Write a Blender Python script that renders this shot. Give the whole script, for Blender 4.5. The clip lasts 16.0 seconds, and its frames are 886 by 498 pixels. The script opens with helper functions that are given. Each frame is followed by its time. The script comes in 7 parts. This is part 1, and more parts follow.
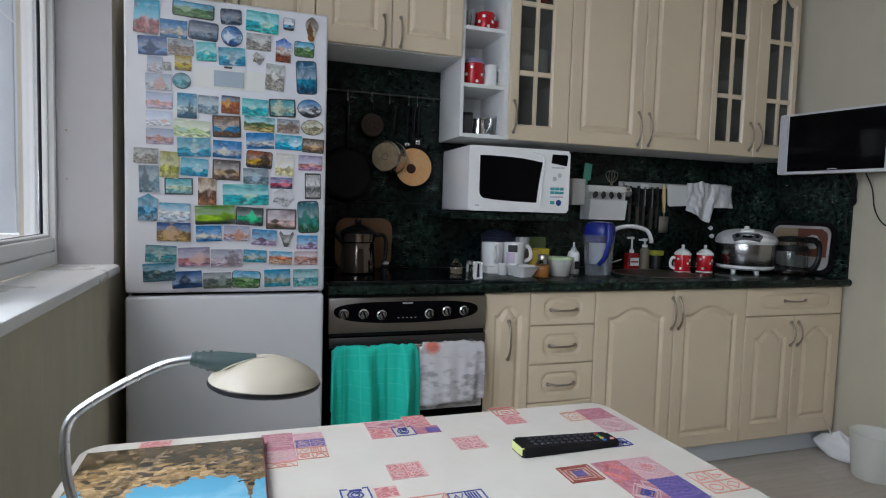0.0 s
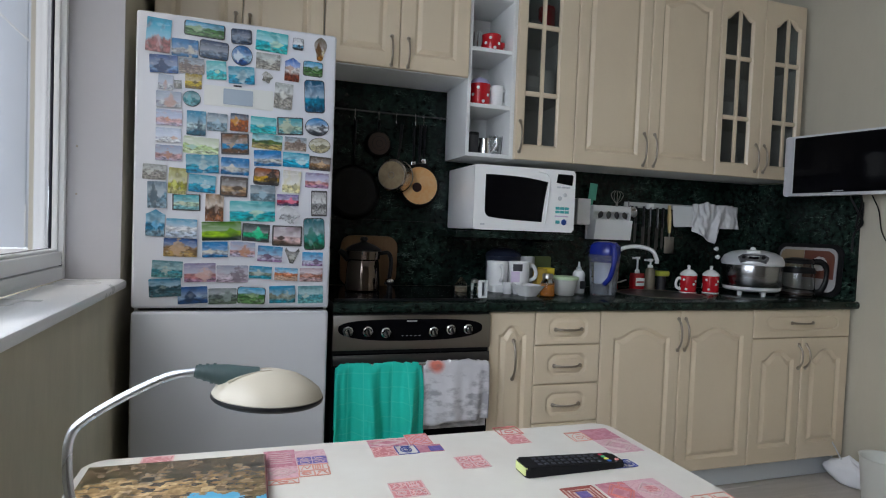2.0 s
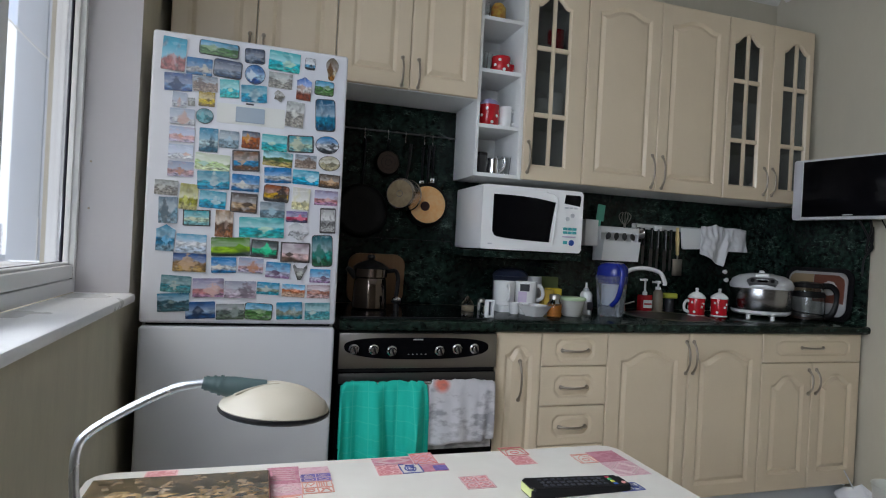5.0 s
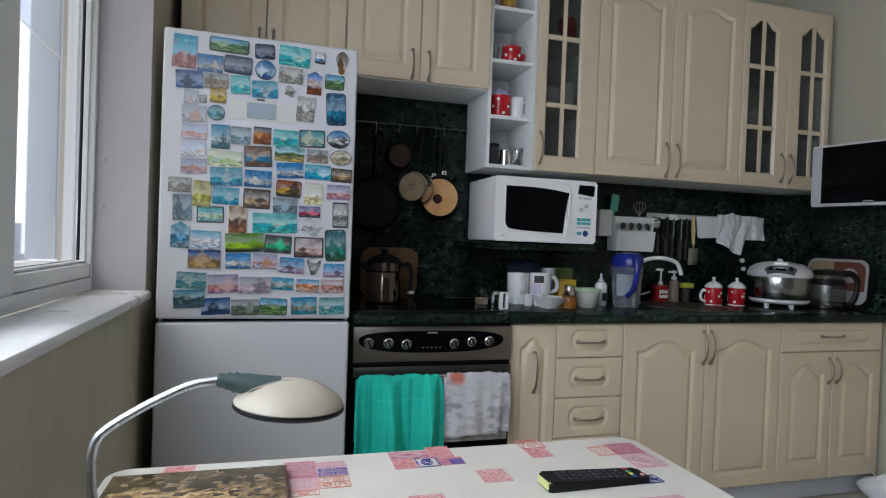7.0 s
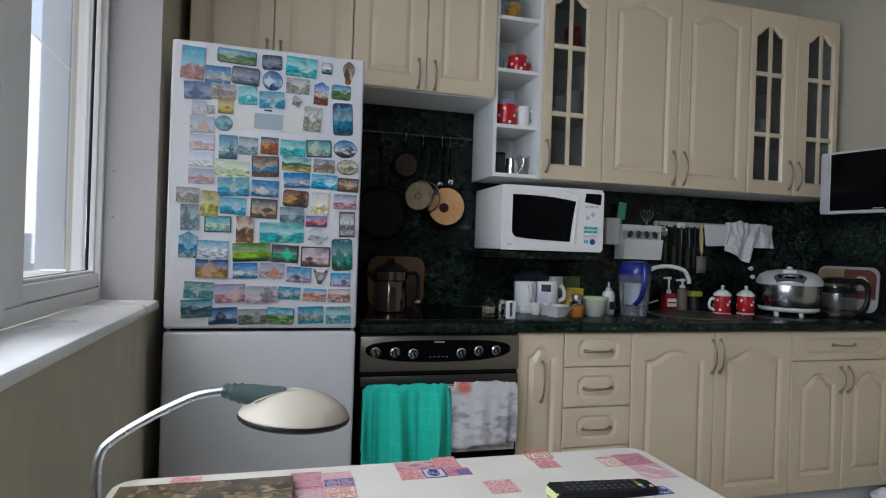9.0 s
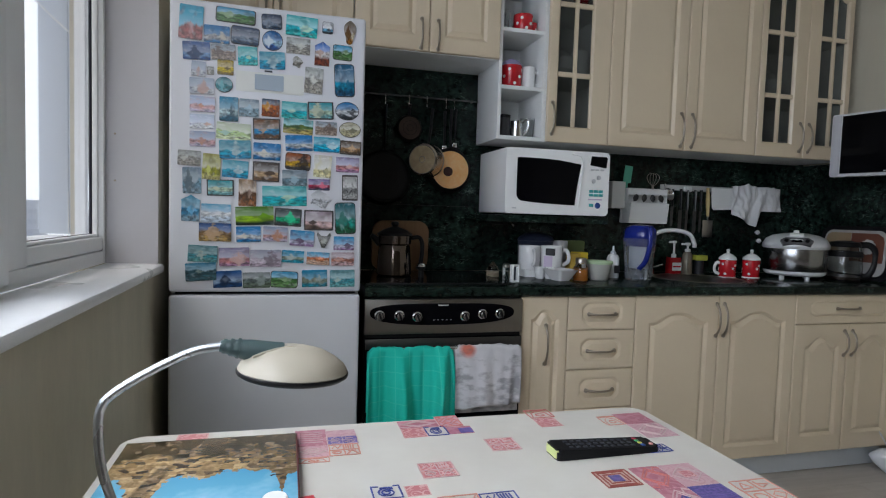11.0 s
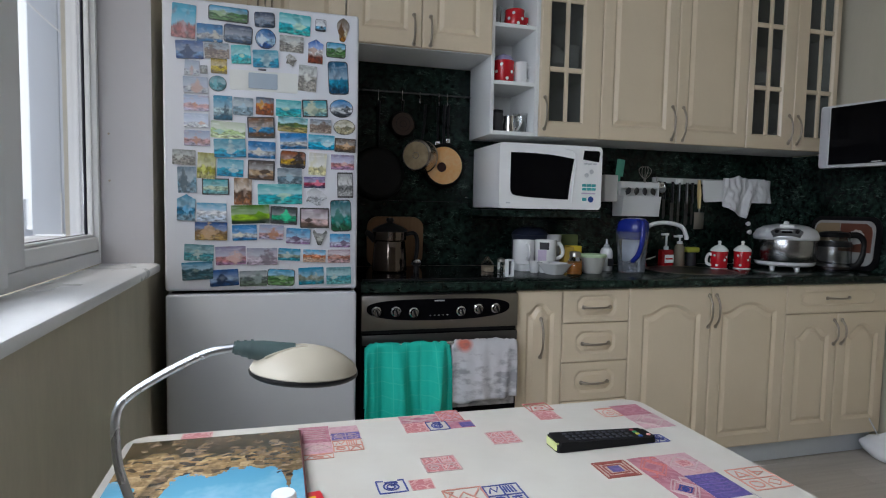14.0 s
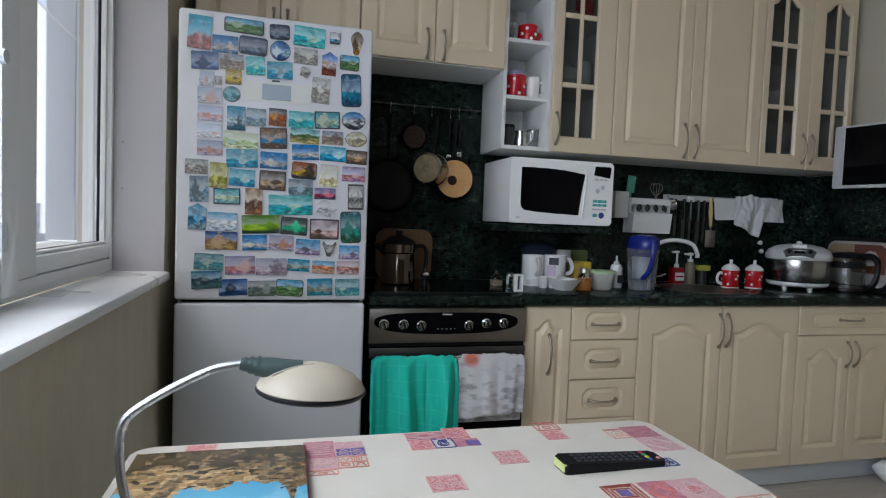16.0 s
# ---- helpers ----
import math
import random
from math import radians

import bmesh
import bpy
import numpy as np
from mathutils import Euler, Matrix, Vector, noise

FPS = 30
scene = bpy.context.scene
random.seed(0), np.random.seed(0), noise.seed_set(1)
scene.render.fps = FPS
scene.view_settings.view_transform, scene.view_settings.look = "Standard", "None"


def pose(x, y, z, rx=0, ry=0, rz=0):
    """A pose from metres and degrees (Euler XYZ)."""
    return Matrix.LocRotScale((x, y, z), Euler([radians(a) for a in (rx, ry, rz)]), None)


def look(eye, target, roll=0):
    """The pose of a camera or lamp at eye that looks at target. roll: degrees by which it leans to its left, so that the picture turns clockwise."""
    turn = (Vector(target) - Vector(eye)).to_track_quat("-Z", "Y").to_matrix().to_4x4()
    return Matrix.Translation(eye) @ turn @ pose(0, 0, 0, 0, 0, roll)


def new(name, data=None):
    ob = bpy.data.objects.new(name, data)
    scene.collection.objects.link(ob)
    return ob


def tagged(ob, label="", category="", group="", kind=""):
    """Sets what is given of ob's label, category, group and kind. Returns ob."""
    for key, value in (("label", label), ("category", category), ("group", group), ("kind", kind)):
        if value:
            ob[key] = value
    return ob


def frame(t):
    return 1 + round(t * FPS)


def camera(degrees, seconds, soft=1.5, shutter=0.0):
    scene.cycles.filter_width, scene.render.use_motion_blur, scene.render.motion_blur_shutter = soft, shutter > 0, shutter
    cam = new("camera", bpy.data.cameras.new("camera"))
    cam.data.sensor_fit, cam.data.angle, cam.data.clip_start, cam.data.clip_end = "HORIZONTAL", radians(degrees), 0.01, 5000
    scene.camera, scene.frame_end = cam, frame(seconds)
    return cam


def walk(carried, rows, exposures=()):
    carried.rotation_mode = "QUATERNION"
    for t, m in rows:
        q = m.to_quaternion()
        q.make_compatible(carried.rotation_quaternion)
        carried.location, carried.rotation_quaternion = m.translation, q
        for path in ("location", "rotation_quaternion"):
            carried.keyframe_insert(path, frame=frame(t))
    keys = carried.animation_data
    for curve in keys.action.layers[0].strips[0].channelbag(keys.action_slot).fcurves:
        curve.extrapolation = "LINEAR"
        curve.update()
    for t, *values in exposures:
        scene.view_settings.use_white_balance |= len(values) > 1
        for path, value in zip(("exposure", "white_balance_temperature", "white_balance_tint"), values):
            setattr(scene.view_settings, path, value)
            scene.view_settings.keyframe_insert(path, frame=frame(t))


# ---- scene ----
cam = camera(73.9, 16.0, soft=1.1)
PATH = [
    (0, (-0.28, -2.086, 1.139), (0.359, -0.195, 1.007), 1.7),
    (0.5, (-0.275, -2.08, 1.137), (0.329, -0.177, 1.019), 1.7),
    (1, (-0.284, -2.087, 1.138), (0.321, -0.183, 1.044), 1.8),
    (1.5, (-0.286, -2.089, 1.137), (0.335, -0.189, 1.064), 2.0),
    (2, (-0.28, -2.089, 1.136), (0.341, -0.189, 1.068), 2.2),
    (2.5, (-0.277, -2.086, 1.133), (0.321, -0.178, 1.078), 2.3),
    (3, (-0.277, -2.092, 1.132), (0.31, -0.18, 1.112), 2.8),
    (3.5, (-0.282, -2.097, 1.131), (0.315, -0.188, 1.128), 2.9),
    (4, (-0.281, -2.094, 1.132), (0.315, -0.185, 1.137), 3.0),
    (6.5, (-0.284, -2.091, 1.133), (0.293, -0.176, 1.108), 2.4),
    (7, (-0.28, -2.085, 1.133), (0.274, -0.164, 1.104), 2.1),
    (7.5, (-0.282, -2.09, 1.132), (0.243, -0.161, 1.145), 1.9),
    (8, (-0.281, -2.092, 1.133), (0.236, -0.161, 1.163), 1.9),
    (8.5, (-0.28, -2.088, 1.135), (0.251, -0.16, 1.156), 1.9),
    (11, (-0.27, -2.08, 1.125), (0.245, -0.151, 1.009), 1.8),
    (11.5, (-0.277, -2.083, 1.127), (0.247, -0.158, 0.99), 1.6),
    (12, (-0.273, -2.081, 1.127), (0.262, -0.161, 0.966), 1.3),
    (12.5, (-0.278, -2.086, 1.125), (0.271, -0.17, 0.952), 1.2),
    (13, (-0.293, -2.088, 1.126), (0.269, -0.176, 0.955), 1.5),
    (13.5, (-0.282, -2.087, 1.126), (0.268, -0.171, 0.967), 1.2),
    (14, (-0.285, -2.089, 1.131), (0.256, -0.168, 0.996), 1.1),
    (14.5, (-0.285, -2.089, 1.133), (0.259, -0.169, 1.013), 1.3),
    (15, (-0.281, -2.087, 1.133), (0.27, -0.168, 1.016), 1.5),
    (15.5, (-0.281, -2.088, 1.13), (0.252, -0.163, 1.022), 1.7),
    (16, (-0.286, -2.082, 1.137), (0.227, -0.151, 1.041), 2.2),
]
walk(cam, [(t, look(eye, goal, roll)) for t, eye, goal, roll in PATH],
     exposures=((0, -0.10), (2.0, -0.07), (3.5, -0.05), (4.2, -0.05), (6.5, -0.12), (8.0, -0.12), (11.0, -0.2), (16.0, -0.2)))

# ---------------------------------------------------------------- light
world = bpy.data.worlds.new("overcast_sky")
scene.world = world
world.use_nodes = True
wn, wl = world.node_tree.nodes, world.node_tree.links
sky = wn.new("ShaderNodeTexSky")
sky.sky_type = "NISHITA"
sky.sun_disc = False
sky.sun_elevation = radians(38)
sky.sun_rotation = radians(250)
sky.air_density, sky.dust_density = 1.2, 6.0
wn["Background"].inputs["Strength"].default_value = 0.15
wl.new(sky.outputs[0], wn["Background"].inputs["Color"])

sun = new("sun", bpy.data.lights.new("sun", "SUN"))
sun.data.energy, sun.data.angle, sun.data.color = 0.8, radians(25), (1.0, 0.97, 0.93)
sun.matrix_world = look((-6, -3, 8), (0, 0, 0))

# unseen area lamp standing in for daylight, along the window's out-of-view stretch
def window_fill_lamp(name, y0, y1, z0, z1, watts):
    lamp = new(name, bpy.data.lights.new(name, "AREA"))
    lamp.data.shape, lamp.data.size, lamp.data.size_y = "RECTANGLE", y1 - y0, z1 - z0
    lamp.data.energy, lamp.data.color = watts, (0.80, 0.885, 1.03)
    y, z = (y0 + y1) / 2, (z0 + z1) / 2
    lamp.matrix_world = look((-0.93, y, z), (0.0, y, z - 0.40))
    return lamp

window_fill_lamp("unseen_window_fill", -3.05, -0.90, 1.03, 2.28, 43.0)

# ---------------------------------------------------------------- materials
def material(name, color, rough=0.5, metal=0.0, color2=None, scale=8.0, fine=60.0, amount=0.5, bump=0.05,
             bump_scale=120.0, stretch=(1, 1, 1), coat=0.0, spec=0.5, island=0.0):
    m = bpy.data.materials.new(name)
    m.use_nodes = True
    n, l = m.node_tree.nodes, m.node_tree.links
    b = n["Principled BSDF"]
    co, mp = n.new("ShaderNodeTexCoord"), n.new("ShaderNodeMapping")
    mp.inputs["Scale"].default_value = stretch
    l.new(co.outputs["Object"], mp.inputs["Vector"])
    big, small = n.new("ShaderNodeTexNoise"), n.new("ShaderNodeTexNoise")
    for t, s in ((big, scale), (small, fine)):
        t.inputs["Scale"].default_value = s
        t.inputs["Detail"].default_value = 4
        l.new(mp.outputs[0], t.inputs["Vector"])
    add = n.new("ShaderNodeMath")
    add.operation = "MULTIPLY_ADD"
    l.new(small.outputs["Fac"], add.inputs[0])
    add.inputs[1].default_value = 0.5
    l.new(big.outputs["Fac"], add.inputs[2])
    ramp = n.new("ShaderNodeMapRange")
    ramp.inputs["From Min"].default_value, ramp.inputs["From Max"].default_value = 0.45, 1.05
    ramp.inputs["To Max"].default_value = amount
    l.new(add.outputs[0], ramp.inputs["Value"])
    mix = n.new("ShaderNodeMix")
    mix.data_type = "RGBA"
    c2 = color2 or tuple(c * 0.86 for c in color)
    mix.inputs["A"].default_value, mix.inputs["B"].default_value = (*color, 1), (*c2, 1)
    l.new(ramp.outputs[0], mix.inputs["Factor"])
    out = mix.outputs["Result"]
    if island:
        info, hsv, sc = n.new("ShaderNodeObjectInfo"), n.new("ShaderNodeHueSaturation"), n.new("ShaderNodeMapRange")
        sc.inputs["To Min"].default_value, sc.inputs["To Max"].default_value = 1 - island, 1 + island
        l.new(info.outputs["Random"], sc.inputs["Value"])
        l.new(sc.outputs[0], hsv.inputs["Value"])
        l.new(out, hsv.inputs["Color"])
        out = hsv.outputs[0]
    l.new(out, b.inputs["Base Color"])
    rr = n.new("ShaderNodeMapRange")
    rr.inputs["To Min"].default_value, rr.inputs["To Max"].default_value = max(0.02, rough * 0.82), min(1, rough * 1.2)
    l.new(big.outputs["Fac"], rr.inputs["Value"])
    l.new(rr.outputs[0], b.inputs["Roughness"])
    b.inputs["Metallic"].default_value = metal
    b.inputs["Coat Weight"].default_value = coat
    b.inputs["Specular IOR Level"].default_value = spec
    if bump:
        bn, bt = n.new("ShaderNodeBump"), n.new("ShaderNodeTexNoise")
        bt.inputs["Scale"].default_value = bump_scale
        l.new(mp.outputs[0], bt.inputs["Vector"])
        l.new(bt.outputs["Fac"], bn.inputs["Height"])
        bn.inputs["Strength"].default_value, bn.inputs["Distance"].default_value = bump, 0.002
        l.new(bn.outputs[0], b.inputs["Normal"])
    return m


def marble(name):
    """Near-black green stone: cloudy green patches crossed by short, fine, pale scratches."""
    m = bpy.data.materials.new(name)
    m.use_nodes = True
    n, l = m.node_tree.nodes, m.node_tree.links
    b = n["Principled BSDF"]
    co = n.new("ShaderNodeTexCoord")
    def cloud(scale, detail, turn=(0, 0, 0), stretch=(1, 1, 1), twist=0.0):
        mp = n.new("ShaderNodeMapping")
        mp.inputs["Rotation"].default_value, mp.inputs["Scale"].default_value = [radians(a) for a in turn], stretch
        l.new(co.outputs["Object"], mp.inputs["Vector"])
        t = n.new("ShaderNodeTexNoise")
        t.inputs["Scale"].default_value, t.inputs["Detail"].default_value, t.inputs["Distortion"].default_value = scale, detail, twist
        l.new(mp.outputs[0], t.inputs["Vector"])
        return t.outputs["Fac"]
    def span(v, lo, hi, t0=0.0, t1=1.0):
        k = n.new("ShaderNodeMapRange")
        k.inputs["From Min"].default_value, k.inputs["From Max"].default_value = lo, hi
        k.inputs["To Min"].default_value, k.inputs["To Max"].default_value = t0, t1
        l.new(v, k.inputs["Value"])
        return k.outputs[0]
    def calc(op, x, y):
        k = n.new("ShaderNodeMath")
        k.operation = op
        for i, v in enumerate((x, y)):
            if isinstance(v, float):
                k.inputs[i].default_value = v
            else:
                l.new(v, k.inputs[i])
        return k.outputs[0]
    def blend(f, x, y):
        k = n.new("ShaderNodeMix")
        k.data_type = "RGBA"
        l.new(f, k.inputs["Factor"])
        for side, v in (("A", x), ("B", y)):
            if isinstance(v, tuple):
                k.inputs[side].default_value = (*v, 1)
            else:
                l.new(v, k.inputs[side])
        return k.outputs["Result"]
    patch = span(cloud(4.5, 5.0, twist=0.4), 0.40, 0.66)
    mottle = span(cloud(42.0, 6.0), 0.36, 0.68)
    out = blend(calc("MULTIPLY", span(patch, 0.0, 1.0, 0.3, 1.0), mottle), (0.002, 0.0045, 0.0035), (0.021, 0.043, 0.033))
    for scale, turn, stretch, width, tone in ((11.0, (20, 38, 10), (1.0, 1.0, 3.2), 0.011, (0.12, 0.18, 0.145)),
                                              (13.0, (-15, -44, 30), (1.0, 1.0, 3.4), 0.009, (0.09, 0.145, 0.115)),
                                              (8.0, (5, 80, 0), (1.0, 1.0, 2.4), 0.007, (0.10, 0.15, 0.125))):
        line = calc("ABSOLUTE", calc("SUBTRACT", cloud(scale, 5.0, turn, stretch, 0.25), 0.5), 0.0)
        gate = calc("MULTIPLY", span(cloud(17.0, 3.0, turn), 0.50, 0.64), span(patch, 0.15, 0.7))
        out = blend(calc("MULTIPLY", span(line, width, 0.001), gate), out, tone)
    l.new(out, b.inputs["Base Color"])
    b.inputs["Roughness"].default_value = 0.2
    b.inputs["Specular IOR Level"].default_value = 0.2
    return m


def glass(name, color=(0.9, 0.95, 0.95), rough=0.02, alpha=None):
    m = bpy.data.materials.new(name)
    m.use_nodes = True
    b = m.node_tree.nodes["Principled BSDF"]
    b.inputs["Base Color"].default_value = (*color, 1)
    b.inputs["Roughness"].default_value = rough
    b.inputs["Transmission Weight"].default_value = 1.0
    b.inputs["IOR"].default_value = 1.45
    return m


CREAM = material("cream_foil", (0.71, 0.59, 0.425), 0.36, amount=0.35, scale=5, bump=0.03, bump_scale=200, spec=0.85)
CARCASS = material("white_chipboard", (0.80, 0.81, 0.80), 0.5, amount=0.3, bump=0.02)
MARBLE = marble("dark_green_marble")
WALLPAPER = material("wallpaper_beige", (0.62, 0.57, 0.45), 0.85, color2=(0.46, 0.43, 0.35), amount=0.55, scale=14, fine=90, bump=0.35, bump_scale=90, stretch=(1, 1, 0.25))
WALL_LIGHT = material("wallpaper_light", (0.53, 0.49, 0.39), 0.85, amount=0.4, scale=10, bump=0.3, bump_scale=110, stretch=(1, 1, 0.3))
WALL_DARK = material("unseen_wall_brown", (0.17, 0.145, 0.115), 0.85, amount=0.4, scale=10, bump=0.3, bump_scale=110)
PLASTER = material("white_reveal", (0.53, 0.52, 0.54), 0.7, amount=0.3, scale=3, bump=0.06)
PVC = material("white_pvc", (0.87, 0.88, 0.89), 0.35, amount=0.15, scale=4, bump=0.0)
SILL = material("sill_laminate", (0.84, 0.84, 0.84), 0.28, color2=(0.62, 0.62, 0.63), amount=0.35, scale=4, bump=0.02, stretch=(1, 1, 1))
RUBBER = material("black_gasket", (0.015, 0.015, 0.03), 0.6, amount=0.2)
CEIL = material("ceiling_paint", (0.70, 0.685, 0.64), 0.9, amount=0.2, bump=0.1)
FLOOR = material("grey_laminate", (0.56, 0.51, 0.45), 0.42, color2=(0.43, 0.385, 0.34), amount=0.8, scale=6, fine=40, bump=0.08, stretch=(0.35, 6, 1), island=0.07)
PLINTH = material("grey_plinth", (0.62, 0.66, 0.69), 0.35, amount=0.2)
SKIRT = material("white_skirting", (0.82, 0.83, 0.85), 0.4, amount=0.2)
FRIDGE = material("fridge_enamel", (0.61, 0.615, 0.645), 0.32, amount=0.12, scale=3, bump=0.0)
FRIDGE_LOW = material("fridge_silver", (0.55, 0.56, 0.58), 0.38, amount=0.12, scale=3, bump=0.02)
BLACK = material("black_plastic", (0.006, 0.006, 0.007), 0.4, amount=0.3, bump=0.02, spec=0.25)
BLACKGLASS = material("black_glass", (0.003, 0.003, 0.004), 0.1, amount=0.2, bump=0.0, spec=0.08)
STEEL = material("brushed_steel", (0.42, 0.39, 0.36), 0.32, 1.0, amount=0.3, scale=5, fine=200, bump=0.05, stretch=(0.15, 1, 8))
CHROME = material("chrome", (0.75, 0.75, 0.76), 0.12, 1.0, amount=0.1, bump=0.0)
NICKEL = material("worn_nickel", (0.40, 0.35, 0.29), 0.34, 1.0, amount=0.3, bump=0.02)
WHITE = material("white_plastic", (0.80, 0.81, 0.80), 0.35, amount=0.15, bump=0.0)
CERAMIC = material("white_ceramic", (0.82, 0.82, 0.81), 0.15, amount=0.1, bump=0.0)

# ---------------------------------------------------------------- mesh helpers
def mesh_of(bm, name):
    me = bpy.data.meshes.new(name)
    bmesh.ops.recalc_face_normals(bm, faces=bm.faces)
    bm.to_mesh(me)
    bm.free()
    return me


def smooth(me, angle=40):
    for p in me.polygons:
        p.use_smooth = True
    me.set_sharp_from_angle(angle=radians(angle))
    return me


def part(name, bm, mat, parent=None, label="", m=None, angle=40):
    me = smooth(mesh_of(bm, name), angle)
    me.materials.append(mat)
    ob = new(name, me)
    if parent is not None:
        ob.parent = parent
    if m is not None:
        ob.matrix_basis = m
    if label:
        ob["label"] = label
    return ob


def thing(name, label, category, at=(0, 0, 0), turn=0.0, group="", kind=""):
    e = new(name)
    e.empty_display_size = 0.05
    e.matrix_basis = pose(*at, 0, 0, turn)
    return tagged(e, label, category, group, kind)


def box(x0, x1, y0, y1, z0, z1, bevel=0.0, bm=None, seg=2):
    own = bmesh.new()
    r = bmesh.ops.create_cube(own, size=1.0)
    for v in r["verts"]:
        v.co = (x0 + (v.co.x + 0.5) * (x1 - x0), y0 + (v.co.y + 0.5) * (y1 - y0), z0 + (v.co.z + 0.5) * (z1 - z0))
    if bevel:
        bmesh.ops.bevel(own, geom=own.edges[:], offset=bevel, segments=seg, affect="EDGES", profile=0.5)
    if bm is None:
        return own
    return join(bm, own)


def join(bm, other, m=None):
    if m is not None:
        bmesh.ops.transform(other, matrix=m, verts=other.verts)
    me = bpy.data.meshes.new("tmp")
    other.to_mesh(me)
    other.free()
    bm.from_mesh(me)
    bpy.data.meshes.remove(me)
    return bm


def lathe(profile, n=28, bm=None, m=None, squash=1.0):
    own = bmesh.new()
    rings = []
    for r, z in profile:
        if r < 1e-5:
            rings.append([own.verts.new((0, 0, z))])
        else:
            rings.append([own.verts.new((r * math.cos(2 * math.pi * i / n), squash * r * math.sin(2 * math.pi * i / n), z)) for i in range(n)])
    for a, b in zip(rings, rings[1:]):
        for i in range(n):
            j = (i + 1) % n
            if len(a) == 1 and len(b) > 1:
                own.faces.new((a[0], b[i], b[j]))
            elif len(b) == 1 and len(a) > 1:
                own.faces.new((a[i], a[j], b[0]))
            elif len(a) > 1:
                own.faces.new((a[i], a[j], b[j], b[i]))
    if m is not None:
        bmesh.ops.transform(own, matrix=m, verts=own.verts)
    return own if bm is None else join(bm, own)


def tube(points, r, n=10, bm=None, flat=1.0):
    own = bmesh.new()
    pts = [Vector(p) for p in points]
    rings, side = [], None
    for i, p in enumerate(pts):
        d = (pts[min(i + 1, len(pts) - 1)] - pts[max(i - 1, 0)]).normalized()
        if side is None:
            side = d.cross(Vector((0.013, 0.021, 1)) if abs(d.z) < 0.9 else Vector((1, 0.01, 0)))
        side = (side - d * side.dot(d)).normalized()
        top = side.cross(d).normalized()
        rad = r(i / (len(pts) - 1)) if callable(r) else r
        rings.append([own.verts.new(p + side * (rad * math.cos(2 * math.pi * k / n)) + top * (flat * rad * math.sin(2 * math.pi * k / n))) for k in range(n)])
    for a, b in zip(rings, rings[1:]):
        for k in range(n):
            own.faces.new((a[k], a[(k + 1) % n], b[(k + 1) % n], b[k]))
    own.faces.new(rings[0][::-1])
    own.faces.new(rings[-1])
    return own if bm is None else join(bm, own)


def spline(points, n=8):
    """A smooth run of points through the given ones."""
    p = [Vector(q) for q in points]
    p = [2 * p[0] - p[1], *p, 2 * p[-1] - p[-2]]
    out = []
    for i in range(1, len(p) - 2):
        for k in range(n):
            t = k / n
            out.append(0.5 * (2 * p[i] + (p[i + 1] - p[i - 1]) * t + (2 * p[i - 1] - 5 * p[i] + 4 * p[i + 1] - p[i + 2]) * t * t + (3 * p[i] - p[i - 1] - 3 * p[i + 1] + p[i + 2]) * t ** 3))
    out.append(p[-2])
    return out


def rounded(w, h, r, n=5):
    """A rounded rectangle about the origin, counter-clockwise."""
    out = []
    for cx, cy, a in ((w / 2 - r, h / 2 - r, 0), (r - w / 2, h / 2 - r, 90), (r - w / 2, r - h / 2, 180), (w / 2 - r, r - h / 2, 270)):
        for k in range(n + 1):
            q = radians(a + 90 * k / n)
            out.append((cx + r * math.cos(q), cy + r * math.sin(q)))
    return out


def slab(outline, d0, d1, axis="z", bm=None, edge=0.0):
    """The outline drawn out from d0 to d1 along an axis (z: outline is x, y; y: outline is x, z; x: outline is y, z)."""
    own = bmesh.new()
    put = {"z": lambda a, b, d: (a, b, d), "y": lambda a, b, d: (a, d, b), "x": lambda a, b, d: (d, a, b)}[axis]
    low = [own.verts.new(put(a, b, d0)) for a, b in outline]
    high = [own.verts.new(put(a, b, d1)) for a, b in outline]
    own.faces.new(low)
    top = own.faces.new(high)
    for i in range(len(low)):
        j = (i + 1) % len(low)
        own.faces.new((low[i], low[j], high[j], high[i]))
    if edge:
        bmesh.ops.bevel(own, geom=list(top.edges), offset=edge, segments=2, affect="EDGES")
    return own if bm is None else join(bm, own)


# ---------------------------------------------------------------- room shell
WX, EX, BY, SY, CZ = -0.67, 2.52, 0.62, -3.7, 2.69   # window wall, east wall, back wall, south wall, ceiling

def setting(name, bm, mat, label, category):
    return tagged(part(name, bm, mat), label, category, kind="structure")

floor = setting("floor", box(WX - 0.3, EX + 0.2, SY - 0.2, BY + 0.2, -0.12, -0.012), FLOOR, "grey-brown laminate floor boards with fine dark joints", "floor")
setting("wall_north", box(WX - 0.25, EX + 0.2, BY, BY + 0.2, -0.01, CZ), WALL_LIGHT, "pale wallpapered wall behind the kitchen units", "wall")
setting("wall_east", box(EX, EX + 0.2, SY, BY - 0.002, -0.01, CZ), WALL_LIGHT, "pale wallpapered wall beside the counter", "wall")
# south wall stays out of view; its dark brown holds down bounced light
setting("wall_south", box(WX - 0.25, EX + 0.2, SY - 0.2, SY, -0.01, CZ), WALL_DARK, "unseen wall closing the kitchen, dark brown to cut bounced light", "wall")
wall = bmesh.new()
W0, W1, WZ0, WZ1 = -3.12, -0.02, 0.905, 2.34           # window opening, stretched south out of view for the added lamp
box(WX - 0.25, WX, SY, BY - 0.002, -0.01, WZ0, bm=wall)
box(WX - 0.25, WX, SY, BY - 0.002, WZ1, CZ, bm=wall)
box(WX - 0.25, WX, W1, BY - 0.002, WZ0, WZ1, bm=wall)
box(WX - 0.25, WX, SY, W0, WZ0, WZ1, bm=wall)
setting("wall_west", wall, WALLPAPER, "beige textured wallpaper wall under the window", "wall")
reveal = bmesh.new()
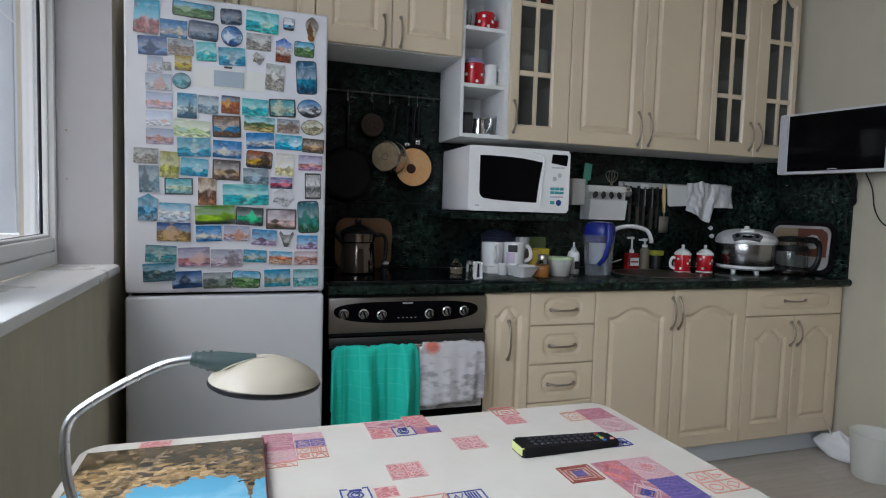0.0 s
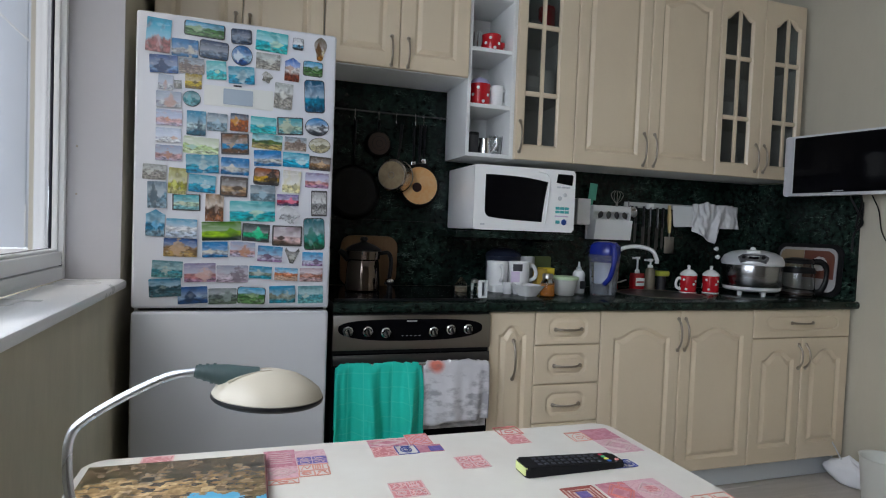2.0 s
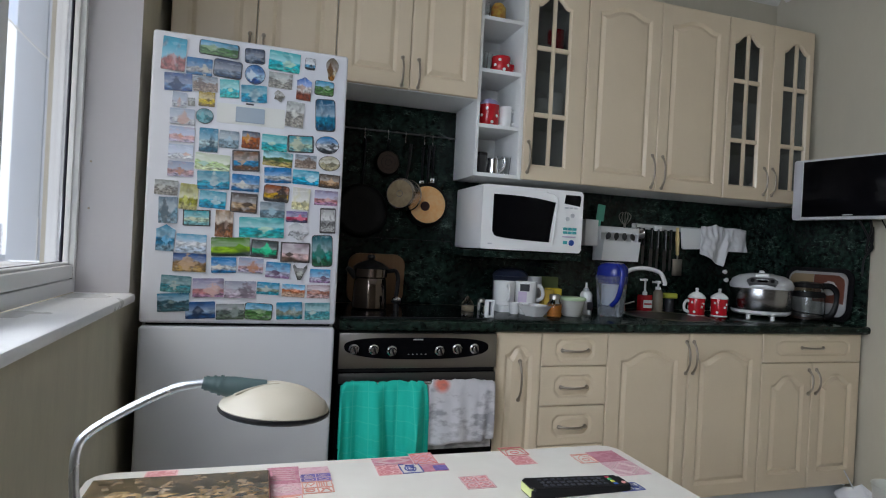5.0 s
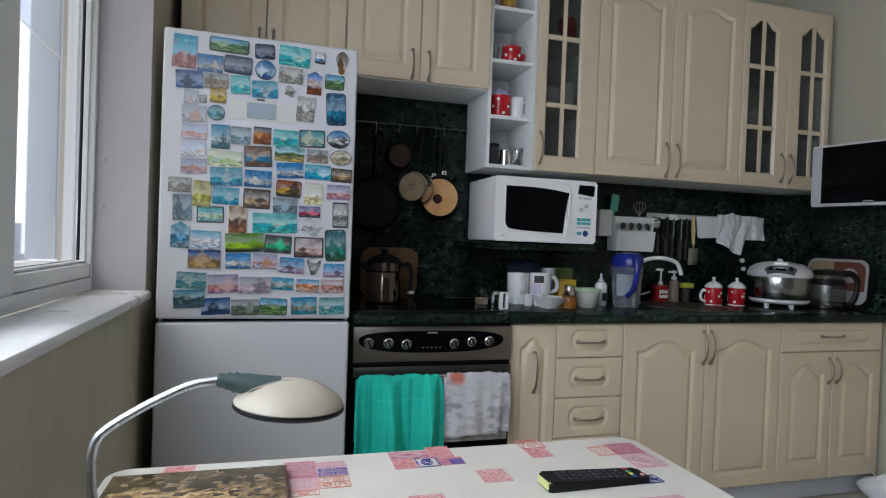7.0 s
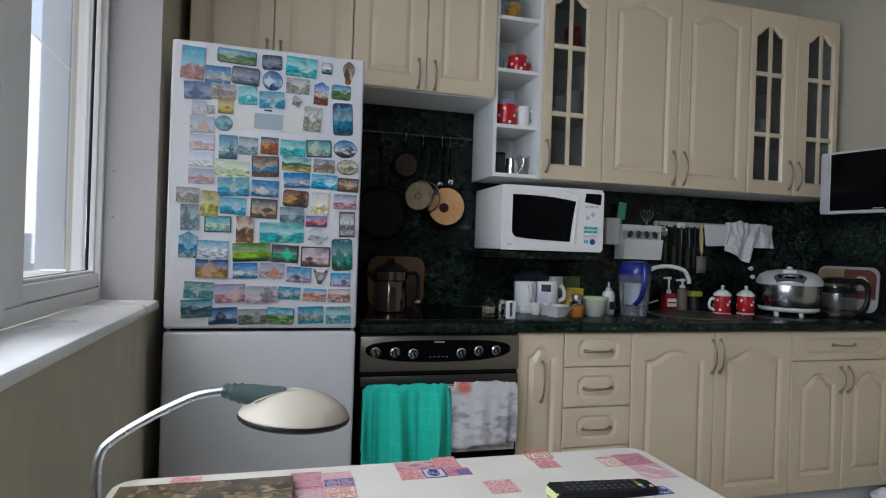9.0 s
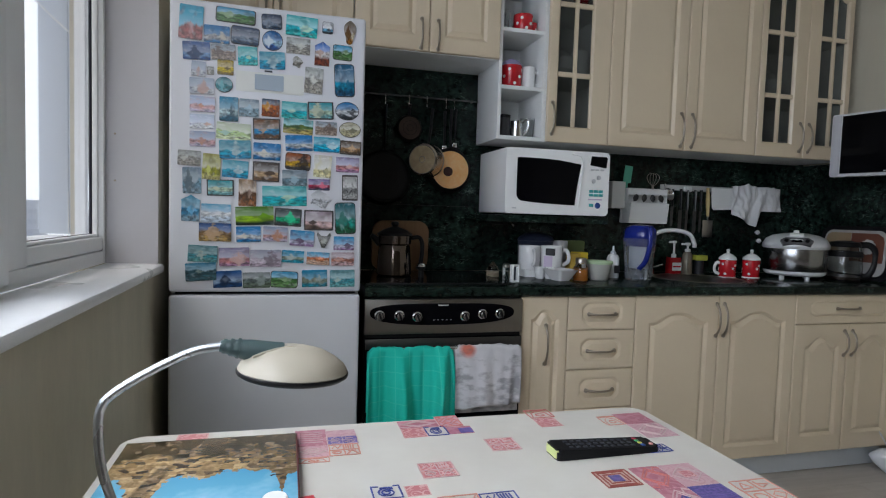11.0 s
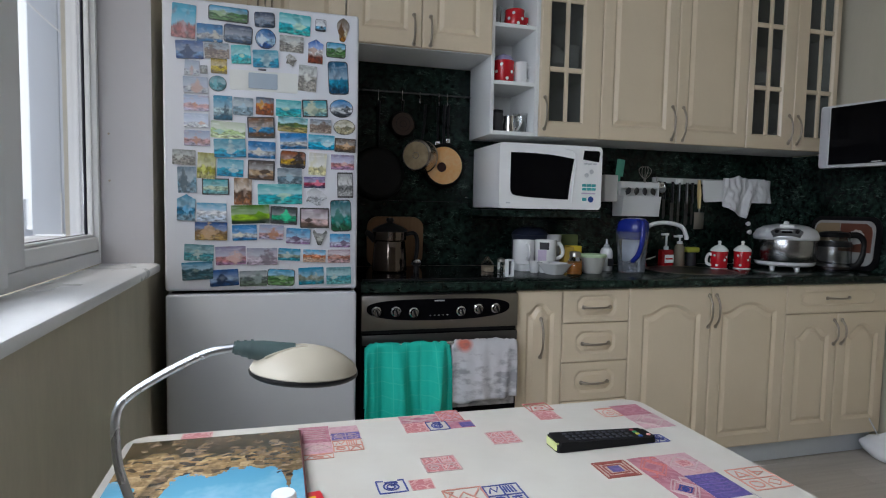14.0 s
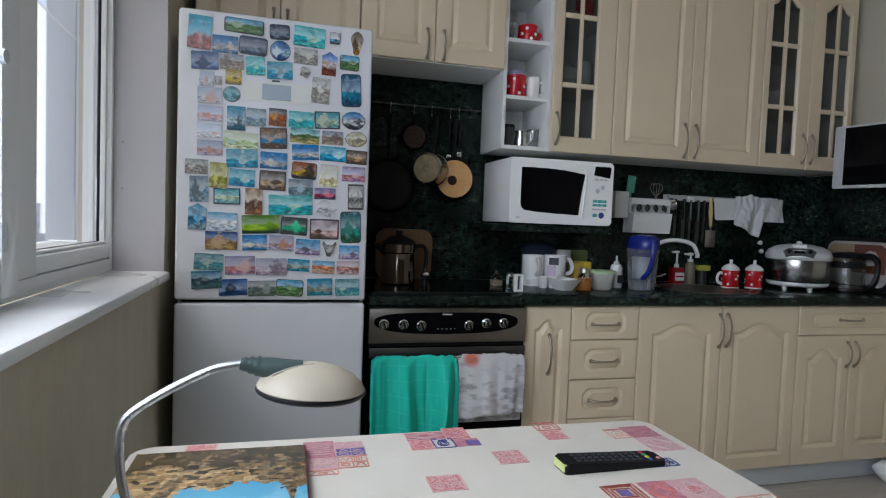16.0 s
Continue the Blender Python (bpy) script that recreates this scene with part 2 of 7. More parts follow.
box(-0.85, WX + 0.004, W1 - 0.008, W1 - 0.001, WZ0 + 0.035, WZ1 - 0.001, bm=reveal)
box(-0.85, WX + 0.004, W0 + 0.001, W1 - 0.009, WZ1 - 0.008, WZ1 - 0.001, bm=reveal)
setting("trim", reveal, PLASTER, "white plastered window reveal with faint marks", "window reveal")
setting("ceiling", box(WX - 0.25, EX + 0.2, SY - 0.2, BY + 0.2, CZ, CZ + 0.15), CEIL, "off-white painted ceiling", "ceiling")
cove = bmesh.new()
q = [(0, 0), (-0.055, 0), (-0.05, -0.012), (-0.03, -0.022), (-0.018, -0.034), (-0.01, -0.05), (0, -0.055)]
slab([(EX + a - 0.001, CZ + b - 0.001) for a, b in q], SY, BY - 0.06, "y", cove)
slab([(BY + a - 0.001, CZ + b - 0.001) for a, b in q], WX, EX - 0.002, "x", cove)
setting("cornice", cove, CEIL, "white ceiling cornice moulding", "cornice")
skirt = bmesh.new()
slab([(EX - 0.001, 0.0), (EX - 0.022, 0.0), (EX - 0.02, 0.03), (EX - 0.008, 0.065), (EX - 0.001, 0.07)], SY, 0.03, "y", skirt)
setting("baseboard", skirt, SKIRT, "white plastic skirting board along the wall", "skirting")

# window
win = tagged(new("window_1"), "white plastic double-glazed window with a handle", "window", kind="structure")
def frame_of(y0, y1, z0, z1, x0, x1, width, bm=None):
    bm = bm or bmesh.new()
    for a in ((y0, y0 + width, z0, z1), (y1 - width, y1, z0, z1), (y0 + width - 0.001, y1 - width + 0.001, z0, z0 + width), (y0 + width - 0.001, y1 - width + 0.001, z1 - width, z1)):
        box(x0, x1, a[0], a[1], a[2], a[3], 0.004, bm)
    return bm
FX = -0.816                                            # inner face of the frame
frame_bm = bmesh.new()
for y0, y1, z0, z1 in ((-0.050, -0.029, 0.941, 2.33), (W0 + 0.01, W0 + 0.07, 0.941, 2.33), (W0 + 0.071, -0.051, 2.27, 2.33),
                       (W0 + 0.071, -0.051, 0.941, 0.9805), (-0.80, -0.607, 0.9815, 2.269), (-1.60, -1.50, 0.9815, 2.269)):
    box(-0.90, FX, y0, y1, z0, z1, 0.003, frame_bm)
part("window_frame", frame_bm, PVC, win)
part("frame_cover", box(-0.880, -0.8175, -0.606, -0.055, 0.9835, 1.024, 0.004), PVC, win)
# solid black strip put in for the shade of the gap here
part("cover_end", box(-0.880, -0.819, -0.0545, -0.0505, 0.9815, 1.018, 0.001), RUBBER, win, "black strip put in for the shaded gap at the cover end")
PANE = glass("window_glass", (0.97, 0.985, 1.0))
part("bead", frame_of(-0.606, -0.0505, 1.0245, 2.268, -0.846, -0.830, 0.009), PVC, win)
part("gasket", frame_of(-0.606, -0.0505, 1.0245, 2.268, -0.8545, -0.8465, 0.010), RUBBER, win)
g = part("pane", box(-0.860, -0.855, -0.600, -0.052, 1.020, 2.268), PANE, win)
g.visible_shadow = False
for a, b, x1 in ((-1.54, -0.772, -0.785), (-3.07, -1.56, -0.812)):
    w = 0.075
    sash = part("sash", frame_of(a, b, 0.962, 2.30, x1 - 0.029, x1, w), PVC, win)
    part("gasket", frame_of(a + w - 0.003, b - w + 0.003, 0.962 + w - 0.003, 2.30 - w + 0.003, x1 - 0.034, x1 - 0.027, 0.008), RUBBER, sash)
    g = part("pane", box(x1 - 0.028, x1 - 0.023, a + w - 0.002, b - w + 0.002, 0.962 + w - 0.002, 2.30 - w + 0.002), PANE, sash)
    g.visible_shadow = False
h = bmesh.new()
lathe([(0, 0), (0.026, 0), (0.026, 0.010), (0.014, 0.014), (0.012, 0.035), (0, 0.036)], 20, h, pose(-0.785, -0.918, 1.385, 0, 90, 0))
box(-0.757, -0.742, -1.08, -0.968, 1.369, 1.401, 0.007, h)
part("handle", h, PLINTH, win, "grey metal window handle")
h2 = box(-0.785, -0.775, -0.872, -0.845, 1.05, 1.105, 0.003)
part("latch", h2, PLINTH, win)
# screw marks down the reveal
for z in (1.20, 1.345):
    part("screw_mark", lathe([(0, 0.0012), (0.003, 0.001), (0.0035, 0)], 10), NICKEL, bpy.data.objects["trim"], m=pose(-0.790, -0.0282, z, 90, 0, 0))

# window sill with a rounded nose
sill = [(-0.815, 0.940), (-0.66, 0.940), (-0.651, 0.936), (-0.647, 0.927), (-0.650, 0.914), (-0.66, 0.908), (-0.815, 0.908)]
setting("window_sill", slab([(a, b) for a, b in sill], W0 + 0.002, -0.028, "y"), SILL, "white marbled laminate window sill with a rounded edge", "window sill")

# outside: the loggia's clad side wall, its ledge, a cable, far blocks of flats
CLAD = material("blue_grey_cladding", (0.64, 0.715, 0.83), 0.6, amount=0.25, scale=3, stretch=(5, 1, 0.3), bump=0.05)
wing = thing("loggia_partition", "blue-grey clad partition wall outside the window", "partition wall", kind="structure")
for a, b in ((-1.232, -1.128), (-1.125, -1.096), (-1.093, -1.052), (-1.049, -0.93)):
    part("panel", box(a, b, 0.62, 0.68, 1.0, 3.4, 0.003), CLAD, wing)
part("corner_strip", box(-1.128, -1.1245, 0.612, 0.6195, 1.0, 1.17, 0.001), PVC, wing)
part("ledge", box(-1.26, -0.93, 0.50, 0.70, 0.94, 0.99, 0.004), PVC, wing, "white metal ledge")
BLUE_SHEET = glass("clear_blue_sheet", (0.66, 0.73, 0.90), 0.05)
BLUE_SHEET.node_tree.nodes["Principled BSDF"].inputs["IOR"].default_value = 1.03
part("cable", tube([(-1.60, 0.60, 2.27), (-1.289, 0.60, 1.967), (-1.17, 0.60, 1.848), (-1.054, 0.60, 1.744)], 0.0035, 6), PVC, wing, "thin white cable")
# tinted sheet added to colour the area above the cable pale blue
part("awning", slab([(-1.60, 2.275), (-1.236, 1.917), (-1.236, 3.4), (-1.60, 3.4)], 0.625, 0.632, "y"), BLUE_SHEET, wing, "clear pale blue sheet above the cable")
foam = bmesh.new()
tube([(-1.043 + 0.004 * math.sin(k * 1.9) + 0.003 * noise.noise((k * 0.7, 0, 0)) + 0.012 * math.exp(-((k - 26) / 3.0) ** 2), 0.60, 0.99 + k * 0.024) for k in range(50)], lambda t: 0.0042 + 0.0015 * math.sin(t * 40), 7, foam)
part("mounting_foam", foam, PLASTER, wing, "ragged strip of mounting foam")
# distance haze is put into these pale colours; the air itself is clear
HAZE = material("haze_tinted_concrete", (0.74, 0.77, 0.82), 0.9, color2=(0.62, 0.65, 0.70), amount=0.6, scale=0.2, fine=2.0, bump=0)
HAZE_PANE = material("haze_tinted_windows", (0.52, 0.56, 0.62), 0.5, amount=0.3, scale=1, bump=0)
def tower(x, y, w, d, z0, z1):
    t = thing("apartment_building", "far apartment tower with haze painted into its pale colour", "building", (x, y, z0), 20)
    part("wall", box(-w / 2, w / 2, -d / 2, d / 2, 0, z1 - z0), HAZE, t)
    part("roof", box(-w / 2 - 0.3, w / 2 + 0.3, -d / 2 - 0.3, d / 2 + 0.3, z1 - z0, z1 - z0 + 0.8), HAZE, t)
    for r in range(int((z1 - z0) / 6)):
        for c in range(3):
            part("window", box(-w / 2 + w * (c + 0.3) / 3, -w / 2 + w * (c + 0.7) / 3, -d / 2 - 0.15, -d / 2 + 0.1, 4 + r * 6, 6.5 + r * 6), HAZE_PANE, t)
for x, y, w, d, top in ((-151, 409, 9, 8, 1.5), (-145, 409, 6, 6, -17), (-156, 407, 7, 7, -19), (-149, 400, 12, 6, -24)):
    tower(x, y, w, d, -40, top)
glow = bpy.data.materials.new("overcast_distance")
glow.use_nodes = True
gb = glow.node_tree.nodes["Principled BSDF"]
gb.inputs["Base Color"].default_value = (0, 0, 0, 1)
gb.inputs["Emission Color"].default_value, gb.inputs["Emission Strength"].default_value = (0.92, 0.96, 1.0, 1), 1.6
setting("backdrop", slab([(-420, -500), (-420, 330), (-120, 480), (-118, 484), (-424, 334), (-424, -500)], -41, 420, "z"), glow, "white overcast sky beyond the city", "sky")
setting("ground", box(-900, 900, -900, 900, -41, -40), HAZE, "city ground far below with haze painted into its colour", "ground")

# ---------------------------------------------------------------- kitchen fronts
def door_outline(x0, x1, z0, z1, arch=0.0, cut=0.0, n=16):
    """bottom, right, top and left runs of n points each; arch: rise of a cathedral top; cut: cropped corners."""
    w = x1 - x0
    def top(u):
        d = min(u, 1 - u)
        z = z1
        if arch:
            s = min(1.0, max(0.0, (d - 0.09) / 0.36))
            z -= arch * (1 - 0.55 * s * s * (3 - 2 * s) - 0.45 * (1 - (1 - s) ** 2))
        if cut:
            z -= max(0.0, cut - d * w)
        return z
    def low(u):
        return z0 + (max(0.0, cut - min(u, 1 - u) * w) if cut else 0.0)
    out = [(x0 + w * k / n, low(k / n)) for k in range(n)]
    out += [(x1, low(1) + (top(1) - low(1)) * k / n) for k in range(n)]
    out += [(x1 - w * k / n, top(1 - k / n)) for k in range(n)]
    out += [(x0, top(0) + (low(0) - top(0)) * k / n) for k in range(n)]
    return out


def ring(bm, loop, y):
    return [bm.verts.new((a, y, b)) for a, b in loop]


def bridge(bm, a, b):
    for i in range(len(a)):
        j = (i + 1) % len(a)
        bm.faces.new((a[i], a[j], b[j], b[i]))


def front(w, h, x0, x1, z0, z1, arch=0.0, cut=0.0, t=0.019, k=1.0):
    """A routed foil-wrapped front, 0..w by 0..h, its face at y = 0, with a raised field."""
    bm = bmesh.new()
    e = 0.004
    rb = ring(bm, door_outline(0, w, 0, h), t)
    r0 = ring(bm, door_outline(0, w, 0, h), e)
    r1 = ring(bm, door_outline(e * 0.6, w - e * 0.6, e * 0.6, h - e * 0.6), e * 0.25)
    r2 = ring(bm, door_outline(e * 1.6, w - e * 1.6, e * 1.6, h - e * 1.6), 0.0)
    r3 = ring(bm, door_outline(e * 2.0, w - e * 2.0, e * 2.0, h - e * 2.0), 0.0)
    # routed groove: a straight outer slope, a narrow floor, a wider straight slope up to the field
    loops = [(-0.001, 0.0), (0.0, 0.0), (0.0008, 0.0004), (0.0118 * k, 0.0098 * k), (0.0128 * k, 0.0104 * k), (0.0145 * k, 0.0104 * k),
             (0.0158 * k, 0.0098 * k), (0.0300 * k, 0.0006), (0.0312 * k, 0.0001), (0.0330 * k, 0.0)]
    rings = [ring(bm, door_outline(x0 + d, x1 - d, z0 + d, z1 - d, arch, cut), y) for d, y in loops]
    for a, b in zip([rb, r0, r1, r2, r3] + rings, [r0, r1, r2, r3] + rings):
        bridge(bm, a, b)
    bm.faces.new(rings[-1])
    bm.faces.new(rb)
    return bm


def bow(length, vertical=True, depth=0.026, r=0.0044):
    """A bow handle about the origin, standing out along -y."""
    pts = []
    for k in range(17):
        s = k / 16 * 2 - 1
        d = depth * (1 - abs(s) ** 2.6)
        pts.append((0, -d, s * length / 2) if vertical else (s * length / 2, -d, 0))
    bm = tube(pts, lambda t: r * (0.75 + 0.55 * abs(2 * t - 1) ** 3 + 0.25 * (1 - abs(2 * t - 1))), 10)
    for s in (-1, 1):
        p = (0, 0.0, s * length / 2) if vertical else (s * length / 2, 0.0, 0)
        lathe([(0, 0), (0.0085, 0), (0.008, 0.004), (0, 0.006)], 12, bm, Matrix.Translation(p) @ pose(0, 0, 0, 90, 0, 0))
    return bm


def hinge_front(parent, x, y, z, w, h, panel, handle=None, name="door", arch=0.0, cut=0.0, vertical=True, length=0.128, k=1.0):
    d = part(name, front(w, h, *panel, arch, cut, k=k), CREAM, parent, m=pose(x, y, z), angle=28)
    if handle:
        part("handle", bow(length, vertical), NICKEL, d, "bowed dull nickel handle", m=pose(handle[0], 0, handle[1]))
    return d


def carcass(parent, x0, x1, y0, y1, z0, z1, shelves=(), t=0.016, mat=None, top=True):
    mat = mat or CARCASS
    part("side", box(x0, x0 + t, y0, y1, z0, z1, 0.001), mat, parent)
    part("side", box(x1 - t, x1, y0, y1, z0, z1, 0.001), mat, parent)
    part("bottom", box(x0 + t, x1 - t, y0 + 0.001, y1, z0, z0 + t), mat, parent)
    if top:
        part("top", box(x0 + t, x1 - t, y0 + 0.001, y1, z1 - t, z1), mat, parent)
    part("back", box(x0 + t, x1 - t, y1 - 0.004, y1, z0 + t, z1 - t), mat, parent)
    for z in shelves:
        part("shelf", box(x0 + t, x1 - t, y0 + 0.004, y1 - 0.005, z - t, z), mat, parent)


# base units: front faces at y = 0, seat on a plinth
G = 0.0015
Z0, Z1 = 0.107, 0.822
def base_unit(name, label, x0, x1):
    u = thing(name, label, "base cabinet", (0, 0, 0), group="base cabinets")
    carcass(u, x0 + 0.0005, x1 - 0.0005, 0.020, 0.58, 0.10, 0.824)
    return u

u = base_unit("bottle_cabinet", "narrow cream base cabinet with an arched routed door", 0.602, 0.80)
hinge_front(u, 0.602 + G, 0, Z0, 0.198 - 2 * G, Z1 - Z0, (0.040, 0.160, 0.05, 0.665), (0.104, 0.527), arch=0.036, length=0.15)
u = base_unit("drawer_cabinet", "cream base cabinet with a stack of drawers", 0.80, 1.10)
zs = (Z0, 0.37, 0.528, 0.687, Z1)
for a, b in zip(zs, zs[1:]):
    hh = b - a - 2 * G
    c = hh / 2 if hh < 0.2 else hh - 0.07
    hinge_front(u, 0.80 + G, 0, a + G, 0.30 - 2 * G, hh, (0.058, 0.238, c - 0.047, c + 0.047), (0.148, c - 0.004), "drawer_front", cut=0.022, vertical=False, length=0.118, k=0.72)
u = base_unit("sink_cabinet", "wide cream sink cabinet with two arched doors", 1.10, 1.90)
hinge_front(u, 1.10 + G, 0, Z0, 0.40 - 2 * G, Z1 - Z0, (0.062, 0.345, 0.055, 0.645), (0.385, 0.612), arch=0.040, length=0.135)
hinge_front(u, 1.50 + G, 0, Z0, 0.40 - 2 * G, Z1 - Z0, (0.055, 0.345, 0.055, 0.645), (0.022, 0.612), arch=0.040, length=0.135)
u = base_unit("corner_cabinet", "cream base cabinet with a drawer over two doors", 1.90, 2.495)
hinge_front(u, 1.90 + G, 0, 0.692, 0.595 - 2 * G, Z1 - 0.692, (0.075, 0.52, 0.03, 0.105), (0.29, 0.068), "drawer_front", cut=0.016, vertical=False, k=0.42)
hinge_front(u, 1.90 + G, 0, Z0, 0.297 - 2 * G, 0.582, (0.055, 0.25, 0.075, 0.53), (0.275, 0.495), arch=0.045, length=0.11)
hinge_front(u, 2.198 + G, 0, Z0, 0.297 - 2 * G, 0.582, (0.05, 0.245, 0.075, 0.53), (0.022, 0.495), arch=0.045, length=0.11)
setting("plinth", box(0.602, 2.497, 0.05, 0.066, 0.004, 0.099, 0.001), PLINTH, "smooth grey plinth strip under the base cabinets", "plinth")

# worktop with rounded front edge
top_bm = slab([(0.60, 0.824), (-0.012, 0.824), (-0.022, 0.829), (-0.027, 0.838), (-0.027, 0.850), (-0.023, 0.858), (-0.014, 0.862), (0.60, 0.862)], 0.0, 2.515, "x")
worktop = tagged(part("worktop", top_bm, MARBLE), "dark green marble-look worktop with a rounded edge", "worktop")
setting("backsplash", box(0.0, 2.508, 0.602, 0.617, 0.863, 1.784), MARBLE, "dark green marble-look splashback behind the worktop", "splashback")
setting("backsplash_side", box(2.504, 2.516, -0.005, 0.600, 0.863, 1.456), MARBLE, "dark green marble-look splashback on the side wall", "splashback")
part("joint", box(0.02, 0.60, 0.5995, 0.6018, 1.165, 1.1675), BLACK, bpy.data.objects["backsplash"], "thin dark joint")

# wall units: faces at y = 0.30
UY, UZ0, UZ1 = 0.30, 1.458, 2.362
def wall_unit(name, label, x0, x1, z0, shelves=()):
    u = thing(name, label, "wall cabinet", (0, 0, 0), group="wall cabinets")
    carcass(u, x0 + 0.0005, x1 - 0.0005, UY + 0.02, 0.60, z0, UZ1, shelves)
    return u

u = wall_unit("fridge_cabinet", "cream wall cabinet with two doors above the fridge", -0.635, -0.026, 1.785)
for k in (0, 1):
    hinge_front(u, -0.635 + 0.3045 * k + G, UY, 1.788, 0.3045 - 2 * G, 0.573, (0.055, 0.25, 0.06, 0.515), (0.278 if k == 0 else 0.024, 0.075), arch=0.045, length=0.11)
u = wall_unit("hood_cabinet", "cream wall cabinet with two doors above the stove", -0.024, 0.588, 1.785)
for k in (0, 1):
    hinge_front(u, -0.024 + 0.306 * k + G, UY, 1.788, 0.306 - 2 * G, 0.573, (0.06, 0.245, 0.06, 0.515), (0.27 if k == 0 else 0.034, 0.068), arch=0.045, length=0.115)
u = wall_unit("open_shelf", "white open shelf unit with mugs and jars on it", 0.590, 0.812, UZ0, (1.688, 1.930, 2.160))
u = wall_unit("display_cabinet", "narrow cream cabinet with a latticed glass door", 0.813, 1.110, UZ0, (1.76, 2.06))
narrow = u
u = wall_unit("wall_cabinet", "tall cream wall cabinet with two arched doors", 1.111, 1.905, UZ0)
for k in (0, 1):
    hinge_front(u, 1.111 + 0.397 * k + G, UY, UZ0, 0.397 - 2 * G, UZ1 - UZ0, (0.055, 0.34, 0.06, 0.84), (0.372 if k == 0 else 0.034, 0.092), arch=0.032, length=0.15)
u = wall_unit("display_cabinet", "wide cream cabinet with two latticed glass doors", 1.906, 2.456, UZ0, (1.76, 2.06))
wide = u
CABGLASS = glass("cabinet_glass", (0.31, 0.32, 0.295), 0.08)
CABGLASS.node_tree.nodes["Principled BSDF"].inputs["IOR"].default_value = 1.36

def glass_front(parent, x, w, x0, x1, handle):
    """A frame with an arched opening, muntins and panes."""
    h, t = UZ1 - UZ0, 0.019
    z0, z1, arch = 0.07, 0.825, 0.045
    bm = bmesh.new()
    o = ring(bm, door_outline(0, w, 0, h), 0.003)
    of = ring(bm, door_outline(0.003, w - 0.003, 0.003, h - 0.003), 0.0)
    i0 = ring(bm, door_outline(x0 - 0.008, x1 + 0.008, z0 - 0.008, z1 + 0.008, arch), 0.0)
    i1 = ring(bm, door_outline(x0, x1, z0, z1, arch), 0.009)
    i2 = ring(bm, door_outline(x0, x1, z0, z1, arch), t)
    ob = ring(bm, door_outline(0, w, 0, h), t)
    for a, b in zip((o, of, i0, i1, i2, ob), (of, i0, i1, i2, ob, o)):
        bridge(bm, a, b)
    d = part("door", bm, CREAM, parent, m=pose(x, UY, UZ0))
    cx = (x0 + x1) / 2
    part("muntin", box(cx - 0.009, cx + 0.009, 0.001, 0.015, z0 - 0.002, z1 + 0.002, 0.004), CREAM, d)
    rows = (z0, 0.293, 0.592, z1)
    for z in rows[1:3]:
        for a, b in ((x0 - 0.002, cx - 0.008), (cx + 0.008, x1 + 0.002)):
            part("muntin", box(a, b, 0.002, 0.015, z - 0.011, z + 0.011, 0.004), CREAM, d)
    for za, zb in zip(rows, rows[1:]):
        for a, b in ((x0 - 0.004, cx), (cx, x1 + 0.004)):
            g = part("pane", box(a, b, 0.016, 0.0185, za, zb), CABGLASS, d)
            g.visible_shadow = False
    part("handle", bow(0.135), NICKEL, d, "bowed dull nickel handle", m=pose(handle, 0, 0.10))

glass_front(narrow, 0.813 + G, 0.297 - 2 * G, 0.046, 0.202, 0.022)
glass_front(wide, 1.906 + G, 0.280 - 2 * G, 0.040, 0.200, 0.252)
glass_front(wide, 2.186 + G, 0.270 - 2 * G, 0.078, 0.230, 0.026)

# ---------------------------------------------------------------- fridge
fr = thing("refrigerator", "white fridge freezer covered with souvenir magnets", "refrigerator", (-0.622, -0.106, 0))
FW = 0.595
part("cabinet", box(0, FW, 0.062, 0.68, 0.03, 1.755, 0.006), FRIDGE, fr)
part("seal", box(0.012, FW - 0.012, 0.05, 0.064, 0.08, 1.75), BLACK, fr)
part("door", box(0, FW, 0, 0.052, 0.858, 1.758, 0.010, seg=3), FRIDGE, fr)
part("door", box(0, FW, 0, 0.052, 0.07, 0.848, 0.010, seg=3), FRIDGE_LOW, fr, "silver-grey lower freezer door")
for x in (0.06, FW - 0.06):
    part("foot", lathe([(0, 0), (0.02, 0), (0.02, 0.03), (0, 0.031)], 14), BLACK, fr, m=pose(x, 0.12, 0))
    part("foot", lathe([(0, 0), (0.02, 0), (0.02, 0.03), (0, 0.031)], 14), BLACK, fr, m=pose(x, 0.6, 0))

# ---------------------------------------------------------------- stove
DARKSTEEL = material("dark_brushed_steel", (0.26, 0.24, 0.22), 0.30, 1.0, amount=0.35, scale=5, fine=200, bump=0.05, stretch=(0.15, 1, 8))
st = thing("oven", "built-in black and steel oven under the worktop", "oven", (0, 0, 0))
part("body", box(0.002, 0.598, -0.004, 0.56, 0.09, 0.822), BLACK, st)
part("control_panel", box(0.001, 0.599, -0.022, -0.004, 0.692, 0.818, 0.003), DARKSTEEL, st, "brushed steel control panel")
oval = []
for k in range(48):
    a = 2 * math.pi * k / 48
    c, s = math.cos(a), math.sin(a)
    oval.append((0.291 + 0.272 * math.copysign(abs(c) ** 0.55, c), 0.770 + (0.033 if s > 0 else 0.046 * (1 - 0.18 * abs(c))) * math.copysign(abs(s) ** 0.75, s)))
part("panel_inlay", slab(oval, -0.0255, -0.0215, "y"), BLACKGLASS, st, "black glass inlay")
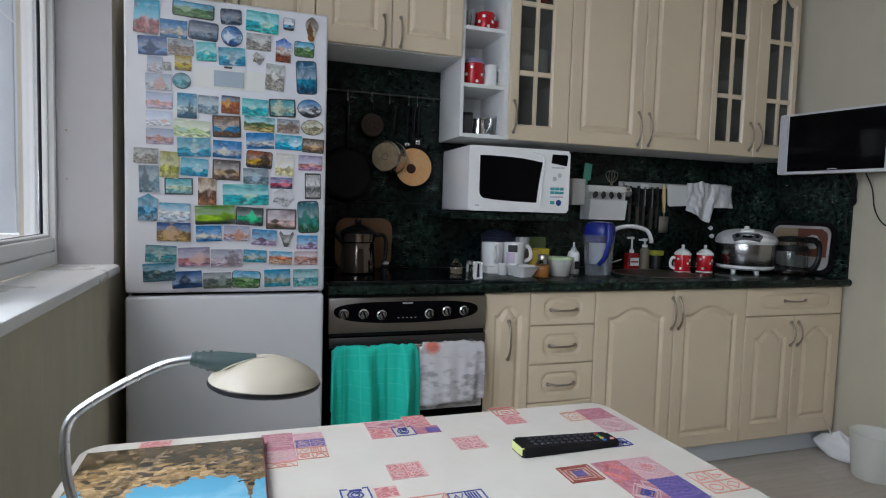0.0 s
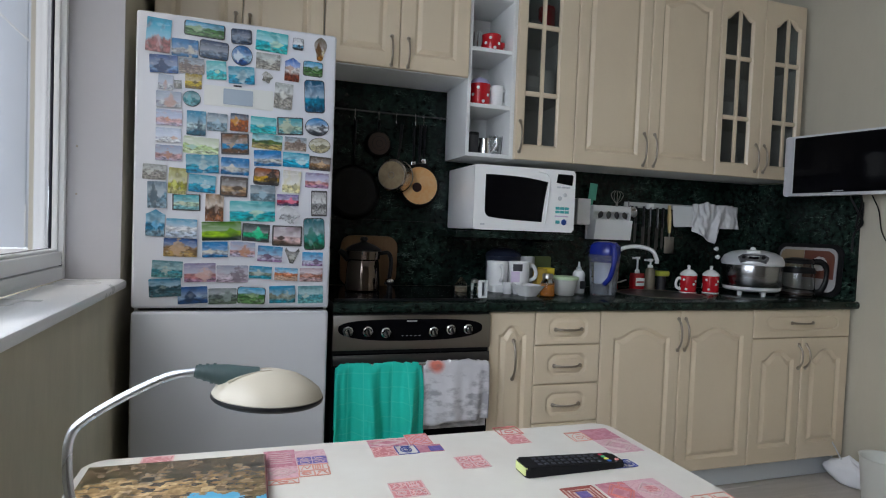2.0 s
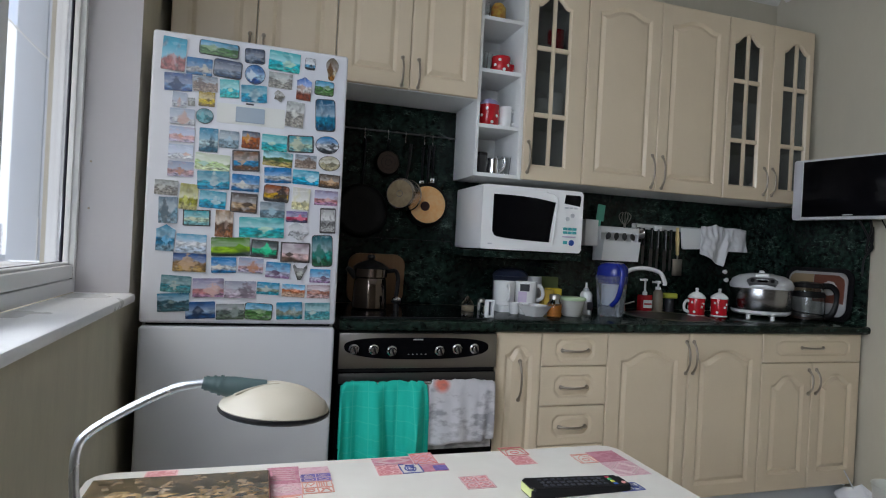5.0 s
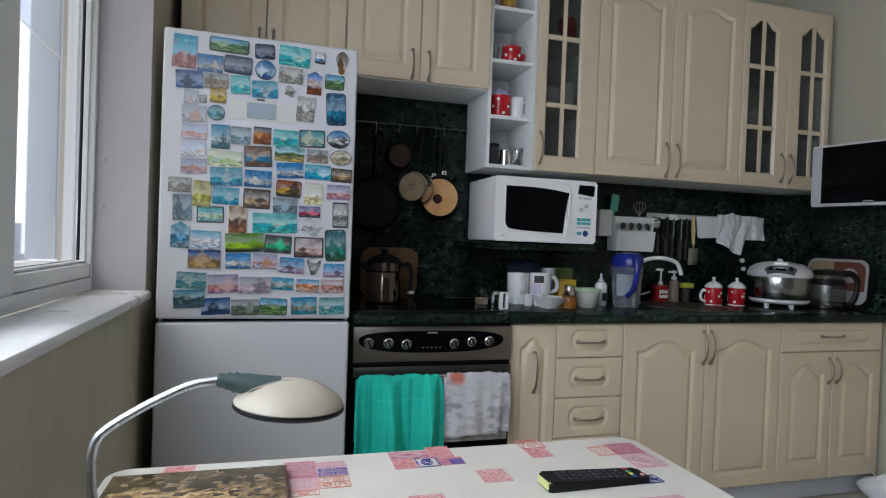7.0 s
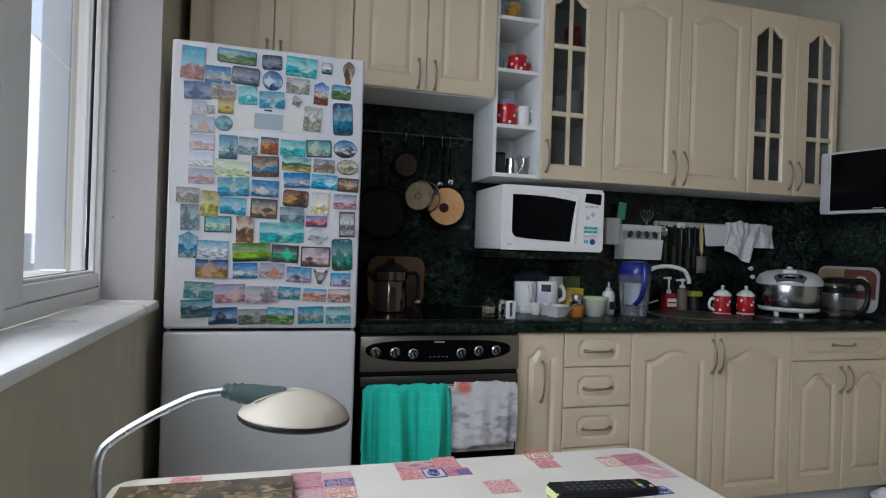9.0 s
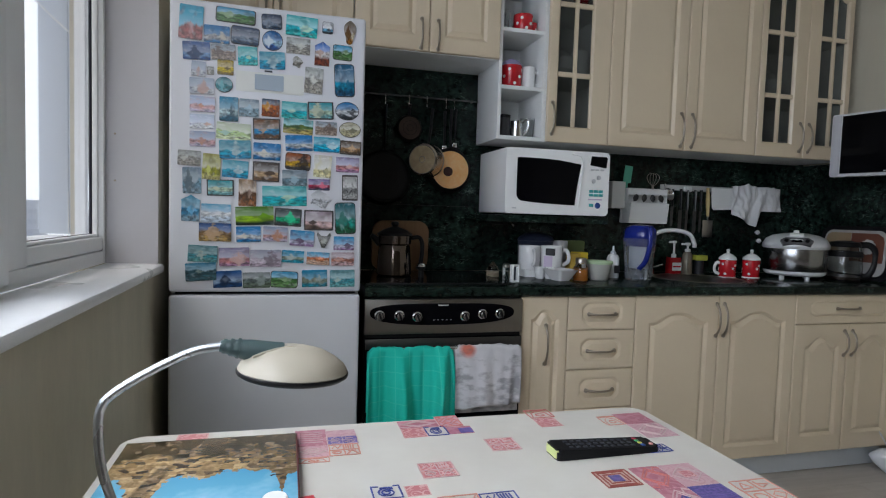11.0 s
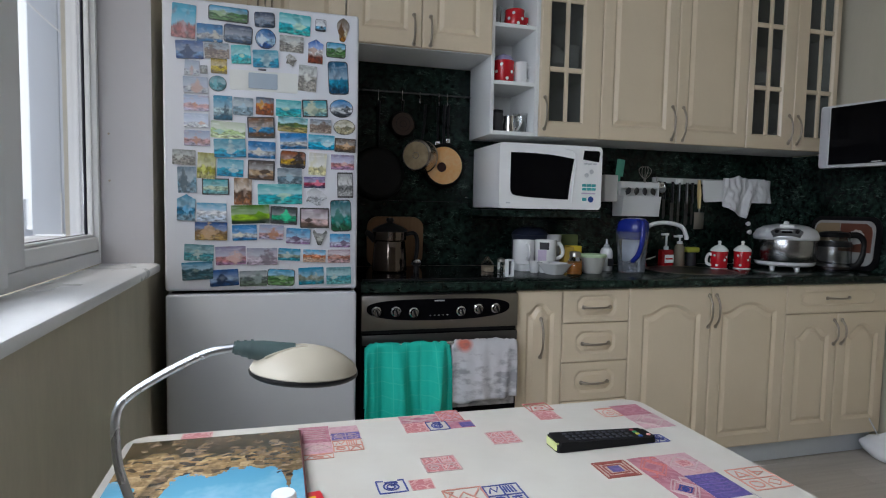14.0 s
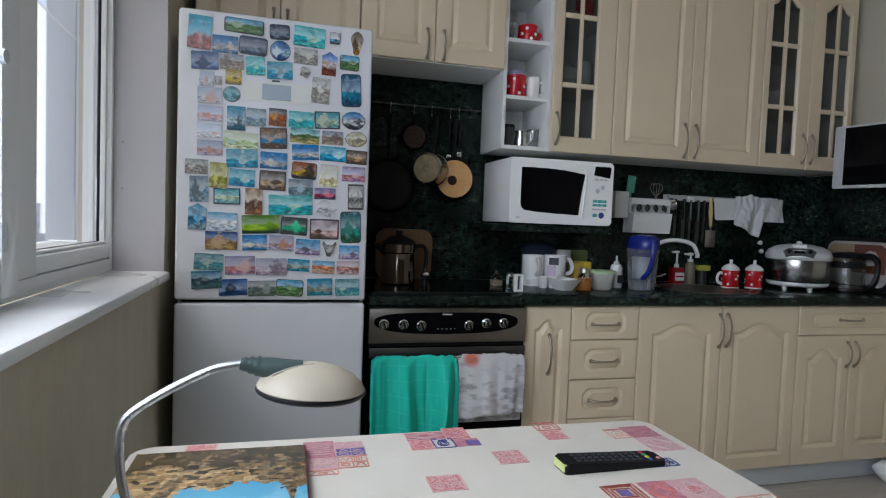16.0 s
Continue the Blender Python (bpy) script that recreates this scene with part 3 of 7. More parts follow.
for x, z in ((0.053, 0.762), (0.124, 0.761), (0.190, 0.756), (0.369, 0.756), (0.437, 0.763), (0.505, 0.764)):
    kn = part("knob", lathe([(0, 0), (0.019, 0), (0.0185, 0.006), (0.014, 0.010), (0.0125, 0.022), (0.010, 0.025), (0, 0.025)], 22), CHROME, st, m=pose(x, -0.0255, z, 90, 0, 0))
    part("grip", box(-0.0035, 0.0035, -0.013, 0.013, 0.024, 0.031, 0.002), BLACK, kn, m=pose(0, 0, 0, 0, 0, 20))
GREYPRINT = material("grey_print", (0.42, 0.42, 0.42), 0.5, bump=0)
for k in range(5):
    part("marking", box(0.25 + 0.016 * k, 0.256 + 0.016 * k, -0.0262, -0.0254, 0.742, 0.7442), GREYPRINT, st)
part("badge", box(0.268, 0.306, -0.0262, -0.0254, 0.794, 0.799), GREYPRINT, st)
part("oven_door", box(0.003, 0.597, -0.024, -0.004, 0.10, 0.678, 0.004), BLACKGLASS, st, "black glass oven door")
part("door_trim", box(0.004, 0.596, -0.027, -0.0235, 0.640, 0.676, 0.002), material("dark_steel", (0.09, 0.085, 0.08), 0.35, 0.8, bump=0.02), st)
bar = tube([(0.03, -0.058, 0.645), (0.57, -0.058, 0.645)], 0.008, 12)
for x in (0.05, 0.55):
    tube([(x, -0.058, 0.645), (x, -0.024, 0.645)], 0.007, 10, bar)
part("handle", bar, CHROME, st)
hob = thing("hob", "black glass ceramic hob set in the worktop", "hob", (0, 0, 0))
part("glass_plate", slab([(x + 0.295, y + 0.29) for x, y in rounded(0.56, 0.49, 0.02)], 0.862, 0.868, "z"), BLACKGLASS, hob)
part("rim", box(0.012, 0.578, 0.040, 0.047, 0.862, 0.8695, 0.001), BLACK, hob)

# ---------------------------------------------------------------- dish towels
def towel(name, label, x0, x1, front_z, back_z, mat, folds, seed, flare=0.0, amp=1.0):
    bm = bmesh.new()
    nx, ns = 48, 44
    L1, L2, R = 0.650 - front_z, 0.650 - back_z, 0.013
    total = L1 + L2 + math.pi * R
    grid = []
    for i in range(nx + 1):
        col = []
        u = i / nx
        for j in range(ns + 1):
            s = total * j / ns
            if s < L1:
                d, y, z = L1 - s, -0.058 - R, 0.650 - (L1 - s)
            elif s < L1 + math.pi * R:
                a = (s - L1) / R
                d, y, z = 0, -0.058 - R * math.cos(a), 0.650 + R * math.sin(a)
            else:
                d, y, z = 0, -0.058 + R, 0.650 - (s - L1 - math.pi * R)
            wave = noise.noise((u * folds + seed, d * 1.5, seed)) * 0.8 + 0.45 * math.sin(u * folds * 2.3 + seed + d * 2) + 0.5 * noise.noise((u * folds * 2.6, d * 2.2 + u, seed + 4)) + 1.1 * math.exp(-((u - 0.86 + 0.25 * d) / 0.06) ** 2)
            yy = y - max(0.0, d) * 0.05 - 0.030 * amp * (0.22 + min(1, d * 6)) * (wave + 0.35) * (1 if s < L1 else 0)
            corner = math.exp(-(u / 0.035) ** 2) + math.exp(-((1 - u) / 0.035) ** 2)
            bunch = 0.004 * noise.noise((u * 5 + seed, seed, 2)) + 0.006 * noise.noise((u * 19, seed, 8)) - 0.014 * corner - 0.007
            zz = z + bunch * math.exp(-(abs(z - 0.655) / 0.03) ** 2) - (0.02 * noise.noise((u * 3, seed, 4)) + 0.02 * (0.5 - u) if s < L1 else 0) * min(1, d * 4)
            xx = x0 + (x1 - x0) * u + d * flare * (u - 0.5) + 0.006 * noise.noise((seed, d * 6, u * 2))
            col.append(bm.verts.new((xx, min(yy, -0.0405) if s < L1 else yy, zz)))
        grid.append(col)
    for i in range(nx):
        for j in range(ns):
            bm.faces.new((grid[i][j], grid[i + 1][j], grid[i + 1][j + 1], grid[i][j + 1]))
    ob = tagged(part(name, bm, mat, angle=180), label, "towel")
    so = ob.modifiers.new("thickness", "SOLIDIFY")
    so.thickness = 0.0025
    return ob


def checked_cloth(name, color, line, cell):
    m = material(name, color, 0.95, amount=0.3, scale=20, fine=300, bump=0.5, bump_scale=500)
    n, l = m.node_tree.nodes, m.node_tree.links
    co, sep = n.new("ShaderNodeTexCoord"), n.new("ShaderNodeSeparateXYZ")
    l.new(co.outputs["Object"], sep.inputs[0])
    outs = []
    for ax in ("X", "Z"):
        a = n.new("ShaderNodeMath"); a.operation = "PINGPONG"; a.inputs[1].default_value = cell / 2
        l.new(sep.outputs[ax], a.inputs[0])
        b = n.new("ShaderNodeMath"); b.operation = "LESS_THAN"; b.inputs[1].default_value = 0.0015
        l.new(a.outputs[0], b.inputs[0])
        outs.append(b)
    mx = n.new("ShaderNodeMath"); mx.operation = "MAXIMUM"
    l.new(outs[0].outputs[0], mx.inputs[0]); l.new(outs[1].outputs[0], mx.inputs[1])
    k = n.new("ShaderNodeMath"); k.operation = "MULTIPLY"; k.inputs[1].default_value = 0.28
    l.new(mx.outputs[0], k.inputs[0])
    bs = n["Principled BSDF"]
    old = bs.inputs["Base Color"].links[0].from_socket
    mix = n.new("ShaderNodeMix"); mix.data_type = "RGBA"
    l.new(k.outputs[0], mix.inputs["Factor"]); l.new(old, mix.inputs["A"])
    mix.inputs["B"].default_value = (*line, 1)
    l.new(mix.outputs["Result"], bs.inputs["Base Color"])
    return m

GREEN = checked_cloth("green_check_cloth", (0.006, 0.50, 0.38), (0.10, 0.62, 0.49), 0.052)
PRINT = material("grey_print_cloth", (0.62, 0.61, 0.63), 0.95, color2=(0.45, 0.44, 0.46), amount=0.55, scale=9, fine=60, bump=0.4, bump_scale=400)
pn, plk = PRINT.node_tree.nodes, PRINT.node_tree.links
pco, psep = pn.new("ShaderNodeTexCoord"), pn.new("ShaderNodeVectorMath")
psep.operation = "DISTANCE"
psep.inputs[1].default_value = (0.372, -0.085, 0.645)
plk.new(pco.outputs["Object"], psep.inputs[0])
pm = pn.new("ShaderNodeMapRange")
pm.inputs["From Min"].default_value, pm.inputs["From Max"].default_value = 0.040, 0.022
plk.new(psep.outputs["Value"], pm.inputs["Value"])
pold = pn["Principled BSDF"].inputs["Base Color"].links[0].from_socket
pmix = pn.new("ShaderNodeMix")
pmix.data_type = "RGBA"
plk.new(pm.outputs[0], pmix.inputs["Factor"])
plk.new(pold, pmix.inputs["A"])
pmix.inputs["B"].default_value = (0.62, 0.17, 0.12, 1)
# faded dark lettering and blots, thickest low on the cloth
pin = pn.new("ShaderNodeTexNoise"); pin.inputs["Scale"].default_value, pin.inputs["Detail"].default_value = 26, 6
pst = pn.new("ShaderNodeMapping"); pst.inputs["Scale"].default_value = (1.0, 0.3, 1.9)
plk.new(pco.outputs["Object"], pst.inputs["Vector"]); plk.new(pst.outputs[0], pin.inputs["Vector"])
pbig = pn.new("ShaderNodeTexNoise"); pbig.inputs["Scale"].default_value = 7
plk.new(pco.outputs["Object"], pbig.inputs["Vector"])
pmul = pn.new("ShaderNodeMath"); pmul.operation = "MULTIPLY"
plk.new(pin.outputs["Fac"], pmul.inputs[0]); plk.new(pbig.outputs["Fac"], pmul.inputs[1])
pth = pn.new("ShaderNodeMapRange")
pth.inputs["From Min"].default_value, pth.inputs["From Max"].default_value, pth.inputs["To Max"].default_value = 0.245, 0.36, 0.55
plk.new(pmul.outputs[0], pth.inputs["Value"])
pink = pn.new("ShaderNodeMix"); pink.data_type = "RGBA"
plk.new(pth.outputs[0], pink.inputs["Factor"]); plk.new(pmix.outputs["Result"], pink.inputs["A"])
pink.inputs["B"].default_value = (0.10, 0.10, 0.11, 1)
plk.new(pink.outputs["Result"], pn["Principled BSDF"].inputs["Base Color"])
towel("dish_towel", "green checked dish towel hanging over the oven handle", 0.012, 0.318, 0.36, 0.42, GREEN, 7, 1.3, 0.05, 1.15)
towel("dish_towel", "white dish towel with a faded grey print on the oven handle", 0.322, 0.580, 0.435, 0.40, PRINT, 3, 5.2, -0.02, 0.4)

# ---------------------------------------------------------------- table
CLOTH = material("oilcloth", (0.575, 0.555, 0.50), 0.42, color2=(0.47, 0.435, 0.385), amount=0.75, scale=4, fine=18, bump=0.05, bump_scale=60)
table = thing("dining_table", "white dining table covered with a printed oilcloth", "table", (-0.045, -1.42, 0))
part("tabletop", slab(rounded(0.95, 0.76, 0.03), 0.715, 0.742, "z", edge=0.004), WHITE, table)
for x in (-0.41, 0.41):
    for y in (-0.32, 0.32):
        part("leg", box(x - 0.02, x + 0.02, y - 0.02, y + 0.02, 0.0, 0.715, 0.003), STEEL, table)

# ---------------------------------------------------------------- plain colours of the small things
def plain(name, color, rough=0.4, metal=0.0, bump=0.0, amount=0.25):
    return material(name, color, rough, metal, amount=amount, bump=bump)

RED = plain("red_glaze", (0.52, 0.012, 0.02), 0.2)
DOT = plain("white_glaze_dot", (0.85, 0.84, 0.82), 0.25)
BLUE = plain("blue_plastic", (0.010, 0.022, 0.22), 0.2)
ORANGE = plain("orange_spice", (0.62, 0.22, 0.02), 0.6)
YELLOW = plain("yellow_sponge", (0.75, 0.55, 0.04), 0.8)
LIME = plain("olive_plastic", (0.13, 0.17, 0.06), 0.5)
MINT = plain("mint_plastic", (0.10, 0.42, 0.30), 0.4)
PALEGREEN = plain("pale_green_plastic", (0.55, 0.70, 0.45), 0.4)
SLATE = plain("slate_blue_enamel", (0.028, 0.036, 0.065), 0.35)
LAVENDER = plain("lavender_print", (0.62, 0.52, 0.66), 0.4)
WOODC = material("chopping_board_wood", (0.17, 0.088, 0.034), 0.6, color2=(0.10, 0.05, 0.02), amount=0.8, scale=6, fine=50, bump=0.1, stretch=(8, 8, 0.6))
COPPER = material("worn_copper_pan", (0.86, 0.40, 0.13), 0.36, 0.25, color2=(0.90, 0.60, 0.30), amount=1.0, scale=16, bump=0.05)
PANSTEEL = plain("dull_pan_steel", (0.50, 0.44, 0.38), 0.24, 1.0, 0.05)
IRON = material("dark_pan", (0.006, 0.0055, 0.005), 0.5, 0.0, amount=0.3, bump=0.05, spec=0.2)
CLEAR = glass("clear_glass", (0.95, 0.97, 0.97), 0.03)
JUGPLASTIC = glass("frosted_jug_plastic", (0.84, 0.88, 0.96), 0.06)
JUGPLASTIC.node_tree.nodes["Principled BSDF"].inputs["Transmission Weight"].default_value = 0.9
CLOTHWHITE = material("white_cotton", (0.75, 0.75, 0.76), 0.95, amount=0.4, scale=20, fine=200, bump=0.4, bump_scale=400)
INK = plain("dark_print", (0.03, 0.03, 0.035), 0.5)
TEAL = plain("teal_print", (0.06, 0.42, 0.42), 0.5)
NAVY = plain("navy_print", (0.02, 0.07, 0.28), 0.4)
SILVER = plain("silver_plastic", (0.62, 0.63, 0.65), 0.35, 0.3)
TOP = 0.8625

# ---------------------------------------------------------------- microwave on its shelf
shelf = thing("wall_shelf", "dark green marble-look shelf under the microwave", "shelf")
part("board", box(0.545, 1.11, 0.262, 0.60, 1.104, 1.134, 0.004), MARBLE, shelf)
for x in (0.66, 1.03):
    part("bracket", box(x - 0.012, x + 0.012, 0.35, 0.60, 1.090, 1.1035, 0.002), BLACK, shelf)
mw = thing("microwave", "white microwave oven with a black door window", "microwave", (0.612, 0.245, 1.141))
MW, MH = 0.483, 0.276
MWHITE = plain("microwave_white", (0.90, 0.90, 0.89), 0.3, amount=0.1)
part("case", box(0, MW, 0.02, 0.35, 0, MH, 0.008), MWHITE, mw)
bm = slab([(x + MW / 2, z + MH / 2) for x, z in rounded(MW, MH, 0.012)], 0.021, 0.0, "y", edge=0.006)
part("front_panel", bm, MWHITE, mw)
wn_out = [(0.022, 0.085), (0.024, 0.07), (0.032, 0.057), (0.045, 0.049), (0.10, 0.043), (0.20, 0.038), (0.30, 0.035), (0.325, 0.035)]
wn_out += [(0.328 + 0.002 * k + 0.006 * (k / 8) ** 2 * 2, 0.035 + 0.195 * k / 8) for k in range(9)]
wn_out += [(0.30, 0.238), (0.24, 0.245), (0.16, 0.249), (0.08, 0.250), (0.022, 0.249)]
wn_out = [(0.050 + (x - 0.022) * 0.885, 0.042 + (z - 0.035) * 0.905) for x, z in wn_out]
part("door_window", slab(wn_out, 0.004, -0.002, "y"), BLACKGLASS, mw, "black glass door window")
lip = tube(spline([(0.30, -0.001, 0.262), (0.345, -0.003, 0.25), (0.352, -0.004, 0.20), (0.345, -0.004, 0.12), (0.338, -0.003, 0.03)], 6), 0.0035, 8)
part("door_edge", lip, MWHITE, mw)
part("display", slab([(0.388, 0.218), (0.466, 0.208), (0.471, 0.250), (0.464, 0.257), (0.394, 0.257)], 0.002, -0.002, "y"), BLACKGLASS, mw)
for k in range(3):
    part("button", box(0.392 + 0.023 * k, 0.409 + 0.023 * k, -0.003, 0.001, 0.196, 0.203, 0.001), SILVER, mw)
    part("button", box(0.388 + 0.023 * k, 0.408 + 0.023 * k, -0.003, 0.001, 0.100, 0.112, 0.001), TEAL, mw, "teal button")
    part("button", box(0.388 + 0.023 * k, 0.408 + 0.023 * k, -0.003, 0.001, 0.084, 0.095, 0.001), TEAL, mw, "teal button")
for x, z in ((0.408, 0.150), (0.432, 0.166)):
    part("button", lathe([(0, 0), (0.010, 0), (0.009, 0.003), (0, 0.003)], 16), SILVER, mw, m=pose(x, 0.0, z, 90, 0, 0))
part("button", box(0.386, 0.452, -0.003, 0.001, 0.068, 0.074, 0.001), LAVENDER, mw)
part("start_button", lathe([(0, 0), (0.0135, 0), (0.012, 0.003), (0, 0.003)], 20), NAVY, mw, "round blue button", m=pose(0.432, 0.0, 0.045, 90, 0, 0))
part("button", box(0.390, 0.410, -0.003, 0.001, 0.038, 0.052, 0.001), TEAL, mw)
part("badge", box(0.032, 0.052, -0.0015, 0.001, 0.020, 0.026, 0.001), SILVER, mw)
for x in (0.04, MW - 0.04):
    for y in (0.05, 0.31):
        part("foot", lathe([(0, 0), (0.012, 0), (0.012, 0.008), (0, 0.008)], 12), BLACK, mw, m=pose(x, y, -0.007))

# ---------------------------------------------------------------- pans on the rail
rail = thing("hanging_rail", "thin steel rail with hooks on the splashback", "rail")
part("bar", tube([(0.03, 0.575, 1.655), (0.585, 0.575, 1.655)], 0.0038, 10), plain("dark_rail", (0.16, 0.16, 0.16), 0.4, 1.0), rail)
for x in (0.06, 0.56):
    part("mount", tube([(x, 0.575, 1.655), (x, 0.603, 1.655)], 0.005, 8), STEEL, rail)
def hook(x, drop=0.04):
    part("hook", tube(spline([(x, 0.582, 1.652), (x, 0.575, 1.662), (x, 0.566, 1.655), (x, 0.566, 1.655 - drop), (x, 0.558, 1.645 - drop), (x, 0.550, 1.653 - drop)], 4), 0.002, 6), CHROME, rail)
for x in (0.15, 0.258, 0.34, 0.43, 0.47):
    hook(x)

def pan(name, label, x, y, z, r, depth, handle_top, mat, inner=None, tilt=0.0, ring_r=0.0):
    p = thing(name, label, "pan", (x, y, z), tilt)
    body = lathe([(0, 0), (r * 0.86, 0), (r * 0.93, 0.006), (r, depth), (r * 1.02, depth + 0.001), (r * 0.985, depth), (r * 0.90, 0.010), (0, 0.008)], 36)
    part("bowl", body, mat, p, m=pose(0, 0, 0, 90, 0, 0))
    if inner:
        part("base_disc", lathe([(0, -0.0015), (r * 0.84, -0.0015), (r * 0.86, 0.0005), (0, 0.0005)], 36), inner, p, m=pose(0, 0, 0, 90, 0, 0))
        for q in (0.2, 0.45):
            part("base_ring", lathe([(r * q, -0.001), (r * q, -0.003), (r * q + 0.002, -0.003), (r * q + 0.002, -0.001)], 30), mat, p, m=pose(0, 0, 0, 90, 0, 0))
    part("handle", tube([(0, -depth * 0.8, r * 0.96), (0, -depth * 0.7 + 0.002, r + (handle_top - r) * 0.5), (0, -depth * 0.5, handle_top)], lambda t: 0.008 + 0.004 * t, 10, flat=0.7), BLACK, p)
    return p

# base discs face the room: the pans hang with their mouths to the wall
def hung(name, label, x, z, r, depth, top, mat, inner, tilt=0, y=0.545):
    p = thing(name, label, "pan", (x, y, z), tilt)
    prof = [(0, 0), (r * 0.84, 0), (r * 0.93, 0.008), (r, depth), (r * 0.98, depth), (r * 0.9, 0.012), (0, 0.01)]
    part("bowl", lathe(prof, 36), mat, p, m=pose(0, 0, 0, -90, 0, 0))
    part("base_disc", lathe([(0, -0.0015), (r * 0.80, -0.0015), (r * 0.82, 0.0008), (0, 0.0008)], 36), inner, p, m=pose(0, 0, 0, -90, 0, 0))
    for q in ((0.22, 0.5) if inner is not COPPER else ()):
        part("base_ring", lathe([(r * q, -0.001), (r * q, -0.0028), (r * q + 0.002, -0.0028), (r * q + 0.002, -0.001)], 30), mat, p, m=pose(0, 0, 0, -90, 0, 0))
    part("handle", tube([(0, depth * 0.7, r * 0.95), (0, depth * 0.55, r + (top - z - r) * 0.5), (0, depth * 0.3, top - z)], lambda t: 0.007 + 0.004 * t, 10, flat=0.7), BLACK, p)
    return p

hung("frying_pan", "large dark frying pan hanging on the rail", 0.152, 1.285, 0.125, 0.035, 1.61, IRON, IRON, y=0.555)
hung("frying_pan", "small dark frying pan with a worn base on the rail", 0.262, 1.512, 0.062, 0.03, 1.62, IRON, plain("burnt_base", (0.05, 0.03, 0.022), 0.4, 0.4), y=0.560)
cp = hung("frying_pan", "copper coloured frying pan hanging on the rail", 0.456, 1.332, 0.106, 0.03, 1.61, IRON, COPPER, y=0.550)
part("base_mark", lathe([(0, -0.0016), (0.022, -0.0016), (0.022, -0.0026), (0, -0.0026)], 28), plain("scorched_mark", (0.035, 0.006, 0.005), 0.4), cp, "dark scorched round mark", m=pose(-0.012, 0, -0.008, -90, 0, 0))
pot = thing("saucepan", "steel saucepan with a black handle hanging on the rail", "saucepan", (0.322, 0.500, 1.366), -36)
part("pot", lathe([(0, 0), (0.064, 0), (0.071, 0.006), (0.072, 0.075), (0.075, 0.078), (0.070, 0.078), (0.068, 0.01), (0, 0.008)], 36), PANSTEEL, pot, m=pose(0, -0.03, 0, -90, 0, 0))
part("base_disc", lathe([(0, -0.0015), (0.060, -0.0015), (0.061, 0.001), (0, 0.001)], 36), material("worn_steel_base", (0.50, 0.40, 0.25), 0.45, 0.7, color2=(0.30, 0.22, 0.13), amount=0.9, scale=25, bump=0.05), pot, m=pose(0, -0.03, 0, -90, 0, 0))
part("base_ring", lathe([(0.012, -0.001), (0.012, -0.0025), (0.015, -0.0025), (0.015, -0.001)], 30), PANSTEEL, pot, m=pose(0, -0.03, 0, -90, 0, 0))
part("handle", tube([(0.0, 0.035, 0.071), (0.005, 0.045, 0.13), (0.012, 0.047, 0.235)], lambda t: 0.008 + 0.003 * t, 10, flat=0.6), BLACK, pot)
for x, z in ((0.428, 1.44), (0.478, 1.455)):
    utensil = thing("spatula", "black kitchen spatula hanging from the rail", "spatula", (x, 0.572, z), group="utensils on the rail")
    part("shaft", tube([(0, 0, 0.0), (0, 0, 0.16)], lambda t: 0.006 + 0.006 * t, 10, flat=0.6), BLACK, utensil)
    part("collar", box(-0.011, 0.011, -0.006, 0.006, -0.018, 0.004, 0.003), CHROME, utensil, "bright steel collar")
    part("blade", box(-0.022, 0.022, -0.002, 0.002, -0.11, -0.015, 0.0015), BLACK, utensil)

# ---------------------------------------------------------------- on the hob and worktop
board = thing("chopping_board", "wooden chopping board leaning on the splashback", "chopping board", (0.235, 0.585, TOP))
out = [(x, z + 0.115) for x, z in rounded(0.26, 0.23, 0.05)]
part("board", slab(out, -0.009, 0.009, "y"), WOODC, board, m=pose(0, 0, 0, 4, 0, 0))
kettle = thing("coffee_pot", "steel coffee pot with a dark lid and handle", "coffee pot", (0.165, 0.33, 0.868))
part("body", lathe([(0, 0), (0.066, 0), (0.072, 0.006), (0.069, 0.07), (0.064, 0.125), (0.062, 0.128), (0.068, 0.132), (0.070, 0.165), (0, 0.166)], 32), plain("tea_steel", (0.13, 0.105, 0.09), 0.1, 1.0), kettle)
part("lid", lathe([(0.072, 0.165), (0.073, 0.172), (0.05, 0.188), (0.018, 0.20), (0.012, 0.204), (0.017, 0.212), (0.014, 0.222), (0, 0.224)], 28), BLACK, kettle, "dark domed lid")
part("handle", tube(spline([(0.066, 0, 0.155), (0.105, 0, 0.158), (0.118, 0, 0.12), (0.112, 0, 0.05), (0.098, 0, 0.025)], 6), 0.011, 10, flat=0.8), BLACK, kettle)
part("spout", tube([(-0.06, 0, 0.13), (-0.085, 0, 0.155), (-0.10, 0, 0.165)], lambda t: 0.016 - 0.007 * t, 12), BLACK, kettle)
small = thing("tamper", "small black tool with a steel cap by the coffee pot", "tamper", (0.262, 0.25, 0.868))
part("base", lathe([(0, 0), (0.012, 0), (0.011, 0.03), (0.018, 0.036), (0.018, 0.045), (0, 0.046)], 20), BLACK, small)
part("cap", lathe([(0.018, 0.045), (0.018, 0.052), (0.012, 0.058), (0, 0.060)], 20), CHROME, small)

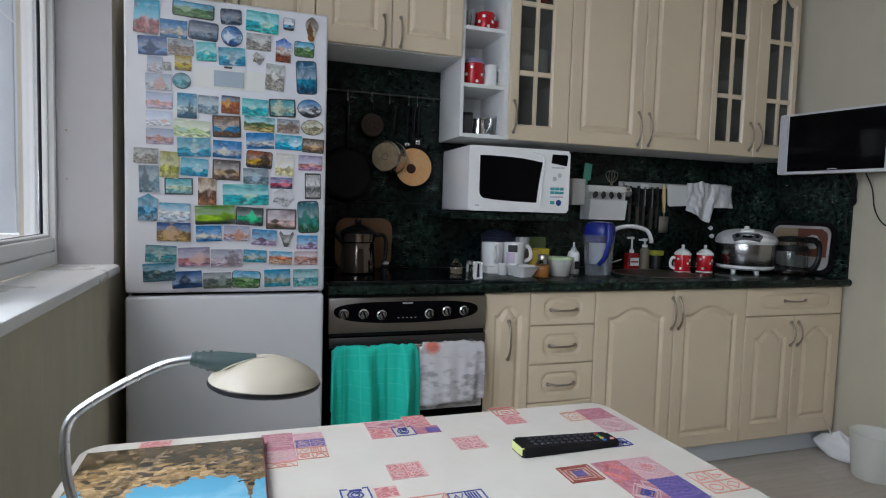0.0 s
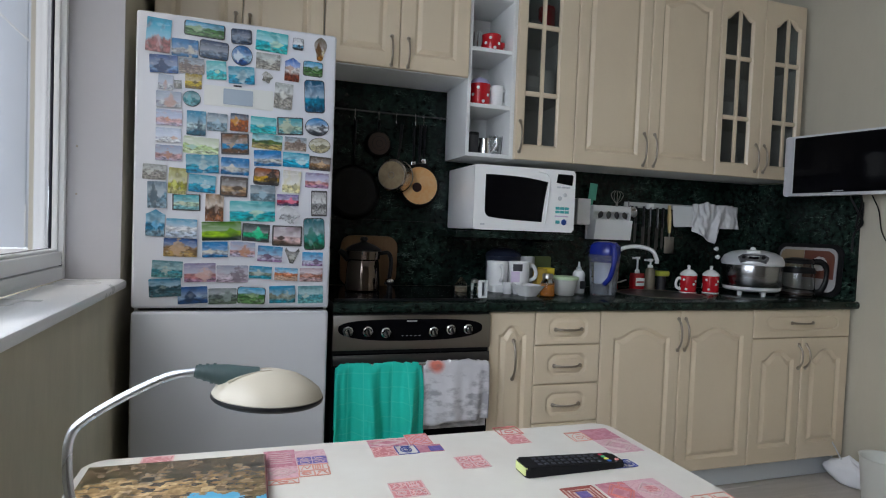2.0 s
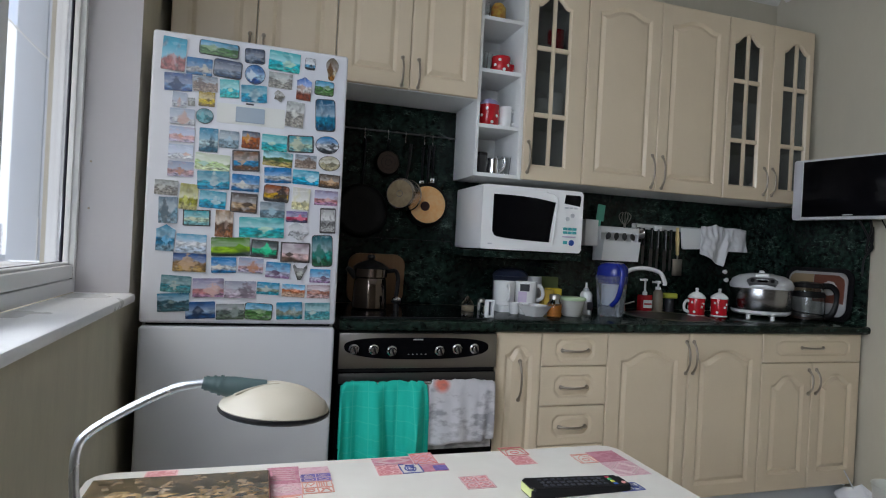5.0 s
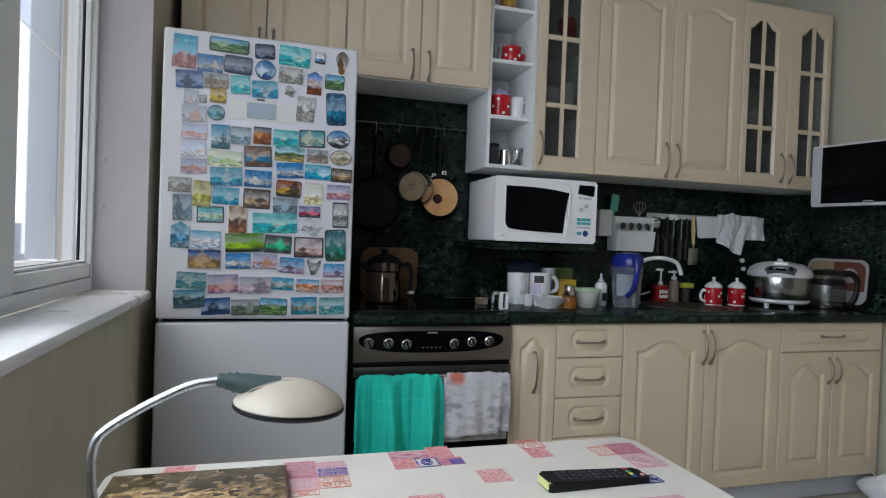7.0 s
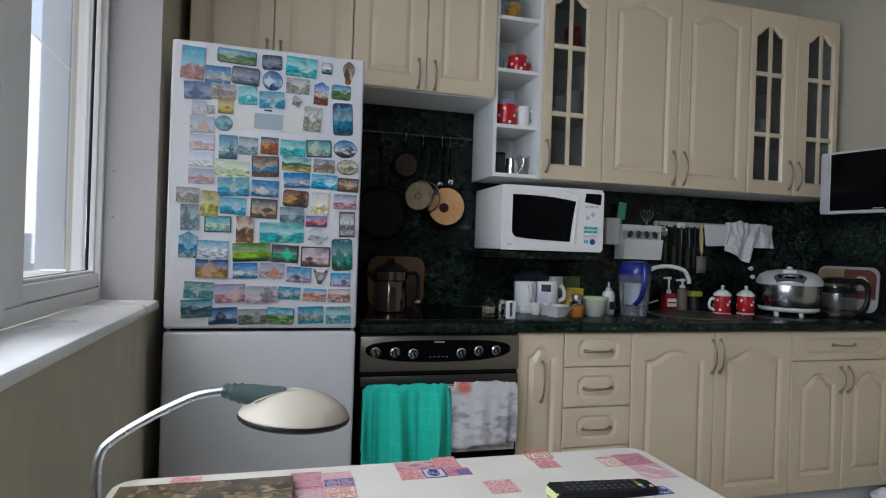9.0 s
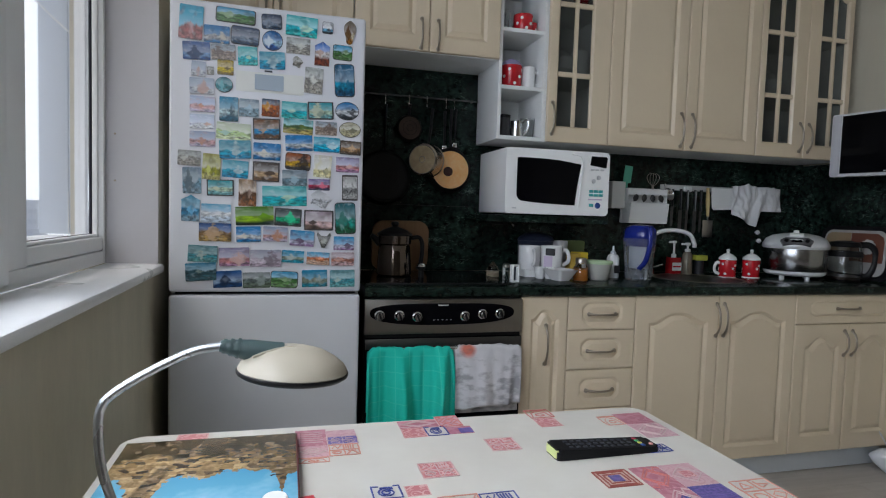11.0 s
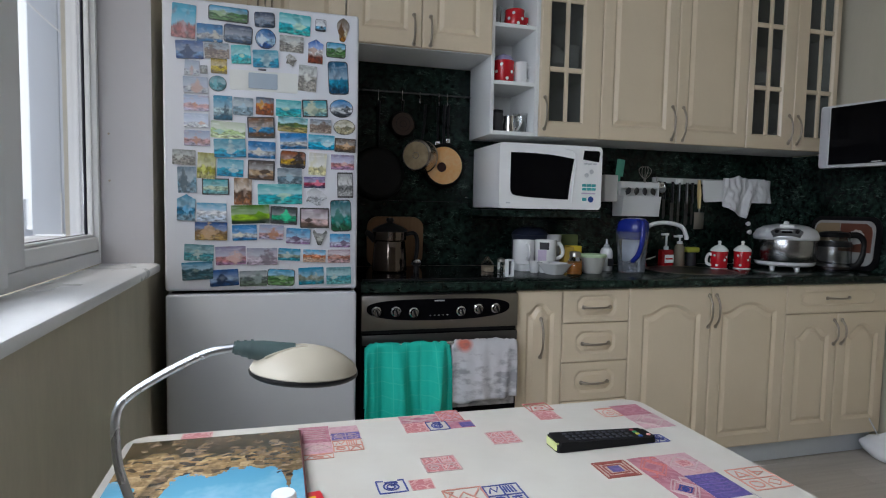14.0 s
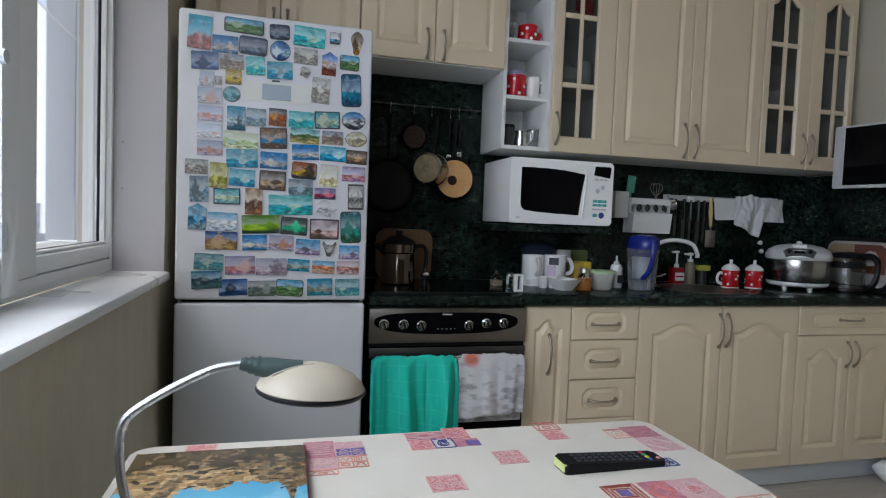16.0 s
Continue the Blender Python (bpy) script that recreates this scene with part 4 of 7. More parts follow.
def mug(name, label, x, y, z, r, h, mat, handle=0.0, group="", handle_mat=None):
    g = thing(name, label, "mug", (x, y, z), handle, group)
    part("cup", lathe([(0, 0), (r * 0.92, 0), (r * 0.97, 0.004), (r, h), (r * 0.985, h + 0.002), (r * 0.94, h), (r * 0.90, 0.008), (0, 0.006)], 30), mat, g)
    pts = [(r * 0.96, 0, h * 0.82), (r * 1.32, 0, h * 0.84), (r * 1.58, 0, h * 0.6), (r * 1.5, 0, h * 0.33), (r * 0.96, 0, h * 0.2)]
    part("handle", tube(spline(pts, 6), r * 0.12, 8, flat=1.5), handle_mat or mat, g)
    return g

stand = thing("drying_tray", "low white drying tray under the mugs", "tray", (0.885, 0.40, TOP))
part("tray", slab(rounded(0.27, 0.15, 0.02), 0.0, 0.030, "z", edge=0.004), WHITE, stand)
mz = TOP + 0.030
m1 = mug("mug", "large white mug with a faded print", 0.795, 0.39, mz, 0.050, 0.104, CERAMIC, 265)
m2 = mug("mug", "large white mug with a dark and lilac print", 0.892, 0.365, mz, 0.050, 0.106, CERAMIC, -12)
for k, (a0, a1, z0, z1, mt) in enumerate(((225, 275, 0.066, 0.098, INK), (215, 262, 0.012, 0.064, LAVENDER))):
    bm = bmesh.new()
    rows = []
    for i in range(9):
        a = radians(a0 + (a1 - a0) * i / 8)
        rows.append([bm.verts.new((0.0503 * math.cos(a), 0.0503 * math.sin(a), z)) for z in (z0, z1)])
    for p, q2 in zip(rows, rows[1:]):
        bm.faces.new((p[0], q2[0], q2[1], p[1]))
    part("printed_motif", bm, mt, m2, m=pose(0, 0, 0))
mug("mug", "pale grey mug behind the white mugs", 0.985, 0.47, TOP, 0.034, 0.155, plain("grey_glaze", (0.5, 0.5, 0.5), 0.3), 100)
sp = thing("enamel_pot", "slate blue enamel pot behind the mugs", "pot", (0.885, 0.53, TOP))
part("body", lathe([(0, 0), (0.075, 0), (0.082, 0.01), (0.085, 0.15), (0.088, 0.154), (0, 0.155)], 30), SLATE, sp)
part("lid", lathe([(0.088, 0.155), (0.08, 0.17), (0.05, 0.188), (0, 0.195)], 30), SLATE, sp)
for x, y in ((0.795, 0.27), (0.838, 0.265)):
    cup = thing("egg_cup", "small white porcelain cup on the worktop", "cup", (x, y, TOP), group="small white cups")
    part("cup", lathe([(0, 0), (0.017, 0), (0.019, 0.004), (0.024, 0.05), (0.022, 0.05), (0.017, 0.008), (0, 0.006)], 22), CERAMIC, cup)
bowl = thing("square_bowl", "small white square porcelain bowl", "bowl", (0.858, 0.20, TOP), 18)
b0 = bmesh.new()
levels = ((0.030, 0.0), (0.032, 0.004), (0.058, 0.046), (0.060, 0.048), (0.056, 0.047), (0.028, 0.008))
rings_b = [[b0.verts.new((a, b, z)) for a, b in rounded(2 * r, 2 * r, r * 0.35, 4)] for r, z in levels]
for a, b in zip(rings_b, rings_b[1:]):
    bridge(b0, a, b)
b0.faces.new(rings_b[0]); b0.faces.new(rings_b[-1])
part("bowl", b0, CERAMIC, bowl)
jar = thing("spice_jar", "small glass jar of orange spice with a steel lid", "jar", (0.945, 0.185, TOP))
part("glass", lathe([(0, 0), (0.029, 0), (0.031, 0.004), (0.031, 0.056), (0.022, 0.070), (0.022, 0.076), (0, 0.0765)], 26), CLEAR, jar)
part("spice", lathe([(0, 0.003), (0.0285, 0.003), (0.0285, 0.050), (0, 0.051)], 26), ORANGE, jar, "orange ground spice")
part("lid", lathe([(0.0235, 0.0765), (0.0235, 0.094), (0.021, 0.097), (0, 0.097)], 24), STEEL, jar)
tub = thing("food_tub", "translucent plastic tub with a pale green rim", "tub", (1.05, 0.22, TOP))
part("bowl", lathe([(0, 0), (0.036, 0), (0.042, 0.005), (0.056, 0.07), (0, 0.071)], 30), plain("milky_plastic", (0.50, 0.50, 0.46), 0.4), tub)
part("lid", lathe([(0.058, 0.071), (0.060, 0.074), (0.060, 0.082), (0.056, 0.085), (0, 0.086)], 30), PALEGREEN, tub, "pale green lid")
for x0, x1, z0, z1, y, mt, nm, lb in ((0.985, 1.035, 0, 0.105, 0.36, plain("ochre_card", (0.50, 0.33, 0.05), 0.6), "tea_box", "ochre paper box behind the jars"), (1.03, 1.095, 0, 0.108, 0.40, YELLOW, "tea_box", "yellow paper box behind the jars")):
    t = thing(nm, lb, "box", (x0, y, TOP))
    part("box", box(0, x1 - x0, 0, 0.05, z0, z1, 0.002), mt, t)
gt = thing("cutting_mat", "olive green plastic mat leaning behind the boxes", "cutting mat", (1.075, 0.565, TOP))
part("sheet", slab(rounded(0.17, 0.155, 0.01), -0.003, 0.003, "y"), LIME, gt, m=pose(0, 0, 0.0785, 3, 0, 0))
bt = thing("sauce_bottle", "white plastic bottle with a pointed cap", "bottle", (1.175, 0.315, TOP))
part("bottle", lathe([(0, 0), (0.026, 0), (0.028, 0.004), (0.028, 0.088), (0.022, 0.103), (0.012, 0.108), (0, 0.108)], 26), WHITE, bt)
part("cap", lathe([(0.013, 0.108), (0.013, 0.118), (0.006, 0.122), (0.004, 0.145), (0, 0.146)], 18), SILVER, bt)
part("label_patch", slab(rounded(0.028, 0.036, 0.003), -0.0292, -0.026, "y"), INK, bt, m=pose(0.006, 0, 0.04))
for x, y, hh, nm in ((0.60, 0.33, 0.07, "salt_shaker"),):
    s0 = thing(nm, "glass shaker with beige grains and a pointed top", "shaker", (x, y, TOP))
    part("glass", lathe([(0, 0), (0.026, 0), (0.028, 0.004), (0.027, 0.036), (0.010, 0.058), (0.003, 0.068), (0, 0.069)], 18), CLEAR, s0)
    part("grains", lathe([(0, 0.003), (0.025, 0.003), (0.025, 0.020), (0.018, 0.024), (0, 0.026)], 18), plain("beige_grains", (0.52, 0.42, 0.30), 0.8), s0)
s1 = thing("pepper_shaker", "small glass shaker with a steel top", "shaker", (0.628, 0.24, TOP))
part("glass", lathe([(0, 0), (0.016, 0), (0.016, 0.05), (0, 0.051)], 16), CLEAR, s1)
part("cap", lathe([(0.016, 0.051), (0.015, 0.062), (0.008, 0.068), (0, 0.069)], 16), STEEL, s1)
s2 = thing("matchbox_holder", "small white box standing on the worktop", "box", (0.62, 0.125, TOP), 12)
part("frame", frame_of(-0.017, 0.017, 0, 0.072, -0.012, 0.012, 0.008), WHITE, s2, m=pose(0, 0, 0, 0, 0, 90))
part("back", box(-0.015, 0.015, 0.006, 0.010, 0.004, 0.068), SLATE, s2)

# water filter jug
jug = thing("filter_jug", "clear water filter jug with a blue lid and handle", "jug", (1.250, 0.225, TOP), -86)
def oval_loft(levels, bm=None):
    own = bm or bmesh.new()
    rs = [[own.verts.new((x + a * math.cos(2 * math.pi * k / 28), b * math.sin(2 * math.pi * k / 28), z)) for k in range(28)] for x, a, b, z in levels]
    for p, q2 in zip(rs, rs[1:]):
        bridge(own, p, q2)
    own.faces.new(rs[0]); own.faces.new(rs[-1])
    return own
part("jug", oval_loft([(0, 0.060, 0.05, 0), (0, 0.064, 0.053, 0.006), (-0.004, 0.082, 0.062, 0.17), (-0.004, 0.084, 0.064, 0.185), (-0.004, 0.080, 0.060, 0.184), (0, 0.060, 0.049, 0.008)]), JUGPLASTIC, jug)
part("hopper", oval_loft([(0, 0.074, 0.056, 0.15), (-0.002, 0.083, 0.063, 0.19), (0, 0.080, 0.060, 0.225), (0.004, 0.06, 0.045, 0.242), (0.004, 0.02, 0.02, 0.246)]), BLUE, jug, "glossy blue lid")
part("filter", oval_loft([(-0.002, 0.040, 0.034, 0.055), (-0.002, 0.044, 0.038, 0.06), (-0.002, 0.047, 0.04, 0.148), (-0.002, 0.047, 0.04, 0.150)]), WHITE, jug, "white filter cartridge")
part("handle", tube(spline([(0.07, -0.02, 0.235), (0.10, -0.025, 0.22), (0.108, -0.03, 0.16), (0.09, -0.035, 0.09), (0.062, -0.045, 0.055)], 6), 0.012, 10, flat=0.7), BLUE, jug, "curved blue handle")

# sink, tap, soaps
sink = thing("sink", "round steel sink rim around a disc darkened for bowl shade", "sink", (1.60, 0.27, TOP))
part("rim", lathe([(0.20, 0.0), (0.205, 0.002), (0.200, 0.005), (0.190, 0.003), (0.188, 0.0012)], 40), STEEL, sink)
# flat disc on the worktop; the bowl's shade is put into its dark colour
part("bowl", lathe([(0.1885, 0.0014), (0.12, 0.0008), (0, 0.0006)], 40), plain("sink_shadow_steel", (0.05, 0.05, 0.05), 0.35, 0.9), sink)
tap = thing("tap", "white swan-neck kitchen tap", "tap", (1.49, 0.50, TOP))
part("base", lathe([(0, 0), (0.026, 0), (0.024, 0.02), (0.016, 0.04), (0, 0.042)], 22), CHROME, tap)
part("spout", tube(spline([(0, 0, 0.03), (0.0, 0, 0.15), (0.03, -0.01, 0.205), (0.10, -0.04, 0.222), (0.17, -0.07, 0.205), (0.195, -0.08, 0.16), (0.197, -0.08, 0.14)], 7), 0.0105, 12), CERAMIC, tap)
part("lever", tube([(0.02, 0, 0.03), (0.06, -0.03, 0.05)], 0.006, 8), CHROME, tap)
soap = thing("soap_bottle", "red washing-up liquid bottle with a pump", "bottle", (1.62, 0.485, TOP))
part("bottle", slab(rounded(0.07, 0.045, 0.012), 0, 0.085, "z", edge=0.008), plain("red_soap", (0.35, 0.008, 0.012), 0.15), soap)
part("label_patch", box(-0.022, 0.030, -0.0235, -0.0222, 0.02, 0.06), WHITE, soap, "white label with dark print")
part("print", box(-0.018, 0.026, -0.0242, -0.0236, 0.036, 0.044), RED, soap)
part("pump", lathe([(0.012, 0.085), (0.012, 0.10), (0.005, 0.105), (0.005, 0.155), (0.012, 0.158), (0.012, 0.168), (0, 0.169)], 14), WHITE, soap)
part("nozzle", box(-0.03, 0.01, -0.006, 0.006, 0.157, 0.167, 0.002), WHITE, soap)
pump = thing("soap_dispenser", "clear soap dispenser with a white pump", "bottle", (1.692, 0.475, TOP))
part("bottle", lathe([(0, 0), (0.026, 0), (0.027, 0.004), (0.024, 0.10), (0.014, 0.115), (0, 0.116)], 22), plain("amber_soap", (0.22, 0.19, 0.14), 0.15), pump)
part("pump", lathe([(0.014, 0.115), (0.014, 0.128), (0.005, 0.13), (0.005, 0.145), (0.014, 0.148), (0.014, 0.16), (0, 0.161)], 14), WHITE, pump)
part("nozzle", box(-0.035, 0.01, -0.007, 0.007, 0.148, 0.158, 0.002), WHITE, pump)
spg = thing("sponge", "yellow sponge on a dark bottle", "sponge", (1.772, 0.485, TOP))
part("holder", lathe([(0, 0), (0.024, 0), (0.022, 0.07), (0, 0.071)], 20), INK, spg)
part("pad", box(-0.035, 0.035, -0.022, 0.022, 0.071, 0.098, 0.006), plain("yellow_green_sponge", (0.48, 0.50, 0.06), 0.9, 0, 0.4), spg)

# spotted mugs with lids
def lidded(x, y, turn):
    g = mug("spotted_mug", "red mug with white dots and a white lid", x, y, TOP, 0.043, 0.092, RED, turn, "spotted red mugs", CERAMIC)
    g.scale = (0.92, 0.92, 0.94)
    part("lid", lathe([(0.044, 0.093), (0.046, 0.098), (0.040, 0.108), (0.022, 0.122), (0.008, 0.127), (0.007, 0.136), (0.010, 0.142), (0.006, 0.148), (0, 0.149)], 26), CERAMIC, g, "white domed lid")
    part("foot_ring", lathe([(0.040, 0.0), (0.0445, 0.001), (0.0445, 0.006), (0.041, 0.007)], 26), CERAMIC, g)
    for i in range(10):
        a, z = radians(36 * i + 18 * (i % 2) - turn), 0.022 + 0.022 * (i % 3) + 0.006 * (i % 2)
        part("dot", lathe([(0, 0.0016), (0.0062, 0.0014), (0.0075, -0.002)], 12), DOT, g, m=pose(0.0425 * math.cos(a), 0.0425 * math.sin(a), z) @ Euler((0, radians(90), a)).to_matrix().to_4x4())
    return g
lidded(1.815, 0.335, 165)
lidded(1.945, 0.325, 75)

# rice cooker
rc = thing("rice_cooker", "round steel and white multicooker", "multicooker", (2.155, 0.275, TOP), -44)
part("base", lathe([(0, 0.022), (0.120, 0.022), (0.132, 0.030), (0.136, 0.044), (0, 0.045)], 40), WHITE, rc)
part("body", lathe([(0.134, 0.044), (0.138, 0.05), (0.141, 0.15), (0.139, 0.156), (0, 0.157)], 40), plain("steel_shell", (0.34, 0.34, 0.35), 0.22, 1.0), rc, "brushed steel shell")
part("lid", lathe([(0.139, 0.150), (0.145, 0.158), (0.145, 0.172), (0.132, 0.197), (0.10, 0.216), (0.05, 0.226), (0, 0.228)], 40), plain("silver_lid", (0.68, 0.69, 0.71), 0.3, 0.2), rc, "pale silver lid")
part("vent", lathe([(0, 0.226), (0.014, 0.226), (0.011, 0.240), (0, 0.242)], 18), WHITE, rc)
part("control_panel", slab([(-0.056, 0.0), (0.056, 0.0), (0.068, 0.024), (0.048, 0.042), (-0.048, 0.042), (-0.068, 0.024)], -0.007, 0.03, "y"), plain("grey_panel", (0.10, 0.10, 0.11), 0.3), rc, "dark grey control panel", m=pose(0, -0.143, 0.172, -44, 0, 0))
part("display", box(-0.022, 0.022, -0.0088, -0.006, 0.012, 0.026), BLACKGLASS, rc, m=pose(0, -0.143, 0.172, -44, 0, 0))
for s in (-1, 1):
    part("knob", lathe([(0, 0), (0.010, 0), (0.009, 0.005), (0, 0.005)], 16), BLACK, rc, m=pose(0.043 * s, -0.143, 0.172, -44, 0, 0) @ pose(0, -0.007, 0.021, 90, 0, 0))
part("lid_handle", box(-0.030, 0.030, -0.105, -0.088, 0.208, 0.226, 0.004), WHITE, rc)
for a in (-60, -120, 60, 120):
    part("foot", lathe([(0, 0), (0.010, 0), (0.012, 0.023), (0, 0.0235)], 14), WHITE, rc, m=pose(0.105 * math.cos(radians(a)), 0.105 * math.sin(radians(a)), 0))

# coffee carafe
cf = thing("coffee_carafe", "glass coffee carafe with a black lid and handle", "carafe", (2.368, 0.195, TOP), -35)
cf.scale = (1.0, 1.0, 1.12)
part("glass", lathe([(0, 0), (0.070, 0), (0.077, 0.006), (0.080, 0.05), (0.078, 0.11), (0.068, 0.150), (0.066, 0.150), (0.076, 0.11), (0.077, 0.05), (0.072, 0.010), (0, 0.006)], 36), CLEAR, cf)
part("band", lathe([(0.0795, 0.108), (0.081, 0.110), (0.0745, 0.132), (0.073, 0.131)], 36), BLACK, cf)
part("lid", lathe([(0.069, 0.150), (0.071, 0.156), (0.062, 0.170), (0.03, 0.176), (0, 0.177)], 30), BLACK, cf)
part("handle", tube(spline([(0.062, 0, 0.160), (0.105, 0, 0.158), (0.130, 0, 0.125), (0.126, 0, 0.07), (0.105, 0, 0.03), (0.078, 0, 0.022)], 6), 0.010, 10, flat=1.4), BLACK, cf)
part("residue", lathe([(0, 0.007), (0.070, 0.009), (0.0745, 0.02), (0.074, 0.022), (0, 0.020)], 30), plain("coffee_residue", (0.05, 0.03, 0.02), 0.3), cf)

# serving tray in three colours leaning on the side splashback
tr = thing("serving_tray", "rounded tray in cream, rust and white with a black rim", "tray", (2.478, 0.243, TOP))
TRM = pose(0, 0, 0.004, 0, 4, 0)
part("rim", slab([(y, z + 0.135) for y, z in rounded(0.385, 0.265, 0.055, 8)], -0.004, 0.006, "x"), BLACK, tr, "black rim", m=TRM)
part("edge_band", slab([(y, z + 0.135) for y, z in rounded(0.335, 0.222, 0.045, 8)], -0.008, -0.0035, "x"), plain("tray_white", (0.38, 0.37, 0.36), 0.35), tr, m=TRM)
part("field", slab([(0.155, 0.135), (0.02, 0.135), (0.02, 0.232), (0.13, 0.232), (0.15, 0.222), (0.157, 0.20)], -0.010, -0.0075, "x"), plain("tray_cream", (0.30, 0.22, 0.13), 0.4), tr, "cream field", m=TRM)
part("field", slab([(0.016, 0.09), (0.016, 0.232), (-0.12, 0.232), (-0.148, 0.215), (-0.155, 0.19), (-0.155, 0.09)], -0.010, -0.0075, "x"), plain("tray_rust", (0.15, 0.05, 0.03), 0.4), tr, "rust field", m=TRM)
petals = bmesh.new()
for k in range(9):
    a = 2 * math.pi * k / 9
    slab([(-0.075 + 0.026 * math.cos(a) + 0.016 * math.cos(b * math.pi / 6), 0.165 + 0.024 * math.sin(a) + 0.014 * math.sin(b * math.pi / 6)) for b in range(12)], -0.0112 - 0.0001 * k, -0.0095, "x", petals)
slab([(-0.075 + 0.02 * math.cos(b * math.pi / 6), 0.165 + 0.018 * math.sin(b * math.pi / 6)) for b in range(12)], -0.0125, -0.0095, "x", petals)
part("flower", petals, plain("tray_flower", (0.50, 0.49, 0.47), 0.4), tr, "white flower print", m=TRM)

# ---------------------------------------------------------------- rail with utensils over the sink
RY = 0.578
wr = thing("magnetic_strip", "white wall strip holding knives and utensils", "knife strip", (0, 0, 0))
part("strip", box(1.60, 2.33, 0.590, 0.602, 1.290, 1.318, 0.003), plain("strip_grey", (0.50, 0.50, 0.49), 0.4), wr)
part("clip", box(1.735, 1.775, 0.575, 0.592, 1.285, 1.312, 0.003), WHITE, wr)
part("end_cap", box(2.315, 2.345, 0.580, 0.602, 1.284, 1.322, 0.004), WHITE, wr)
KNIFE = plain("dark_blade_steel", (0.10, 0.10, 0.10), 0.4, 1.0)
def caddy(x0, x1, z0, z1, zm, label):
    c = thing("cutlery_caddy", label, "cutlery holder", (x0, 0, 0))
    w = x1 - x0
    part("back", box(0, w, 0.588, 0.600, z0, z1, 0.002), WHITE, c)
    part("lower_box", slab([(0.596, z0), (0.520, z0), (0.505, zm), (0.588, zm)], 0.004, w - 0.004, "x"), WHITE, c)
    part("side", box(0, 0.004, 0.53, 0.598, zm, z1 - 0.004, 0.001), WHITE, c)
    part("side", box(w - 0.004, w, 0.53, 0.598, zm, z1 - 0.004, 0.001), WHITE, c)
    part("front_lip", box(0.002, w - 0.002, 0.528, 0.533, zm + 0.04, z1 - 0.006, 0.001), WHITE, c)
    for k in range(4):
        xx = w * (k + 0.7) / 4.6
        part("spoon", lathe([(0, -0.02), (0.013, -0.006), (0.015, 0.006), (0.008, 0.02), (0, 0.022)], 14, squash=0.4), KNIFE if k % 2 else INK, c, m=pose(xx, 0.517, zm + 0.022, 0, 30 - 20 * k, 0))
    return c
caddy(1.372, 1.597, 1.114, 1.292, 1.215, "white plastic cutlery holder with spoons on the wall")
c2 = thing("cutlery_caddy", "small white plastic holder beside the microwave", "cutlery holder", (1.285, 0, 0))
part("box", box(0, 0.075, 0.535, 0.598, 1.185, 1.318, 0.004), WHITE, c2)
sp2 = thing("spatula", "mint green plastic spatula standing in the holder", "spatula", (1.375, 0.56, 1.27), group="utensils by the sink")
part("blade", box(-0.022, 0.022, -0.003, 0.003, 0.045, 0.13, 0.003), MINT, sp2, m=pose(0, 0, 0, 0, 6, 0))
part("shaft", box(-0.007, 0.007, -0.004, 0.004, -0.05, 0.05, 0.002), MINT, sp2, m=pose(0, 0, 0, 0, 6, 0))
wh = thing("whisk", "wire whisk standing in the cutlery holder", "whisk", (1.53, 0.56, 1.30))
for k in range(5):
    s = (k - 2) * 0.012
    part("wire", tube(spline([(0.0, 0, 0), (s * 1.1, 0.004 * (k % 2), 0.025), (s * 1.5, 0, 0.052), (s * 0.6, 0, 0.07)], 4), 0.0013, 5), STEEL, wh)
part("grip", tube([(0, 0, -0.07), (0, 0, 0.01)], 0.006, 8), STEEL, wh)
lad = thing("ladle", "steel ladle hanging beside the cutlery holder", "ladle", (1.615, 0.56, 1.245))
part("bowl", lathe([(0, -0.016), (0.022, -0.010), (0.034, 0.006), (0.032, 0.006), (0.02, -0.007), (0, -0.012)], 22), CHROME, lad, m=pose(0, -0.01, 0.02, 70, 25, 0))
part("shaft", tube([(0.0, 0.01, 0.03), (0.0, 0.02, 0.075)], 0.004, 8), CHROME, lad)
def knife(x, z0, z1, hl, w, grip, label):
    k = thing("kitchen_knife", label, "knife", (x, RY, z1), group="knives on the strip")
    part("grip", tube([(0, 0, 0.01), (0, -0.002, -hl)], lambda t: 0.009 + 0.002 * math.sin(6 * t), 10, flat=0.6), grip, k)
    part("blade", slab([(-w / 2, -hl), (w / 2, -hl), (w / 2, z0 - z1 + w), (0, z0 - z1), (-w / 2, z0 - z1 + 0.01)], -0.001, 0.001, "y"), KNIFE, k)
knife(1.662, 1.10, 1.285, 0.08, 0.016, BLACK, "small knife with a black handle")
knife(1.712, 1.06, 1.288, 0.10, 0.020, BLACK, "kitchen knife with a black handle")
knife(1.752, 1.05, 1.283, 0.09, 0.014, KNIFE, "slim knife made of dark steel")
knife(1.800, 1.06, 1.285, 0.10, 0.022, KNIFE, "knife with a dull steel handle")
knife(1.835, 1.07, 1.286, 0.10, 0.014, BLACK, "narrow knife with a black handle")
tur = thing("fish_slice", "slotted slice with a yellow wooden handle", "spatula", (1.870, 0.572, 1.31), group="utensils by the sink")
part("grip", tube([(0, 0, 0.0), (0.004, 0, -0.07), (0.008, 0, -0.15)], lambda t: 0.009 + 0.005 * math.sin(math.pi * t), 10, flat=0.7), plain("pale_yellow_wood", (0.62, 0.46, 0.20), 0.5), tur)
part("blade", box(-0.022, 0.040, -0.002, 0.002, -0.26, -0.17, 0.002), STEEL, tur)
part("neck", tube([(0.008, 0, -0.145), (0.009, 0, -0.18)], 0.004, 8), STEEL, tur)
